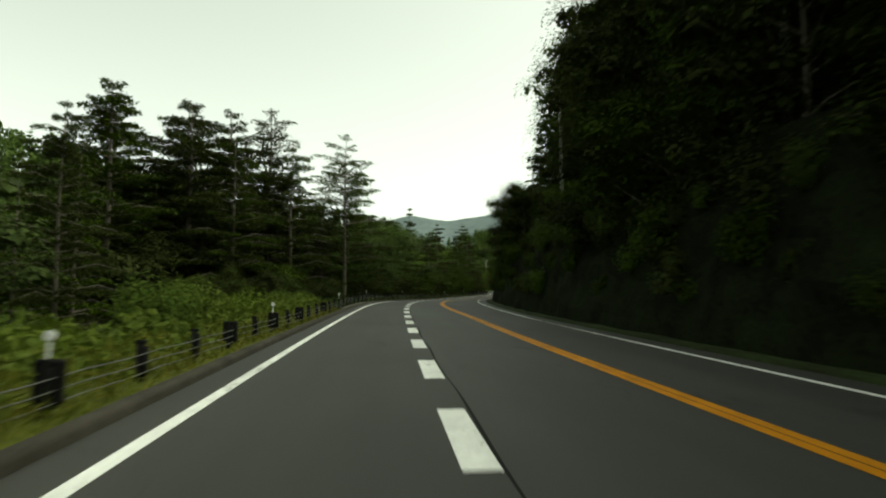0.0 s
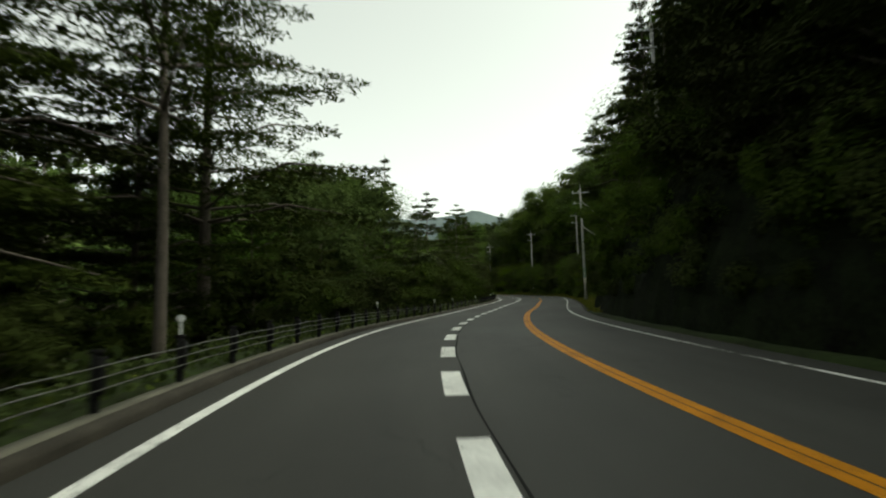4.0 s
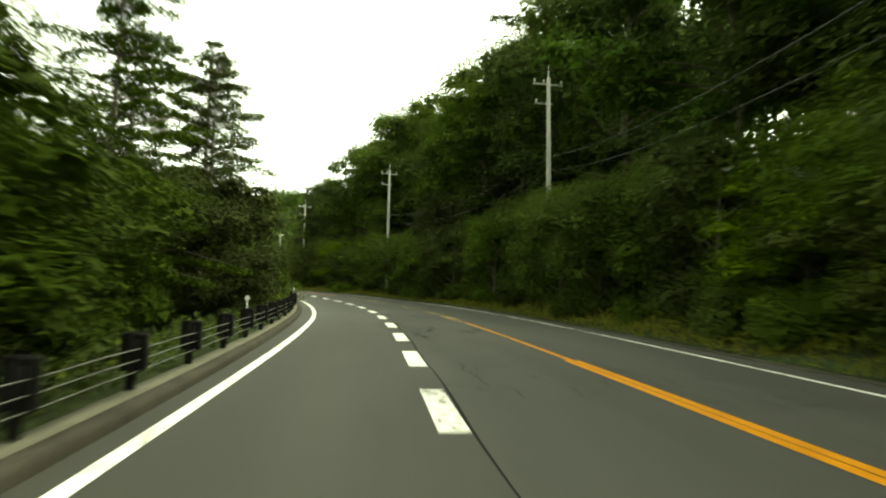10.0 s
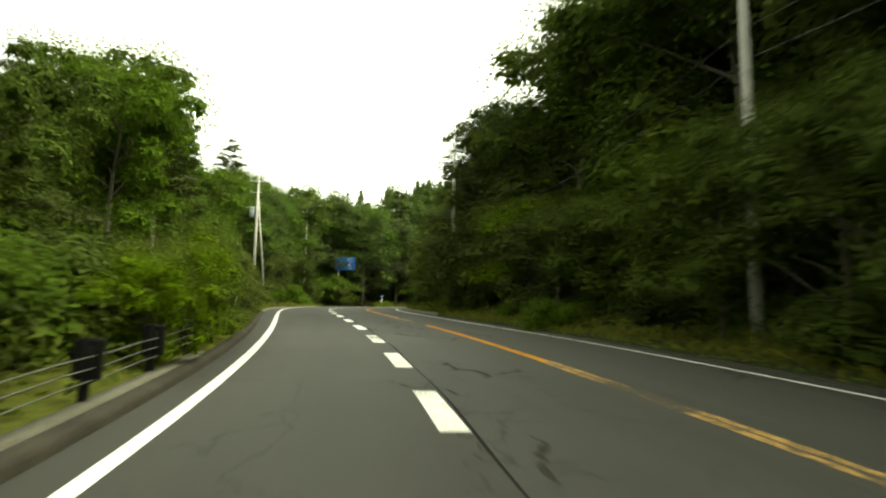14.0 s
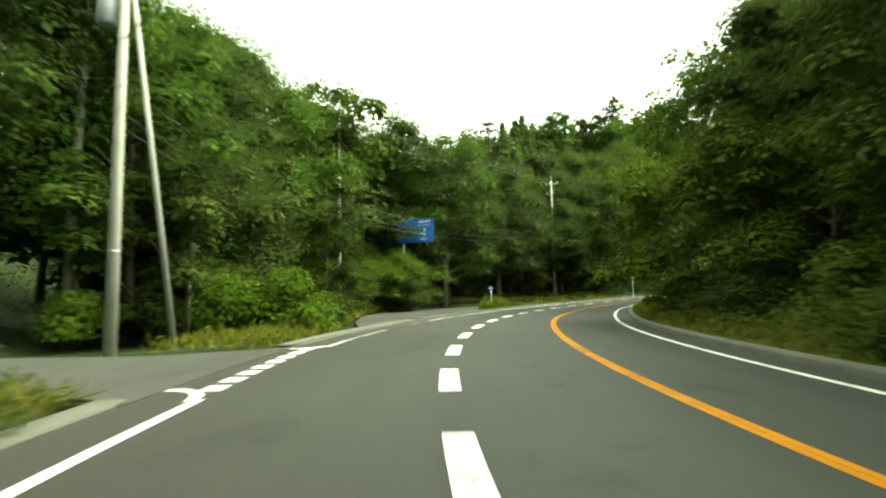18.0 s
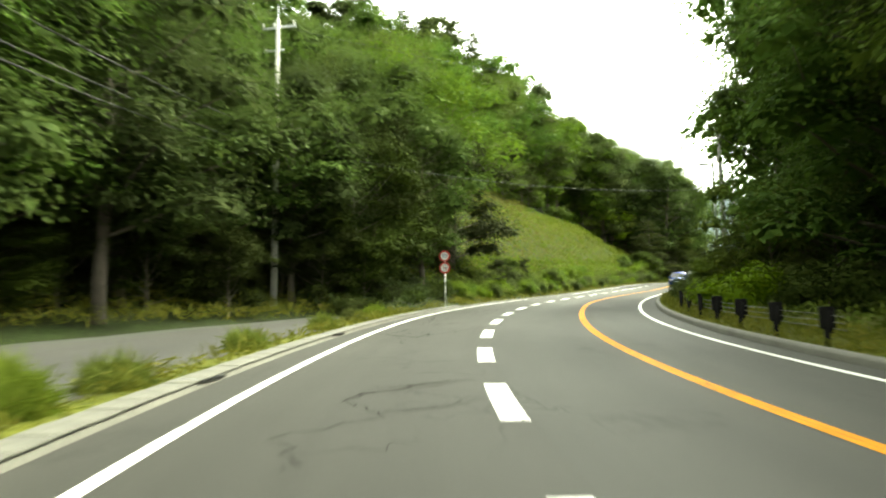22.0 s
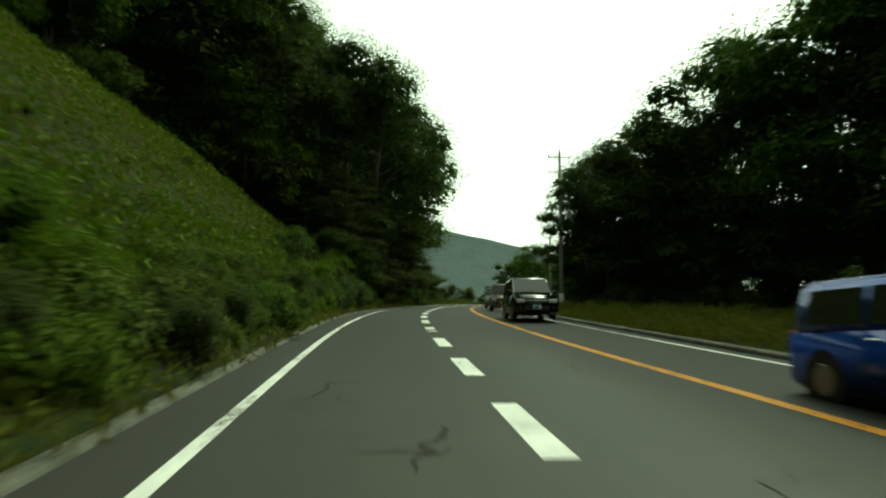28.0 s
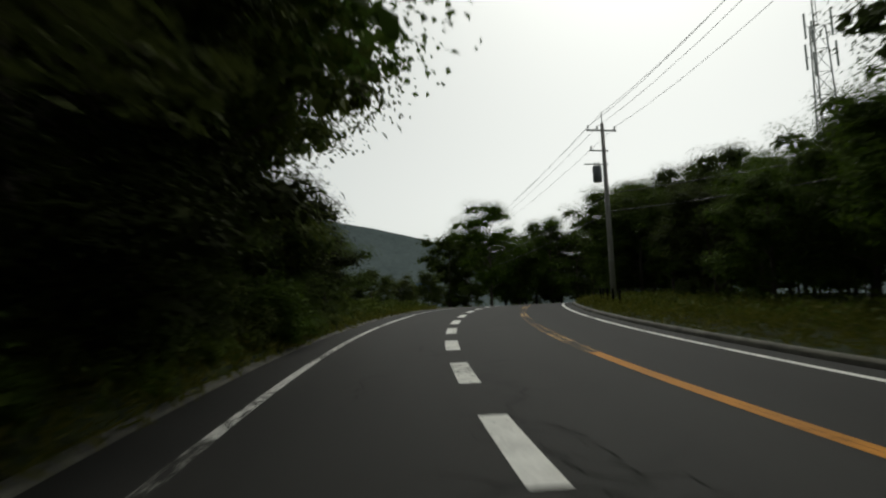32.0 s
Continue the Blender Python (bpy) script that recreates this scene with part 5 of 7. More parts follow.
for s, lat, top in ((80, 14, 22), (86, 12.8, 21), (90, 14.5, 24), (94, 12.8, 24), (98, 15.5, 25.5), (103, 13.5, 23), (109, 14.0, 22), (115, 14.5, 21), (74, 15, 22)):
    tree(("spruce_a", "larch_b")[int(s) % 2], s, lat, (top - float(land_up(s, lat))) / (16, 14)[int(s) % 2], s * 57 % 360, wide=0.95, label="tall dark conifer on top of the cutting")
for s, lat, top in ((214, 12.5, 16), (219, 11.5, 16.5), (224, 13, 17)):
    tree("larch_c", s, lat, (top - float(land_up(s, lat))) / 16, s * 57 % 360, wide=0.9)
for s, lat, z in ((262.5, 12.2, 1.0), (268.5, 13.6, 1.05), (275.5, 16.0, 1.1), (282, 16.0, 1.0), (288.5, 17.0, 1.05)):
    tree(("airy_a", "airy_b")[int(s) % 2], s, lat, z, s * 41 % 360, label="tall open-crowned tree on the inside of the bend")
wood(84, 132, 1, 7.2, 11, 2.8, ["low_a", "low_b", "creeper_b"], 0.75, 1.05, 43)
wood(74, 140, 1, 11, 20, 4.4, ["broad_a", "broad_b", "broad_d"], 1.2, 1.45, 44)
wood(126, 208, 1, 3.2, 9.5, 2.9, ["low_a", "low_b", "bush_b"], 0.65, 1.0, 45)
wood(128, 206, 1, 2.5, 4.2, 3.0, ["low_a", "low_b"], 0.75, 0.98, 245)
for s, d in ((166, 1.7), (170.5, 1.6), (174, 1.8), (177.3, 1.5), (179.5, 2.4), (172.5, 2.8), (168, 2.6), (177.5, 5.4), (180.3, 5.0), (182.5, 1.8), (143, 1.9), (147.5, 1.8), (158, 1.8)):
    tree("low_d" if s in (168, 172.5) else "low_a", s, float(edge_right(s)) + d, 0.95, s * 53 % 360, wide=0.72, label="leafy young tree crowding the roadside")
wood(126, 208, 1, 1.1, 3.4, 2.2, ["bush_b", "bush_b", "creeper_b"], 0.5, 0.8, 145)
wood(130, 158, 1, 9, 20, 5.2, ["pine_a", "broad_a", "broad_b", "broad_a"], 1.6, 1.85, 46, deep=16)
wood(158, 174, 1, 9, 20, 5.4, ["broad_a", "larch_a", "broad_a"], 1.55, 1.8, 446, deep=16)
wood(174, 214, 1, 9, 20, 5.0, ["broad_a", "broad_c", "broad_a"], 1.7, 2.0, 246, deep=16)
wood(158, 214, 1, 12, 20, 9, ["pine_a"], 1.2, 1.4, 346, deep=16)
wood(206, 244, 1, 1.8, 9, 2.4, ["bush_a", "bush_b", "low_b", "low_b"], 0.7, 1.15, 147)
wood(214, 240, 1, 6, 20, 4.2, ["broad_a", "broad_b", "broad_d"], 1.0, 1.3, 47)
wood(252, 302, 1, 7.5, 19, 4.4, ["broad_b", "broad_d", "larch_b", "broad_a"], 1.15, 1.5, 48)
wood(286, 302, 1, 2.0, 8, 2.6, ["bush_a", "bush_b", "low_b"], 0.6, 1.0, 148)
for s, lat, z in ((299.5, 10.4, 0.42), (301.5, 10.8, 0.46), (304, 11.3, 0.5), (300, 12.6, 0.55), (304.5, 13.2, 0.6), (302.5, 12.2, 0.55)):
    tree("low_b" if s % 1 else "low_c", s, lat, z, s * 47 % 360, label="low dark bush on the bank by the car park")
for k, (s, lat, z) in enumerate(((298.2, 9.6, 0.7), (300.4, 9.9, 0.8), (302.4, 10.5, 0.8), (304.2, 11.2, 0.85), (300, 11.8, 0.9), (302.6, 12.4, 0.95), (305, 13, 0.95), (306.2, 12.4, 0.8), (297, 11.5, 0.9))):
    tree(("bush_b", "creeper_a", "creeper_b")[k % 3], s, lat, z, s * 47 % 360, label="dark bush on the bank by the car park")
_r = np.random.default_rng(33)
park_back = knots((300, 13.5), (304, 16), (312, 23.5), (330, 32), (345, 30.5), (358, 25.5), (366, 21), (378, 14.0), (388, 14.3), (396, 16))
for k, s in enumerate(np.arange(302, 393, 3.1)):
    z = float(np.interp(s, [302, 318, 350, 364, 376, 394], [1.45, 1.5, 1.38, 1.22, 0.9, 0.85]))
    tree(("broad_d", "broad_b")[k % 2], s, float(park_back(s)) + _r.uniform(-0.6, 0.8), z * _r.uniform(0.95, 1.08) * (1.3 if s < 309 else 1), _r.uniform(0, 360), label="tall spreading tree at the back of the car park" if s < 366 else "tall spreading tree behind the poles")
    if k % 2:
        tree(("broad_d_deep", "broad_b_deep")[k // 2 % 2], s, float(park_back(s)) + _r.uniform(5, 7), z * _r.uniform(1.0, 1.12), _r.uniform(0, 360))
    tree(("low_a", "low_b", "low_a")[k % 3], s + 1.5, float(park_back(s)) + _r.uniform(-0.8, 1.8), _r.uniform(0.8, 1.1), _r.uniform(0, 360))
for k, s in enumerate(np.arange(303, 380, 2.4)):
    tree(("bush_b", "creeper_a", "creeper_b")[k % 3], s, float(park_back(s)) + _r.uniform(-2.0, -0.5), _r.uniform(0.7, 1.1), _r.uniform(0, 360), label="dark bush under the car park trees")
wood(398, 450, 1, 6, 19, 3.6, ["broad_a", "broad_c", "broad_c"], 0.62, 0.8, 51)
for s, lat, z in ((399, 19, 1.15), (403, 21, 1.25)):
    tree("broad_b", s, lat, z, s * 23 % 360, label="tall spreading tree behind the poles")


# creepers that hang on the face of the cutting
_r = np.random.default_rng(9)
for k in range(120):
    s, z = _r.uniform(-16, 90), _r.uniform(1.5, 4.6)
    lat = float(edge_right(s)) + 0.95 + 0.26 * z
    tree(("creeper_a", "creeper_b", "creeper_a", "bush_b")[k % 4], s, lat, _r.uniform(0.35, 0.7), _r.uniform(0, 360), up=z - 0.7 - float(land_up(s, lat)), stretch=1.25)


for s in np.arange(91, 131, 1.5):
    lat = float(edge_right(s)) + 4.2 + _r.uniform(-0.3, 0.4)
    tree(("creeper_a", "creeper_b", "bush_b")[int(s) % 3], s, lat, _r.uniform(0.5, 0.75), _r.uniform(0, 360), up=float(np.interp(s, [92, 98, 114, 132], [3.6, 4.7, 4.4, 1.0])) - float(land_up(s, lat)), label="dark creeper hanging over the stone wall")


# growth that hangs in patches on the stone wall itself
for s, z, r in ((95.5, 0.9, 0.5), (97, 1.6, 0.6), (99.5, 2.9, 0.6), (101, 0.8, 0.45), (103.5, 3.3, 0.65), (104.5, 2.2, 0.5), (108, 3.2, 0.6), (109.5, 1.2, 0.5), (112, 2.6, 0.6), (115, 1.4, 0.6), (118, 2.2, 0.6), (122, 1.6, 0.6)):
    lat = float(edge_right(s)) + 2.95 + 0.28 * z
    tree(("creeper_a", "creeper_b")[int(s) % 2], s, lat, r, s * 71 % 360, up=z - 0.7 - float(land_up(s, lat)), stretch=1.3, label="dark creeper hanging over the stone wall")


# far woods: one mass of clumped foliage over the hills
def far_woods():
    rng = np.random.default_rng(77)
    cen, nrm, size = [], [], []

    def stand(n, s_lo, s_hi, side, d_lo, d_hi, h_lo, h_hi, per, leaf=0.058, spire=0.0):
        """n crowns; spire is the share of pointed conifers among them."""
        s, d = rng.uniform(s_lo, s_hi, n), rng.uniform(d_lo, d_hi, n)
        edge = edge_right(s) if side > 0 else edge_left(s)
        base = on_land(s, edge + side * d, 0)
        hh = rng.uniform(h_lo, h_hi, n)
        for b, h in zip(base, hh):
            k = int(per * 1.9)
            dd = rng.normal(size=(k, 3))
            dd /= np.linalg.norm(dd, axis=1)[:, None]
            if rng.random() < spire:
                u = rng.random(k) ** 0.7
                flat = dd[:, :2] / (np.linalg.norm(dd[:, :2], axis=1)[:, None] + 1e-9)
                shelf = 0.75 + 0.25 * np.sin(u * 40)
                cen.append(b + np.column_stack([flat * (h * 0.21 * (1 - u) ** 0.8 * shelf + 0.1)[:, None], h * (0.12 + 0.9 * u)]))
                nrm.append(np.column_stack([flat, np.full(k, 0.7)]) + rng.normal(size=(k, 3)) * 0.35)
            else:
                dd[:, 2] = np.abs(dd[:, 2]) - 0.25 * (rng.random(k) < 0.3)
                lump = 0.8 + 0.35 * np.sin(dd[:, :1] * 5 + b[0]) * np.cos(dd[:, 1:2] * 6 + b[1])
                cen.append(b + np.array([0, 0, h * 0.55]) + dd * lump * np.array([h * 0.3, h * 0.3, h * 0.46]))
                nrm.append(dd + rng.normal(size=(k, 3)) * 0.35 + np.array([0, 0, 0.4]))
            size.append(np.full(k, h * leaf) * rng.uniform(0.7, 1.3, k))
    stand(300, 0, 200, -1, 22, 110, 11, 15, 190, spire=0.3)
    stand(1500, -40, 260, -1, 110, 390, 11, 16, 34, leaf=0.12, spire=0.6)
    stand(170, 205, 300, -1, 18, 70, 10, 14, 270, spire=0.15)
    stand(100, 300, 348, -1, 20, 40, 8.5, 11.5, 250, spire=0.3)
    stand(90, 348, 410, -1, 18, 40, 12, 16, 250, spire=0.3)
    stand(200, 205, 330, -1, 90, 180, 10, 15, 110, spire=0.3)
    stand(330, -20, 215, 1, 19, 70, 16, 21, 240, spire=0.3)
    stand(150, 405, 520, -1, 18, 140, 6, 8, 110)
    stand(150, 215, 300, 1, 18, 90, 12, 16, 180)
    stand(110, 300, 460, 1, 38, 100, 12, 16, 170)
    stand(60, 440, 520, 1, 4, 60, 6, 9, 150)
    stand(90, 300, 400, 1, 30, 44, 5, 8, 130)
    stand(70, 385, 460, 1, 16, 40, 5, 8, 130)
    c, nn, z = np.concatenate(cen), np.concatenate(nrm), np.concatenate(size)
    return tri_leaves("far_woods", c, nn, z, z * 0.75, M_LEAF_DARK, rng)


thing("far_woods", "dense dark green woods on the hillsides behind", "woods", kind="stuff", data=far_woods())


# undergrowth along both sides
def undergrowth(name, label, zones, mat, seed, blade=False):
    """zones: s0, s1, side, d0, d1, plants per square metre, height."""
    rng = np.random.default_rng(seed)
    cen, nrm, ln, wd = [], [], [], []
    for s0, s1, side, d0, d1, dens, h in zones:
        n = int((s1 - s0) * (d1 - d0) * dens)
        s, d = rng.uniform(s0, s1, n), d0 + (d1 - d0) * rng.random(n)
        edge = edge_right(s) if side > 0 else edge_left(s)
        if side < 0:
            clear = ~((s > 224.2) & (s < 231.4) | (s > 238) & (s < 294) & (d < np.interp(s, [238, 242.7, 246, 250.7, 257, 263.6, 270, 281, 286.7, 291.8, 294], [0.6, 1.4, 2.6, 4.2, 6.8, 8.9, 10, 8, 5, 3, 2])) & ~((s > 262) & (d < np.interp(s, [264, 268, 284, 293], [0.3, 0.95, 1.1, 1.5]))))
            s, d, edge, n = s[clear], d[clear], edge[clear], int(clear.sum())
        clump = 0.35 + 0.65 * (0.5 + 0.5 * np.sin(s * 1.7 + 2 * np.sin(d * 1.3)) * np.cos(d * 2.1 + s * 0.4))
        keep = rng.random(n) < clump + 0.25
        s, d, edge, clump = s[keep], d[keep], edge[keep], clump[keep]
        n = len(s)
        hh = h * clump * np.clip(0.35 + d * 0.5, 0, 1)
        u = rng.random(n) ** 0.7
        cen.append(on_land(s, edge + side * d, hh * u) + rng.normal(size=(n, 3)) * 0.05)
        if blade:
            nrm.append(rng.normal(size=(n, 3)) * np.array([1, 1, 0.25]))
            ln.append(rng.uniform(0.25, 0.6, n) * (0.5 + 0.5 * h)), wd.append(rng.uniform(0.02, 0.045, n))
        else:
            nrm.append(rng.normal(size=(n, 3)) * 0.6 + np.array([0, 0, 0.8]))
            z = rng.uniform(0.1, 0.26, n)
            ln.append(z), wd.append(z * 0.55)
    return thing(name, label, "undergrowth", kind="stuff",
                 data=leaf_mesh(name, np.concatenate(cen), np.concatenate(nrm), np.concatenate(ln), np.concatenate(wd), mat, rng))


undergrowth("weeds", "bright green weeds and saplings along the road", [
    (-10, 36, -1, 0.7, 4, 60, 1.0), (36, 100, -1, 0.7, 3.0, 6, 0.5), (100, 150, -1, 0.7, 3, 12, 0.6), (150, 222, -1, 0.6, 4, 45, 1.0),
    (306, 362, -1, 0.3, 4, 55, 0.7), (362, 430, -1, 0.3, 4, 55, 0.9),
    (84, 206, 1, 1.4, 5, 40, 0.8), (206, 245, 1, 0.6, 6, 45, 0.9), (245, 300, 1, 1.6, 9, 25, 0.6), (352, 430, 1, 1.6, 9, 25, 0.7)], M_SHRUB, 61)
undergrowth("slope_weeds", "tall leafy weeds in patches on the cut slope", [(303, 374, -1, 1.0, 11.5, 34, 0.75), (374, 390, -1, 1.0, 7, 34, 0.75), (303, 372, -1, 0.9, 4, 40, 0.9)], M_SHRUB, 66)
undergrowth("dark_creepers", "dark ivy covering the rock cutting and shady banks", [(34, 150, -1, 0.6, 3.4, 44, 0.65), (291, 310, -1, 1.2, 6, 60, 1.1), (-20, 88, 1, 2.4, 9, 70, 0.9), (88, 130, 1, 4.5, 11, 26, 0.9)], M_LEAF_DARK, 62)
undergrowth("forest_floor_plants", "ferns and saplings on the forest floor", [(-30, 38, -1, 4, 16, 7, 1.0), (240, 304, -1, 9, 15, 14, 0.8), (150, 222, -1, 4, 16, 8, 1.0), (240, 300, -1, 14, 26, 7, 1.0), (300, 400, -1, 13, 28, 7, 1.0), (130, 250, 1, 6, 18, 8, 1.0), (252, 300, 1, 6, 20, 8, 0.8)], M_LEAF_DARK, 63)
undergrowth("dry_grass", "yellowed dry grass in patches on the cut slope", [(305, 348, -1, 3.0, 13, 22, 0.5), (348, 368, -1, 4.0, 11, 12, 0.5)], M_STRAW, 67, blade=True)
undergrowth("long_grass", "long green grass on verges and the cut slope", [
    (84, 132, 1, 0.2, 2.6, 50, 0.4), (132, 206, 1, 0.2, 2.6, 80, 0.5), (206, 296, 1, 0.35, 2.4, 80, 0.45), (296, 309, 1, 0.3, 5.5, 90, 0.7), (262, 292, -1, 0.5, 3.0, 90, 0.5), (292, 306, -1, 0.5, 1.1, 60, 0.4), (297, 303.5, 1, 5.5, 9, 60, 0.9), (303, 352, -1, 1.5, 14, 75, 0.5), (352, 374, -1, 1, 11.5, 70, 0.5), (374, 388, -1, 1, 8, 70, 0.5),
    (-10, 38, -1, 0.3, 2.2, 90, 0.5), (330, 354, 1, 0.4, 4.6, 90, 0.8), (354, 372, 1, 0.4, 9, 60, 0.8), (352, 430, 1, 0.3, 6, 55, 0.6), (222, 240, -1, 0.45, 3.5, 80, 0.45), (206, 224, -1, 0.4, 4.5, 80, 0.45), (300, 430, -1, 0.02, 1.0, 105, 0.5), (238, 294, -1, 2, 15, 40, 0.5)], M_BLADE, 64, blade=True)

# ---- guard fence of cables on dark posts ----
def fence(name, s0, s1, lat, step, height, label, plates=(), studs=(), n_cables=3, base=lambda s: 0.11 + 0 * s):
    ob = thing(name, label, "fence", group="cable fences")
    pm = Builder().tube([(0, 0, -0.6), (0, 0, height)], 0.055, 10).box((0.13, 0.1, 0.05), (0, 0, height)).box((0.05, 0.16, height * 0.62), (0.06, 0, height * 0.6), bevel=0.01).mesh("post", M_BLACK_METAL, True)
    plate = Builder().box((0.3, 0.1, 0.44), (0, 0, 0), bevel=0.03).mesh("plate", M_BLACK_METAL)
    stud = Builder().tube([(0, 0, 0), (0, 0, 0.2)], 0.018, 6).tube([(0, -0.02, 0.26), (0, 0.02, 0.26)], 0.055, 12).mesh("reflector", M_WHITE_POST)
    n = int((s1 - s0) / step)
    for i in range(n + 1):
        s = s0 + i * step
        la = float(lat(s))
        up = float(base(s))
        p = part("post", pm, ob, m=place(s, la, up))
        if i in plates:
            part("plate", plate, p, "black rectangular plate on the post", m=pose(0.02, 0, height - 0.19))
        if i in studs:
            part("reflector", stud, p, "round white reflector", m=pose(0, 0, height))
    ss = np.arange(s0 - 0.5, s1 + 0.5, 1.2)
    for k in range(n_cables):
        z = height - 0.14 - k * 0.125
        sag = 0.02 * np.sin(ss / step * np.pi) ** 2
        part("cable", Builder().tube(along(ss, lat(ss) + 0.1, base(ss) + z - sag), 0.008, 5).mesh("cable", M_CABLE_STEEL, True), ob, "galvanised steel cable")
    return ob


lat_fence = soft_knots((5, -3.35), (34, -3.3), (54, -3.4), (80, -3.05), (98, -2.78), (150, -2.76), (184, -2.95), (206, -3.6))
fence("guard_fence", 2.0, 97.5, lat_fence, 2.45, 0.66, "cable guard fence on dark posts at the valley side", plates=(2, 5, 7, 9, 12), studs=(2, 7, 15, 22, 30, 37),
      base=knots((0, -0.03), (34, 0.0), (44, 0.11)))
fence("guard_fence", 98.7, 197.5, lat_fence, 2.45, 0.62, "cable guard fence on dark posts along the kerb", plates=tuple(range(9, 41)), studs=(1, 7, 14, 22, 29, 36))
fence("guard_fence", 276.3, 293, lambda s: edge_right(s) + 0.75, 2.45, 0.7, "short cable fence on the inside of the bend", plates=(0, 1, 2, 3))


# ---- poles and wires ----
def pole_mesh(height, r0=0.17, r1=0.1):
    return Builder().tube([(0, 0, -1.0), (0, 0, height * 0.5), (0, 0, height)], [r0, (r0 + r1) / 2, r1], 14).mesh("shaft", M_POLE, True)


ARM = Builder().box((1.8, 0.08, 0.1), (0, 0.1, 0), bevel=0.01).mesh("crossarm", M_STEEL)
ARM_S = Builder().box((1.1, 0.07, 0.08), (-0.25, 0.1, 0), bevel=0.01).mesh("crossarm", M_STEEL)
INSUL = Builder().tube([(0, 0, 0), (0, 0, 0.06), (0, 0, 0.09), (0, 0, 0.13), (0, 0, 0.16), (0, 0, 0.22)], [0.025, 0.03, 0.06, 0.035, 0.06, 0.02], 8).mesh("insulator", M_WHITE_POST, True)
BAND = Builder().tube([(0, 0, 0), (0, 0, 0.05)], 0.18, 14).mesh("band", M_STEEL, True)
M_SIGN_GREEN = material("pole_plate_green", (0.06, 0.16, 0.1), 0.5)
M_SIGN_PALE = material("pole_plate_cream", (0.6, 0.55, 0.42), 0.5)
M_TRANSFORMER = material("transformer_grey", (0.2, 0.22, 0.24), 0.5)


def utility_pole(at, height, label, heading=0.0, arms=True, stays=(), plates=False, white_foot=False, transformer=False, small=False):
    """at: place of the foot."""
    ob = thing("utility_pole", label, "pole", group="utility poles", m=pose(*[float(c) for c in at], 0, 0, heading))
    part("shaft", pole_mesh(height), ob)
    part("cap", Builder().tube([(0, 0, height), (0, 0, height + 0.75)], [0.04, 0.015], 6).mesh("cap", M_STEEL), ob, "thin steel spike")
    if arms:
        a = part("crossarm", ARM, ob, m=pose(0, 0, height - 0.35))
        for x in (-0.8, -0.25, 0.8):
            part("insulator", INSUL, a, m=pose(x, 0.1, 0.05))
        b = part("crossarm", ARM_S, ob, m=pose(0, 0, height - 1.5))
        part("insulator", INSUL, b, m=pose(-0.7, 0.1, 0.04))
    for z in (height - 0.4, height - 1.55, height * 0.55, 2.6):
        part("band", BAND, ob, m=Matrix.Translation((0, 0, z)) @ Matrix.Diagonal((1 - 0.35 * z / height,) * 2 + (1, 1)))
    for x, y, z0, z1 in stays:
        part("stay", Builder().tube([(0, 0, z0), (x, y, z1)], [0.07, 0.09], 8).mesh("stay", M_POLE, True), ob, "slanting steel stay")
    if plates:
        part("plate", Builder().box((0.26, 0.02, 0.95), (0, -0.17, 3.1), bevel=0.005).mesh("plate", M_SIGN_GREEN), ob, "green vertical plate with pale writing")
        for k in range(4):
            part("bar", Builder().box((0.12, 0.006, 0.12), (0, -0.185, 2.78 + k * 0.21)).mesh("bar", M_SIGN_PALE), ob)
        part("plate", Builder().box((0.27, 0.02, 0.42), (0, -0.17, 2.3), bevel=0.005).mesh("plate", M_SIGN_PALE), ob, "cream plate under the green one")
    if white_foot:
        part("sleeve", Builder().tube([(0, 0, 0.2), (0, 0, 1.35)], 0.19, 14).mesh("sleeve", M_WHITE_POST, True), ob, "pale sleeve round the foot")
    if transformer:
        t = part("transformer", Builder().tube([(0, 0, -0.45), (0, 0, -0.4), (0, 0, 0.4), (0, 0, 0.45)], [0.2, 0.25, 0.25, 0.2], 16).mesh("transformer", M_TRANSFORMER, True), ob, "grey cylindrical transformer", m=pose(-0.48, 0, height * 0.72))
        for x in (-0.1, 0.1):
            part("insulator", INSUL, t, m=pose(x, 0, 0.45))
        part("bracket", Builder().box((1.4, 0.06, 0.06), (-0.5, 0, height * 0.72 + 0.55)).mesh("bracket", M_STEEL), ob)
    return ob


def wire(points, sag, radius=0.012, name="overhead_wire", label="sagging black overhead wire"):
    """One wire slung from point to point."""
    pts = []
    for a, b in zip(points, points[1:]):
        a, b = np.array(a, float), np.array(b, float)
        for u in np.linspace(0, 1, 9)[:-1]:
            pts.append(a + (b - a) * u - np.array([0, 0, 4 * sag * u * (1 - u)]))
    pts.append(np.array(points[-1], float))
    return thing(name, label, "wire", group="overhead wires", data=Builder().tube(np.array(pts), radius, 4).mesh(name, M_CABLE, True))


def foot(s, lat):
    return on_land(s, lat, -0.1)


POLES_R = [(18.5, 12.2, 17.5), (51.0, 12.7, 18.0), (85.6, 12.0, 17.5), (116.8, 8.75, 12.0), (151.6, 10.85, 13.4), (181.6, 9.8, 13.0), (213.6, 9.1, 12.5)]
tops = []
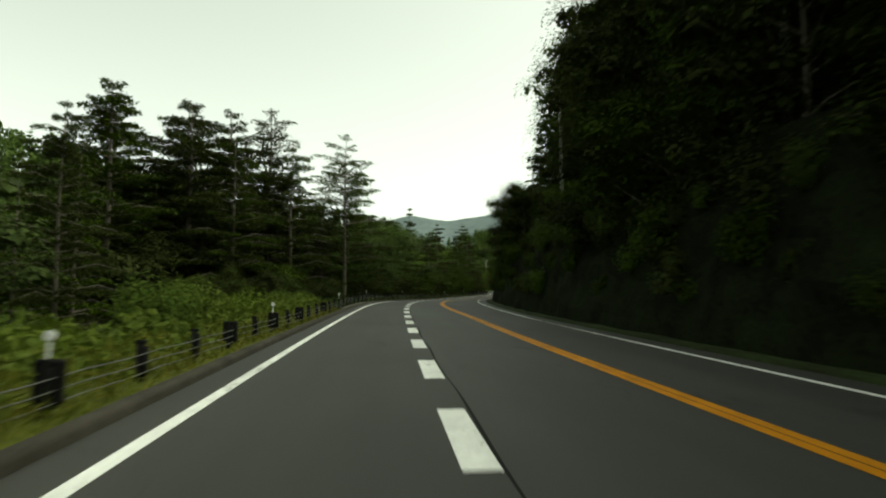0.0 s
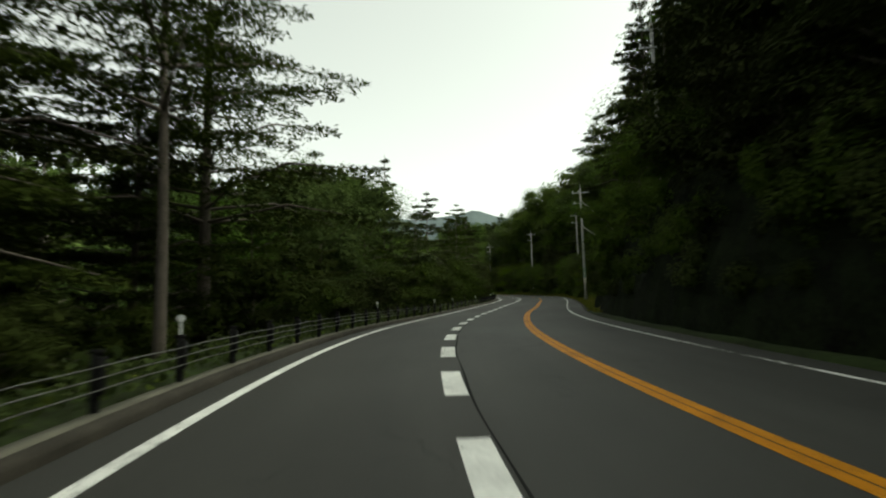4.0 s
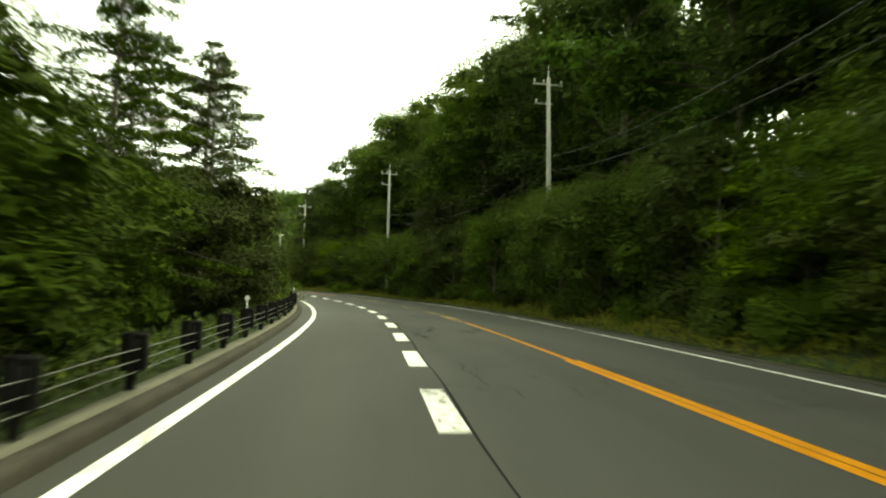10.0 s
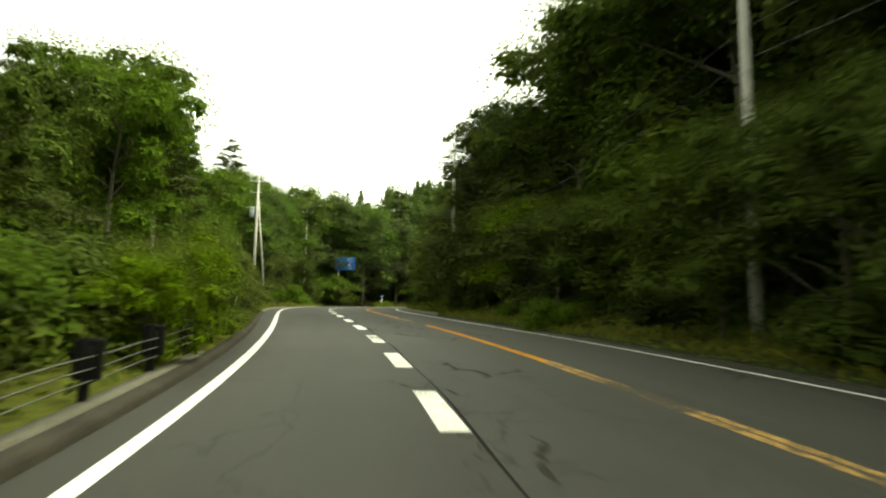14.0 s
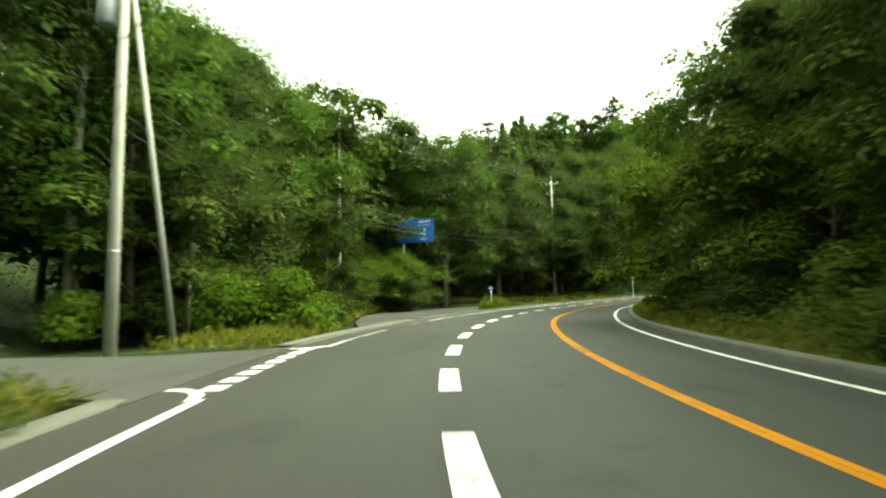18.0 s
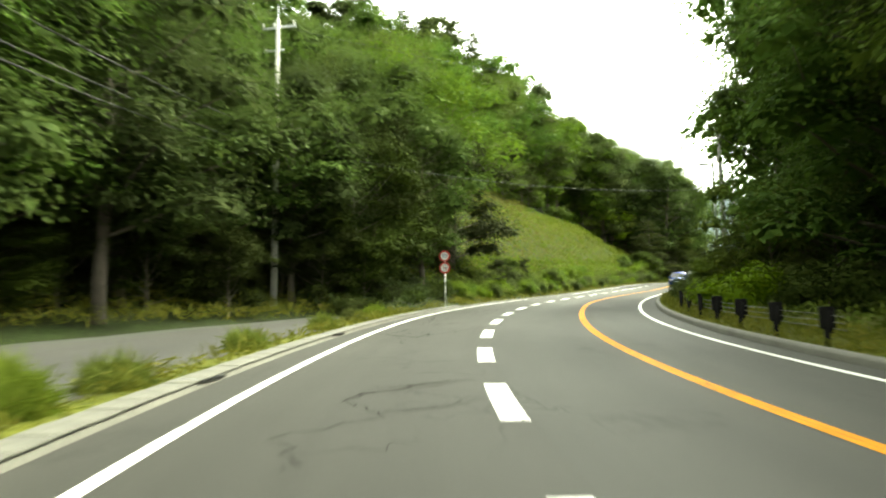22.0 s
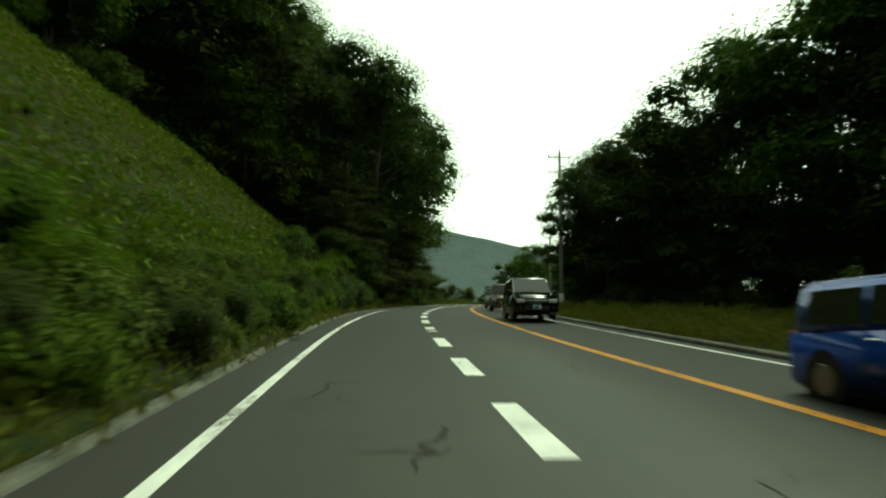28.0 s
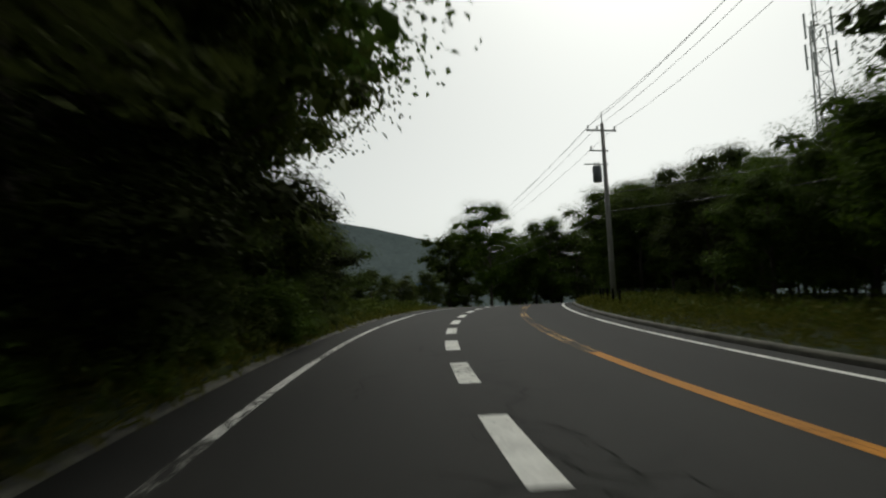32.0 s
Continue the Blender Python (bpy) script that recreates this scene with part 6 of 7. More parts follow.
for i, (s, lat, top) in enumerate(POLES_R):
    f = foot(s, lat)
    road_z = along(s, lat, 0)[2]
    h = road_z + top - f[2]
    head = math.degrees(math.atan2(np.interp(s, TS, TT[:, 1]), np.interp(s, TS, TT[:, 0]))) - 90
    utility_pole(f, h, "grey concrete utility pole on the wooded bank" if i != 3 else "grey concrete utility pole with green plate by the stone wall", head,
                 stays=((3.3, 0.6, h - 1.2, h - 4.5), (2.4, 0.4, h - 4.0, h - 5.8)) if i in (1, 3) else (), plates=i == 3)
    tops.append((np.array([f[0], f[1], f[2] + h]), head))


def arm_point(k, x, down):
    t, head = tops[k]
    c, sn = math.cos(radians(head)), math.sin(radians(head))
    return t + np.array([c * x, sn * x, -down])


for x, down in ((-0.8, 0.15), (0.8, 0.15), (0.0, 4.6), (0.1, 5.4)):
    wire([arm_point(k, x, down) for k in range(len(tops))], 0.7 if down < 1 else 1.1, 0.008 if down < 1 else 0.013)

LEFT = [(232.2, -8.3, 12.8), (258.2, -12.4, 13.9), (291.6, -9.95, 14.4)]
tops_l = []
for s, lat, top in LEFT:
    f = foot(s, lat)
    h = along(s, lat, 0)[2] + top - f[2]
    head = math.degrees(math.atan2(np.interp(s, TS, TT[:, 1]), np.interp(s, TS, TT[:, 0]))) - 90
    utility_pole(f, h, "grey concrete utility pole before leafy woods", head, stays=((0.9, 1.7, h - 1.5, 0.0),) if s < 240 else (), transformer=s < 240)
    tops_l.append((np.array([f[0], f[1], f[2] + h]), head))
tops = tops_l + [(along(330, -13, 17.0), -40.0)]
for x, down in ((-0.8, 0.15), (0.8, 0.15)):
    wire([arm_point(k, x, down) for k in range(3)], 0.6, 0.011)
for down in (5.8, 6.6, 7.0):
    wire([arm_point(k, 0.15, down) for k in range(3)], 0.9, 0.02)
_f = foot(306.6, 11.7)
utility_pole(_f, 12.6, "leaning grey utility pole with a stay before dark trees", -38, stays=((2.6, -1.2, 7.4, 0.4),))
_top = np.array([_f[0], _f[1], _f[2] + 12.6])
for down, to, sag in ((0.2, 0.3, 0.5), (5.9, 6.2, 0.9)):
    wire([tops_l[2][0] - np.array([0, 0, to]), _top - np.array([0, 0, down])], sag, 0.008 if down < 1 else 0.013)
wire([tops_l[0][0] - np.array([0, 0, 4.5]), along(213.6, 9.1, 11.9)], 0.5, 0.03, label="thick black cable slung across the road")

# poles past the car park and over the crest
FAR = [((25.8, 346.6, 23.1), 11.9), ((53.9, 368.1, 25.0), 10.2), ((107.3, 412.4, 26.4), 11.2)]
for k, (f, h) in enumerate(FAR):
    utility_pole(f, h, ("utility pole with stays and a pale foot by the verge", "utility pole with a grey transformer", "distant utility pole before the mountain")[k], -42,
                 stays=((2.6, -0.6, h - 2.0, 0.2), (3.6, 0.4, h - 3.2, 0.2)) if k == 0 else (), white_foot=k == 0, transformer=k == 1)
for x, down in ((-0.8, 0.15), (-0.25, 0.15), (0.8, 0.15), (0.0, -0.6)):
    o = np.array([math.cos(radians(-42)) * x, math.sin(radians(-42)) * x, -down])
    wire([np.array(f) + np.array([0, 0, h]) + o for f, h in FAR], 0.9, 0.012)
for down in (3.9, 4.9):
    wire([np.array([34, 330.0, 32.5 - down * 0.6])] + [np.array(f) + np.array([0.2, 0, h - down]) for f, h in FAR[1:]], 0.8, 0.02)

# ---- rock cutting and stone wall ----
def cutting(s0, s1, seed):
    """A steep, uneven rock face behind a narrow gutter."""
    ss, k = np.arange(s0, s1, 0.8), 13
    rng = np.random.default_rng(seed)
    verts = []
    for s in ss:
        for j in range(k):
            u = j / (k - 1)
            z = u * (4.4 + 0.7 * math.sin(s * 0.21) + 0.4 * math.sin(s * 0.57))
            n = noise.noise(Vector((s * 0.5, z * 0.8, 2.0))) * 0.45 + noise.noise(Vector((s * 1.7, z * 2.1, 7.0))) * 0.16
            lat = float(edge_right(s)) + 0.55 + u * 1.15 + n * (0.3 + 0.7 * u)
            verts.append(along(s, lat, z - 0.15))
        verts.append(along(s, float(edge_right(s)) + 4.2, 4.5))
    k += 1
    i = np.arange(len(ss) - 1)[:, None] * k + np.arange(k - 1)[None, :]
    faces = np.stack([i, i + 1, i + 1 + k, i + k], axis=-1).reshape(-1, 4)
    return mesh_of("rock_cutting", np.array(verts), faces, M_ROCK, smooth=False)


thing("wall_rock_cutting", "rock cutting overgrown with creepers, overhang shade put into its colour", "rock face", kind="structure", data=cutting(-60, 90, 5))


def stone_wall(s0, s1):
    """A battered wall of squared stones: backing mesh, and each stone of the stretch nearest the road a part of its own."""
    rng = np.random.default_rng(8)
    base, rise, back = lambda s: edge_right(s) + 2.9, 5.4, 1.5
    top = lambda s: float(np.interp(s, [s0, s0 + 6, s1 - 18, s1], [4.2, 5.4, 5.2, 1.2]))
    ss = np.arange(s0, s1 + 0.1, 1.0)
    v, n = [], 6
    for s in ss:
        t = top(s)
        for j in range(n):
            u = j / (n - 1)
            v.append(along(s, float(base(s)) + back * u * t / rise + 0.05, -0.3 + (t + 0.3) * u))
    i = np.arange(len(ss) - 1)[:, None] * n + np.arange(n - 1)[None, :]
    faces = np.stack([i, i + 1, i + 1 + n, i + n], axis=-1).reshape(-1, 4)
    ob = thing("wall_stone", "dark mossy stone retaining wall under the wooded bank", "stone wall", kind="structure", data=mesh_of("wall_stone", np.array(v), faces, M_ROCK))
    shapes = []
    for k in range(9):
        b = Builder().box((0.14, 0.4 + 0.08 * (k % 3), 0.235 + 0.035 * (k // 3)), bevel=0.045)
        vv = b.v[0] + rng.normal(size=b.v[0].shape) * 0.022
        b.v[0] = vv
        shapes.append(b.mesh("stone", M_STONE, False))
    rest, count = Builder(), 0
    for row in range(18):
        z = 0.15 + row * 0.3
        s = s0 + 0.3 + rng.uniform(0, 0.5)
        while s < s1 - 0.4:
            if z < top(s) - 0.15:
                lat = float(base(s)) + back * z / rise + 0.045
                m = place(s + rng.normal() * 0.05, lat + rng.normal() * 0.03, z + rng.normal() * 0.025) @ pose(0, 0, 0, rng.normal() * 3, 15 + rng.normal() * 3, rng.normal() * 3)
                sh = shapes[int(rng.integers(9))]
                if row < 6 and s0 + 2 < s < s0 + 34 and count < 300:
                    part("stone", sh, ob, m=m)
                    count += 1
                else:
                    co = np.empty(len(sh.vertices) * 3)
                    sh.vertices.foreach_get("co", co)
                    rest.add([tuple(m @ Vector(c)) for c in co.reshape(-1, 3)], [tuple(f.vertices) for f in sh.polygons])
            s += rng.uniform(0.44, 0.58)
    far = part("upper_stones", rest.mesh("upper_stones", M_STONE), ob)
    far["kind"] = "stuff"
    return ob


# ---- signs ----
M_BLUE = material("sign_blue", (0.012, 0.13, 0.55), 0.4, vary=0.06)
M_RED = material("sign_red", (0.42, 0.03, 0.025), 0.4, vary=0.08)
M_SIGN_WHITE = material("sign_white", (0.62, 0.66, 0.64), 0.4, vary=0.05)
M_INK = material("sign_ink_blue", (0.015, 0.08, 0.2), 0.5)
M_ALU = material("sign_back_aluminium", (0.3, 0.31, 0.31), 0.45, metal=0.6)
M_BOARD = material("weathered_orange_board", (0.25, 0.1, 0.03), 0.8, vary=0.3)


def text_mesh(words, size, mat, bold=0.0):
    """Lettering in the built-in font, as a thin mesh."""
    cu = bpy.data.curves.new("lettering", "FONT")
    cu.body, cu.size, cu.align_x, cu.align_y, cu.extrude, cu.offset = words, size, "CENTER", "CENTER", 0.003, bold
    ob = new("lettering", cu)
    me = bpy.data.meshes.new_from_object(ob.evaluated_get(bpy.context.evaluated_depsgraph_get()))
    bpy.data.objects.remove(ob)
    me.materials.clear()
    me.materials.append(mat)
    return me


def disc(r, mat, name="disc", thick=0.012):
    return Builder().tube([(0, 0, 0), (0, thick, 0)], r, 28).mesh(name, mat)


FACE = pose(0, 0, 0, 90, 0, 0)   # lettering stands upright and faces back along the road


def ring_sign(parent, z, inner):
    """A round prohibition sign: red rim, white field."""
    d = part("sign_disc", disc(0.31, M_RED), parent, "round red-rimmed sign", m=pose(0, -0.07, z))
    part("field", disc(0.215, M_SIGN_WHITE, thick=0.006), d, m=pose(0, -0.006, 0))
    inner(d)
    return d


def arrow_mesh(points, width, head, mat):
    """A flat bent arrow in the plane of a sign; points are x, z."""
    b = Builder()
    p = [np.array(q, float) for q in points]
    for a, c in zip(p, p[1:]):
        d = (c - a) / np.linalg.norm(c - a)
        nn = np.array([-d[1], d[0]]) * width / 2
        quad = [a - nn, c - nn, c + nn, a + nn]
        b.add([(q[0], 0, q[1]) for q in quad] + [(q[0], -0.004, q[1]) for q in quad], [(0, 1, 2, 3), (7, 6, 5, 4), (0, 4, 5, 1), (1, 5, 6, 2), (2, 6, 7, 3), (3, 7, 4, 0)])
    d = (p[-1] - p[-2]) / np.linalg.norm(p[-1] - p[-2])
    nn, tip = np.array([-d[1], d[0]]) * head, p[-1] + d * head * 1.4
    tri = [p[-1] - nn, tip, p[-1] + nn]
    b.add([(q[0], 0, q[1]) for q in tri] + [(q[0], -0.0045, q[1]) for q in tri], [(0, 1, 2), (5, 4, 3), (0, 3, 4, 1), (1, 4, 5, 2), (2, 5, 3, 0)])
    return b.mesh("arrow", mat)


def limit_sign():
    ob = thing("speed_limit_sign", "round 50 and no-overtaking signs on a white post", "road sign", m=place(298.0, -3.35, 0.05, -3))
    part("post", Builder().tube([(0, 0, -0.4), (0, 0, 3.0)], 0.038, 12).mesh("post", M_WHITE_POST, True), ob)
    part("sleeve", Builder().tube([(0, 0, 1.15), (0, 0, 1.6)], 0.041, 12).mesh("sleeve", M_STEEL, True), ob)
    ring_sign(ob, 2.78, lambda d: part("lettering", text_mesh("50", 0.27, M_INK, 0.004), d, m=pose(0, -0.012, 0) @ FACE))

    def overtaking(d):
        part("arrow", arrow_mesh([(0.06, -0.13), (0.09, -0.06), (0.05, 0.02), (0.03, 0.09)], 0.05, 0.05, M_INK), d, m=pose(0, -0.009, 0))
        part("arrow", arrow_mesh([(-0.07, -0.13), (-0.07, -0.06)], 0.03, 0.035, M_INK), d, m=pose(0, -0.009, 0))
        part("slash", Builder().box((0.44, 0.006, 0.035), (0, 0, 0), pose(0, 0, 0, 0, 42, 0)).mesh("slash", M_RED), d, m=pose(0, -0.014, 0))
    ring_sign(ob, 2.14, overtaking)


limit_sign()


def back_sign():
    ob = thing("road_sign", "white post with two round signs seen from behind", "road sign", m=place(265.3, 9.0, 0.05, 140))
    part("post", Builder().tube([(0, 0, -0.4), (0, 0, 2.8)], 0.038, 12).mesh("post", M_WHITE_POST, True), ob)
    for z in (2.5, 1.92):
        d = part("sign_disc", disc(0.3, M_ALU), ob, "bare aluminium back of a round sign", m=pose(0.05, -0.08, z))
        part("bracket", Builder().box((0.36, 0.03, 0.04), (0, 0.03, 0)).mesh("bracket", M_STEEL), d)


back_sign()


def direction_sign():
    ob = thing("direction_sign", "large blue direction sign partly behind leaves", "road sign", m=place(268.3, -11.75, 0.0, 5))
    part("panel", Builder().box((3.4, 0.06, 2.05), (0, 0, 6.98), bevel=0.02).mesh("panel", M_BLUE), ob)
    part("post", Builder().tube([(-1.2, 0.2, -1.5), (-1.2, 0.2, 8.1)], [0.13, 0.1], 14).mesh("post", M_STEEL, True), ob)
    for z in (6.3, 7.6):
        part("rail", Builder().box((3.2, 0.06, 0.08), (0, 0.08, z)).mesh("rail", M_STEEL), ob)
    f = pose(0.82, -0.034, 0)
    for k in range(4):
        part("bar", Builder().box((0.19, 0.006, 0.2), (0.46 + k * 0.28, -0.034, 7.72)).mesh("bar", M_SIGN_WHITE), ob, "illegible white character")
    part("lettering", text_mesh("Kusatsu Onsen", 0.2, M_SIGN_WHITE, 0.002), ob, m=pose(0.88, -0.034, 7.42) @ FACE)
    part("lettering", text_mesh("500m", 0.3, M_SIGN_WHITE, 0.002), ob, m=pose(0.85, -0.034, 6.2) @ FACE)
    part("arrow", arrow_mesh([(0.88, 6.48), (0.88, 7.0)], 0.12, 0.14, M_SIGN_WHITE), ob, m=pose(0, -0.034, 0))
    part("arrow", arrow_mesh([(0.88, 6.56), (0.7, 6.68), (0.42, 6.72)], 0.1, 0.12, M_SIGN_WHITE), ob, m=pose(0, -0.036, 0))


direction_sign()
for s, lat, z in ((264.6, -12.0, 0.66), (266.0, -14.2, 0.85), (262.4, -13.2, 0.62), (260.2, -12.4, 0.5), (257.6, -11.6, 0.5), (264.9, -10.9, 0.55), (267.2, -12.9, 0.78), (266.8, -11.6, 0.7)):
    tree("low_a", s, lat, z, s * 33 % 360, wide=1.2, label="low leafy boughs before the direction sign")


def small_round_sign():
    ob = thing("round_sign", "small round blue sign with a white band on a short post", "road sign", m=place(265.9, -3.85, 0.0, 0))
    part("post", Builder().tube([(0, 0, -0.3), (0, 0, 1.55)], 0.032, 10).mesh("post", M_STEEL, True), ob)
    d = part("sign_disc", disc(0.175, M_BLUE), ob, m=pose(0, -0.06, 1.66))
    part("band", Builder().box((0.355, 0.01, 0.11)).mesh("band", M_SIGN_WHITE), d, m=pose(0, -0.006, 0.01))


small_round_sign()


def notice(s, lat, up, label, w=0.42, turn=0):
    ob = thing("notice_sign", label, "sign", m=place(s, lat, up, turn))
    part("post", Builder().tube([(0, 0, -0.3), (0, 0, 1.6)], 0.03, 10).mesh("post", M_STEEL, True), ob)
    part("board", Builder().box((w, 0.02, 0.42), (0, -0.04, 1.5), bevel=0.005).mesh("board", M_BLUE), ob)
    part("plate", Builder().box((w * 0.8, 0.02, 0.4), (0.02, -0.04, 1.0), bevel=0.005).mesh("plate", M_SIGN_WHITE), ob)


notice(274.4, 9.45, -0.2, "small blue notice with a white plate on a post")
for s, lat in ((262.0, -17.0), (272.0, -17.5)):
    f = on_land(s, lat)
    ob = thing("notice_board", "weathered orange notice board at the forest edge", "sign", group="notice boards", m=pose(*[float(c) for c in f], 0, 0, -10))
    part("post", Builder().box((0.08, 0.08, 1.5), (0, 0, 0.6)).mesh("post", M_BARK), ob)
    part("board", Builder().box((0.75, 0.04, 0.4), (0, -0.06, 1.2), bevel=0.01).mesh("board", M_BOARD), ob)
ob = thing("direction_sign", "small blue road sign past the crest", "road sign", m=pose(79.9, 400.6, 26.4, 0, 0, -52))
part("panel", Builder().box((1.6, 0.05, 0.9), (0, 0, 2.3), bevel=0.01).mesh("panel", M_BLUE), ob)
part("post", Builder().tube([(0.5, 0.1, -1), (0.5, 0.1, 2.7)], 0.06, 10).mesh("post", M_STEEL, True), ob)


def street_lamp(s, lat, height, girth, reach, mat, label):
    ob = thing("street_lamp", label, "street lamp", group="street lamps", m=place(s, lat, 0.0, 0))
    part("shaft", Builder().tube([(0, 0, -0.6), (0, 0, height)], [girth, girth * 0.66], 14).mesh("shaft", mat, True), ob)
    part("arm", Builder().tube([(0, 0, height - 0.5), (-0.4 * reach, 0, height - 0.2), (-reach, 0, height - 0.1)], 0.028, 8).mesh("arm", M_STEEL, True), ob)
    lamp = part("lamp_head", Builder().box((0.62, 0.24, 0.12), (-reach - 0.25, 0, height - 0.1), bevel=0.04).mesh("lamp_head", M_TRANSFORMER), ob)
    part("lens", Builder().box((0.5, 0.18, 0.05), (-reach - 0.25, 0, height - 0.17), bevel=0.02).mesh("lens", M_SIGN_WHITE), lamp)
    for z in (0.9, 2.2):
        part("band", BAND, ob, m=Matrix.Translation((0, 0, z)) @ Matrix.Diagonal((girth * 5.6, girth * 5.6, 1, 1)))


street_lamp(274.0, 9.0, 6.5, 0.14, 0.9, M_FOOTING, "weathered grey pole with a street lamp on a short arm")
street_lamp(308.1, 11.35, 8.5, 0.09, 0.25, M_STEEL, "slim grey street lamp at the mouth of the car park")

# bollards past the crest, drain gratings, a tussock on the island
bollard = None
for k in range(5):
    m = place(414 + k * 2.2, float(edge_right(414)) + 1.6, 0.0)
    if bollard is None:
        bollard = thing("bollard", "short dark roadside bollard", "bollard", group="bollards", m=m)
        part("post", Builder().tube([(0, 0, -0.2), (0, 0, 0.85), (0, 0, 0.9)], [0.06, 0.06, 0.03], 12).mesh("post", M_BLACK_METAL, True), bollard)
    else:
        copy_thing(bollard, m)
for s in (248.4, 272.6, 280.5):
    ob = thing("drain_grating", "dark steel drain grating in the gutter", "drain", group="drain gratings", m=place(s, float(edge_left(s)) - 0.2, 0.065))
    part("frame", Builder().box((0.42, 1.0, 0.03), (0, 0, 0.0)).mesh("frame", M_SEAM), ob)
    for k in range(9):
        part("bar", Builder().box((0.36, 0.03, 0.02), (0, -0.42 + k * 0.105, 0.024)).mesh("bar", M_TRANSFORMER), ob)


def tussock(s, lat, r, h, n, seed):
    rng = np.random.default_rng(seed)
    az, rad = rng.uniform(0, 2 * np.pi, n), r * np.sqrt(rng.random(n))
    base = np.column_stack([np.cos(az) * rad, np.sin(az) * rad, h * rng.random(n) ** 0.8 * (1 - 0.6 * (rad / r) ** 2)])
    nrm = rng.normal(size=(n, 3)) * np.array([1, 1, 0.2])
    ob = thing("grass_tussock", "bright green tussock of tall grass on the island", "grass", group="tussocks", m=pose(*[float(c) for c in on_land(s, lat)], 0, 0, 0))
    part("tuft", leaf_mesh("tuft", base, nrm, rng.uniform(0.35, 0.8, n), rng.uniform(0.02, 0.05, n), M_TALL, rng), ob)


M_TALL = leaf_material("tall_grass", (0.065, 0.105, 0.013), (0.14, 0.185, 0.03), 0.1)
for s, lat, r, h in ((265.1, -3.95, 0.45, 0.6), (266.6, -4.25, 0.75, 1.0), (268.3, -4.3, 0.7, 0.9), (269.9, -4.3, 0.5, 0.6), (272, -4.1, 0.42, 0.4), (277, -4.1, 0.42, 0.4), (283, -4.15, 0.4, 0.4), (286.5, -4.3, 0.4, 0.42), (290, -4.5, 0.5, 0.45)):
    tussock(s, lat, r, h, 2600 if s < 270 else 600, int(s))


# ---- radio mast past the car park ----
def mast():
    ob = thing("radio_mast", "grey steel lattice radio mast with antennas", "mast", m=pose(79.0, 359.2, 24.0, 0, 0, 20))
    h, w0, w1 = 23.0, 2.4, 1.1
    corner = lambda k, z: np.array([math.cos(k * 2.094) * (w0 + (w1 - w0) * z / h) * 0.6, math.sin(k * 2.094) * (w0 + (w1 - w0) * z / h) * 0.6, z])
    for k in range(3):
        part("leg", Builder().tube([corner(k, 0), corner(k, h)], 0.07, 6).mesh("leg", M_STEEL, True), ob)
    zs = np.linspace(0, h, 13)
    for z, z2 in zip(zs, zs[1:]):
        for k in range(3):
            part("brace", Builder().tube([corner(k, z), corner((k + 1) % 3, z2)], 0.03, 5).mesh("brace", M_STEEL), ob)
            part("rung", Builder().tube([corner(k, z2), corner((k + 1) % 3, z2)], 0.03, 5).mesh("rung", M_STEEL), ob)
    for k in range(3):
        for dz in (-2.6, 0.0):
            c = corner(k, h + dz) * np.array([1.7, 1.7, 1])
            part("antenna", Builder().box((0.22, 0.14, 2.1), tuple(c), bevel=0.03).mesh("antenna", M_SIGN_WHITE), ob, "pale panel antenna")
            part("bracket", Builder().tube([corner(k, h + dz), c], 0.03, 5).mesh("bracket", M_STEEL), ob)
    for x in (-0.4, 0.3, 0.6):
        part("rod", Builder().tube([(x, 0, h), (x, 0, h + 3.5)], 0.035, 6).mesh("rod", M_STEEL, True), ob)


mast()

# ---- vehicles ----
M_GLASS = bpy.data.materials.new("car_glass")
M_GLASS.use_nodes = True
_p = M_GLASS.node_tree.nodes["Principled BSDF"]
_p.inputs["Base Color"].default_value, _p.inputs["Roughness"].default_value, _p.inputs["Specular IOR Level"].default_value = (0.012, 0.014, 0.015, 1), 0.04, 0.9
M_TYRE = material("tyre_rubber", (0.015, 0.015, 0.015), 0.85, vary=0.3, fine=30)
M_RIM = material("wheel_rim", (0.3, 0.3, 0.31), 0.35, metal=0.8)
M_TRIM = material("black_trim", (0.012, 0.012, 0.012), 0.5)
M_CHROME = material("chrome", (0.6, 0.6, 0.6), 0.15, metal=1.0, vary=0.05)
M_LENS = material("headlight_lens", (0.5, 0.52, 0.53), 0.12, vary=0.2, fine=30)
M_PLATE_Y = material("plate_yellow", (0.65, 0.5, 0.03), 0.5, vary=0.05)


def car_paint(name, c, metal=0.3):
    m = material(name, c, 0.12, metal=metal, vary=0.06, scale=2, fine=12)
    m.node_tree.nodes["Principled BSDF"].inputs["Coat Weight"].default_value = 0.15
    return m


def prism(profile, half, half_top=None, bevel=0.05, z_mid=None):
    """A side outline in y and z given breadth; points over z_mid draw in towards half_top."""
    bm = bmesh.new()
    rows = []
    for sgn in (-1, 1):
        rows.append([bm.verts.new((sgn * (half if half_top is None or z <= z_mid else half_top), y, z)) for y, z in profile])
    n = len(profile)
    bm.faces.new(rows[0])
    bm.faces.new(rows[1][::-1])
    for i in range(n):
        j = (i + 1) % n
        bm.faces.new((rows[0][j], rows[0][i], rows[1][i], rows[1][j]))
    bmesh.ops.recalc_face_normals(bm, faces=bm.faces[:])
    bmesh.ops.bevel(bm, geom=bm.edges[:], offset=bevel, segments=3, affect="EDGES", clamp_overlap=True)
    return bm


def bm_mesh(name, bm, mat):
    me = bpy.data.meshes.new(name)
    bm.to_mesh(me)
    bm.free()
    me.materials.append(mat)
    me.polygons.foreach_set("use_smooth", [True] * len(me.polygons))
    return me


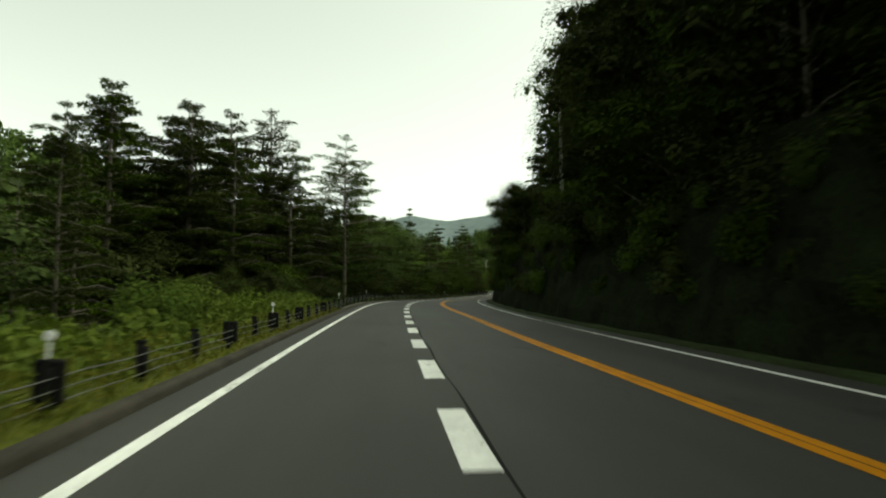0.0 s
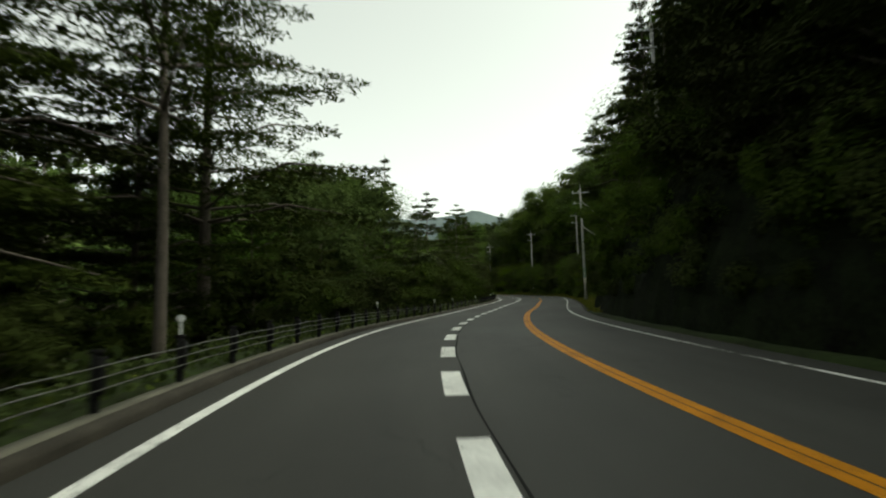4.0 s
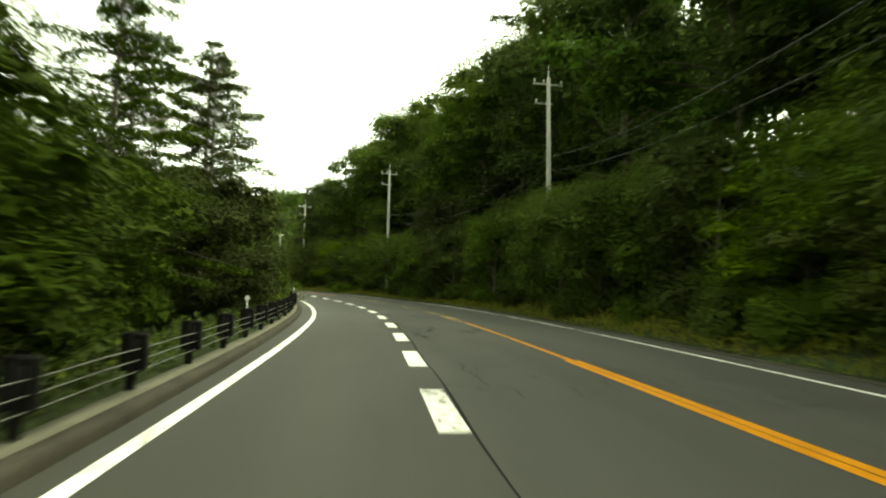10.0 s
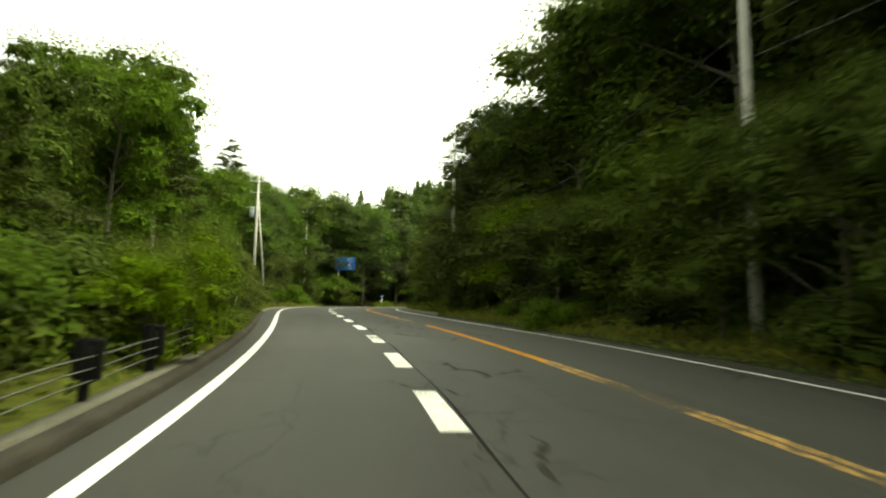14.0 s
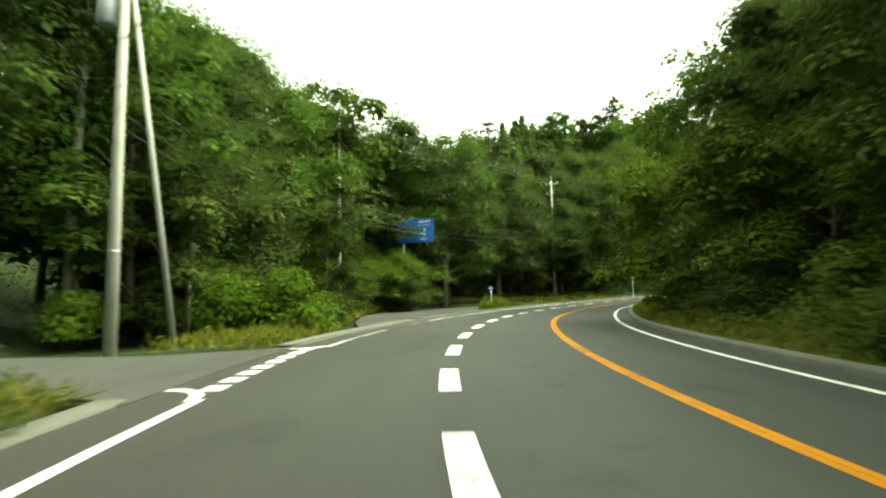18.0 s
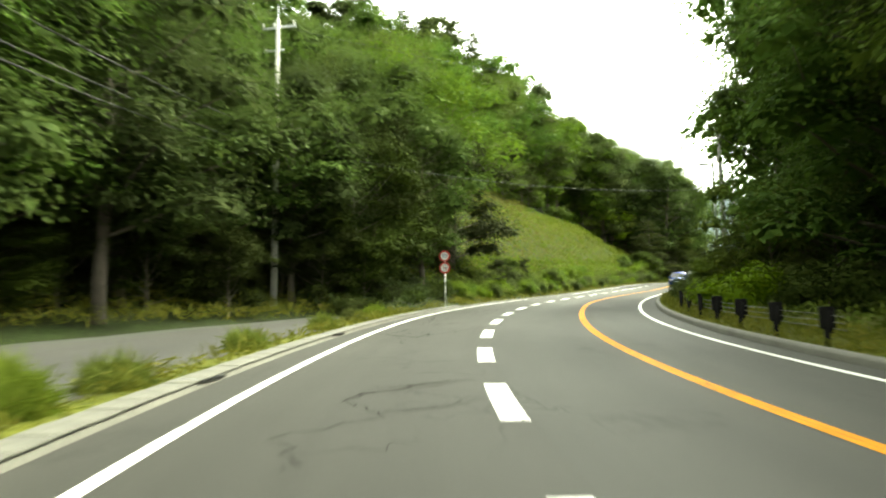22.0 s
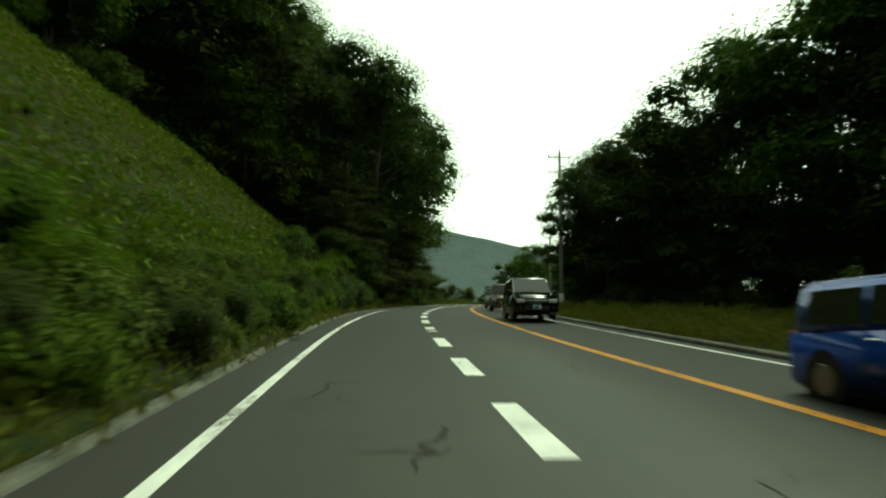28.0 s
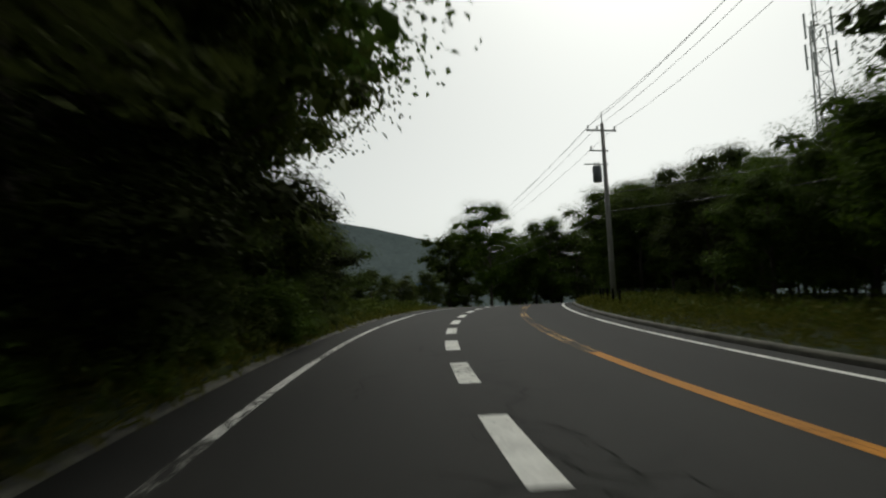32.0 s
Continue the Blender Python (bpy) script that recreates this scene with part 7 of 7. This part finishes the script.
def pane(corners, mat, name="window", lift=0.012):
    """A thin pane over four corners, lifted off the body."""
    c = np.array(corners, float)
    n = np.cross(c[1] - c[0], c[3] - c[0])
    n /= np.linalg.norm(n)
    o = c + n * lift
    b = Builder().add(np.concatenate([o, c - n * 0.02]), [(0, 1, 2, 3), (0, 4, 5, 1), (1, 5, 6, 2), (2, 6, 7, 3), (3, 7, 4, 0)])
    return b.mesh(name, mat)


def car(name, label, m, paint, L, W, H, hood, hood_z, belt, rake, plate=M_SIGN_WHITE, wheel=0.3, grille=M_TRIM, tail=0.12, roof=None):
    """A car that faces +y: body, cabin, windows, wheels, lights, grille, bumper, plate and mirrors."""
    ob = thing(name, label, "car", group="vehicles", m=m)
    f, r, h = L / 2, -L / 2, W / 2
    low = 0.2
    nose = hood_z - 0.1
    body = [(r, low + 0.1), (r + 0.1, low), (f - 0.12, low), (f, low + 0.12), (f, nose - 0.12), (f - 0.12, nose), (f - hood, hood_z + 0.06), (r + 0.05, belt), (r, belt - 0.2)]
    part("body", bm_mesh("body", prism(body, h, bevel=0.07), paint), ob)
    yb, yt, yr, yrt = f - hood + 0.05, f - hood - rake, r + 0.06, r + tail + 0.06
    ht, hb = h * 0.83, h * 0.965
    cabin = [(yr, belt - 0.1), (yb, belt - 0.1), (yt, H - 0.02), (yt - 0.5, H), (yrt + 0.3, H), (yrt, H - 0.04)]
    part("cabin", bm_mesh("cabin", prism(cabin, hb, ht, 0.06, belt + 0.05), roof or paint), ob)
    at = lambda u: (yb + (yt - yb) * u, belt - 0.1 + (H - 0.02 - belt + 0.1) * u, hb + (ht - hb) * min(1, u * 1.0))
    (y0, z0, w0), (y1, z1, w1) = at(0.2), at(0.93)
    glass = part("windscreen", pane([(w0 * 0.94, y0, z0), (-w0 * 0.94, y0, z0), (-w1 * 0.92, y1, z1), (w1 * 0.92, y1, z1)], M_GLASS, "windscreen"), ob, "dark reflecting windscreen")
    part("wiper", Builder().tube([(0.5 * w0, y0 + 0.03, z0 + 0.02), (-0.15 * w0, y0 + 0.02, z0 + 0.06)], 0.012, 5).mesh("wiper", M_TRIM), glass)
    zb, zt = belt + 0.04, H - 0.13
    wx = lambda z: hb + (ht - hb) * np.clip((z - belt + 0.1) / (H - belt + 0.08), 0, 1)
    yw = lambda z: yb + (yt - yb) * (z - belt + 0.1) / (H - belt + 0.08)
    mid = (yw(zb) + yr) / 2 + 0.1
    for sgn in (-1, 1):
        spans = [((yw(zb) - 0.16, yw(zt) - 0.12), (mid + 0.05, mid + 0.05)), ((mid - 0.05, mid - 0.05), (yr + 0.25, yrt + 0.22))]
        for (a0, a1), (b0, b1) in spans:
            q = [(sgn * wx(zb), a0, zb), (sgn * wx(zb), b0, zb), (sgn * wx(zt), b1, zt), (sgn * wx(zt), a1, zt)]
            part("window", pane(q if sgn < 0 else q[::-1], M_GLASS), ob, "dark side window")
        part("door_line", Builder().box((0.012, 0.014, belt - 0.42), (sgn * (h + 0.001), mid, (belt + 0.42) / 2)).mesh("door_line", M_TRIM), ob)
        part("door_handle", Builder().box((0.03, 0.2, 0.035), (sgn * (h + 0.012), mid + 0.22, belt - 0.14), bevel=0.01).mesh("door_handle", M_CHROME), ob)
        mir = part("mirror", Builder().box((0.17, 0.1, 0.15), (sgn * (h + 0.075), yb - 0.12, belt + 0.08), bevel=0.03).mesh("mirror", roof or paint), ob)
        part("mirror_arm", Builder().box((0.12, 0.05, 0.05), (sgn * (h + 0.0), yb - 0.12, belt + 0.03)).mesh("mirror_arm", M_TRIM), mir)
        part("headlight", Builder().box((W * 0.2, 0.1, 0.17), (sgn * h * 0.74, f - 0.035, nose - 0.19), bevel=0.035).mesh("headlight", M_LENS), ob, "clear headlight")
        part("fog_lamp", Builder().box((0.16, 0.06, 0.1), (sgn * h * 0.78, f - 0.01, low + 0.26), bevel=0.03).mesh("fog_lamp", M_TRIM), ob)
        part("tail_light", Builder().box((0.14, 0.06, 0.34), (sgn * h * 0.84, r + 0.0, belt - 0.2), bevel=0.02).mesh("tail_light", M_RED), ob)
        for y in (f - 0.24 * L + 0.12, r + 0.2 * L):
            tyre = part("wheel", Builder().tube([(-0.09, 0, 0), (-0.07, 0, 0), (0.07, 0, 0), (0.09, 0, 0)], [wheel * 0.86, wheel, wheel, wheel * 0.86], 24).mesh("tyre", M_TYRE, True), ob, m=pose(sgn * (h - 0.085), y, wheel))
            part("rim", Builder().tube([(sgn * 0.085, 0, 0), (sgn * 0.096, 0, 0)], [wheel * 0.64, wheel * 0.6], 10).mesh("rim", M_RIM), tyre)
            part("arch", Builder().tube([(sgn * (h - 0.03), y, wheel), (sgn * (h + 0.006), y, wheel)], wheel * 1.16, 24).mesh("arch", M_TRIM), ob)
    part("grille", Builder().box((W * 0.56, 0.06, 0.13), (0, f - 0.012, nose - 0.2), bevel=0.02).mesh("grille", M_TRIM), ob, "dark grille")
    for k in range(2):
        part("grille_bar", Builder().box((W * 0.55, 0.03, 0.022), (0, f + 0.02, nose - 0.17 - k * 0.06), bevel=0.006).mesh("grille_bar", grille), ob)
    part("intake", Builder().box((W * 0.6, 0.05, 0.2), (0, f - 0.005, low + 0.24), bevel=0.03).mesh("intake", M_TRIM), ob)
    pl = part("number_plate", Builder().box((0.33, 0.015, 0.165), (0, f + 0.03, low + 0.27), bevel=0.004).mesh("number_plate", plate), ob)
    for dx, dz, w, hh in ((0, 0.045, 0.16, 0.03), (0.02, -0.025, 0.2, 0.06)):
        part("bar", Builder().box((w, 0.004, hh), (dx, f + 0.039, low + 0.27 + dz)).mesh("bar", M_INK), pl)
    return ob


def on_road(s, lat):
    return place(s, lat, 0.005, 180)


car("small_car", "blue small hatchback with a black roof line on the road", on_road(340.8, 6.35), car_paint("paint_blue", (0.012, 0.05, 0.3)), 3.7, 1.66, 1.6, 0.95, 0.98, 0.98, 0.62, wheel=0.33, grille=M_CHROME)
car("minivan", "glossy black minivan with a chrome grille on the road", on_road(362.5, 5.75), car_paint("paint_black", (0.004, 0.004, 0.0045), 0.0), 4.5, 1.76, 1.82, 0.95, 1.0, 1.05, 0.85, wheel=0.34, grille=M_CHROME)
car("kei_wagon", "bronze boxy kei car with a yellow plate", on_road(376.4, 5.75), car_paint("paint_bronze", (0.3, 0.255, 0.22), 0.15), 3.39, 1.475, 1.7, 0.75, 0.95, 0.98, 0.4, plate=M_PLATE_Y, wheel=0.28)
car("kei_van", "silver kei van with a yellow plate", on_road(386.4, 5.5), car_paint("paint_silver", (0.58, 0.59, 0.6), 0.15), 3.3, 1.475, 1.56, 0.45, 0.9, 0.95, 0.38, plate=M_PLATE_Y, wheel=0.28, grille=M_CHROME)
_van = pose(-1.6, 307.2, float(along(333, 16.5, 0.03)[2]), 0, 0, 125)
car("parked_van", "white van parked on the asphalt car park", _van, car_paint("paint_white", (0.78, 0.78, 0.76), 0.0), 3.39, 1.475, 1.88, 0.42, 1.02, 1.08, 0.4, wheel=0.28)

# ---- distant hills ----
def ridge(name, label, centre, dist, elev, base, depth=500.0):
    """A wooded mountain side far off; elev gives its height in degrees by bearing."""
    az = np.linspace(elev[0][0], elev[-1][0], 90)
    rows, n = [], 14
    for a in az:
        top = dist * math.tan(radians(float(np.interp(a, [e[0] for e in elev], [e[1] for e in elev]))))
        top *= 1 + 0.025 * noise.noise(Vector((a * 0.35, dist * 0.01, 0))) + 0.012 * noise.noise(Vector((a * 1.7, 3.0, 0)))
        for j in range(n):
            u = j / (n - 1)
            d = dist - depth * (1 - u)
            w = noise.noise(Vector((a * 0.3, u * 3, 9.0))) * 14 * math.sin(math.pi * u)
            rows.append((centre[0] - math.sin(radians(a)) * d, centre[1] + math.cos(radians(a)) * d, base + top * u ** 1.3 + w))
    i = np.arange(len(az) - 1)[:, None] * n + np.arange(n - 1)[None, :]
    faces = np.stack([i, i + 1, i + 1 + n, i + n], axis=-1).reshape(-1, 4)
    return thing(name, label, "mountain", kind="structure", data=mesh_of(name, np.array(rows), faces, M_FAR_HAZED, smooth=True))


ridge("backdrop_mountain", "long wooded mountain side with haze put into its colour", (20, 355), 1500.0, [(-20, 9), (-35, 10.6), (-44, 9.3), (-49, 8.3), (-58, 6.0), (-66, 4.0), (-76, 2.6), (-100, 2.0)][::-1], 23.0)
ridge("backdrop_hills", "low wooded hills at the valley's end with haze put into their colour", (0, 0), 900.0, [(-2, 7.5), (4, 9.2), (8, 10.2), (12, 9.6), (16, 9.9), (21, 9.0), (30, 8.0)], 0.0, 350.0)

stone_wall(92, 131)
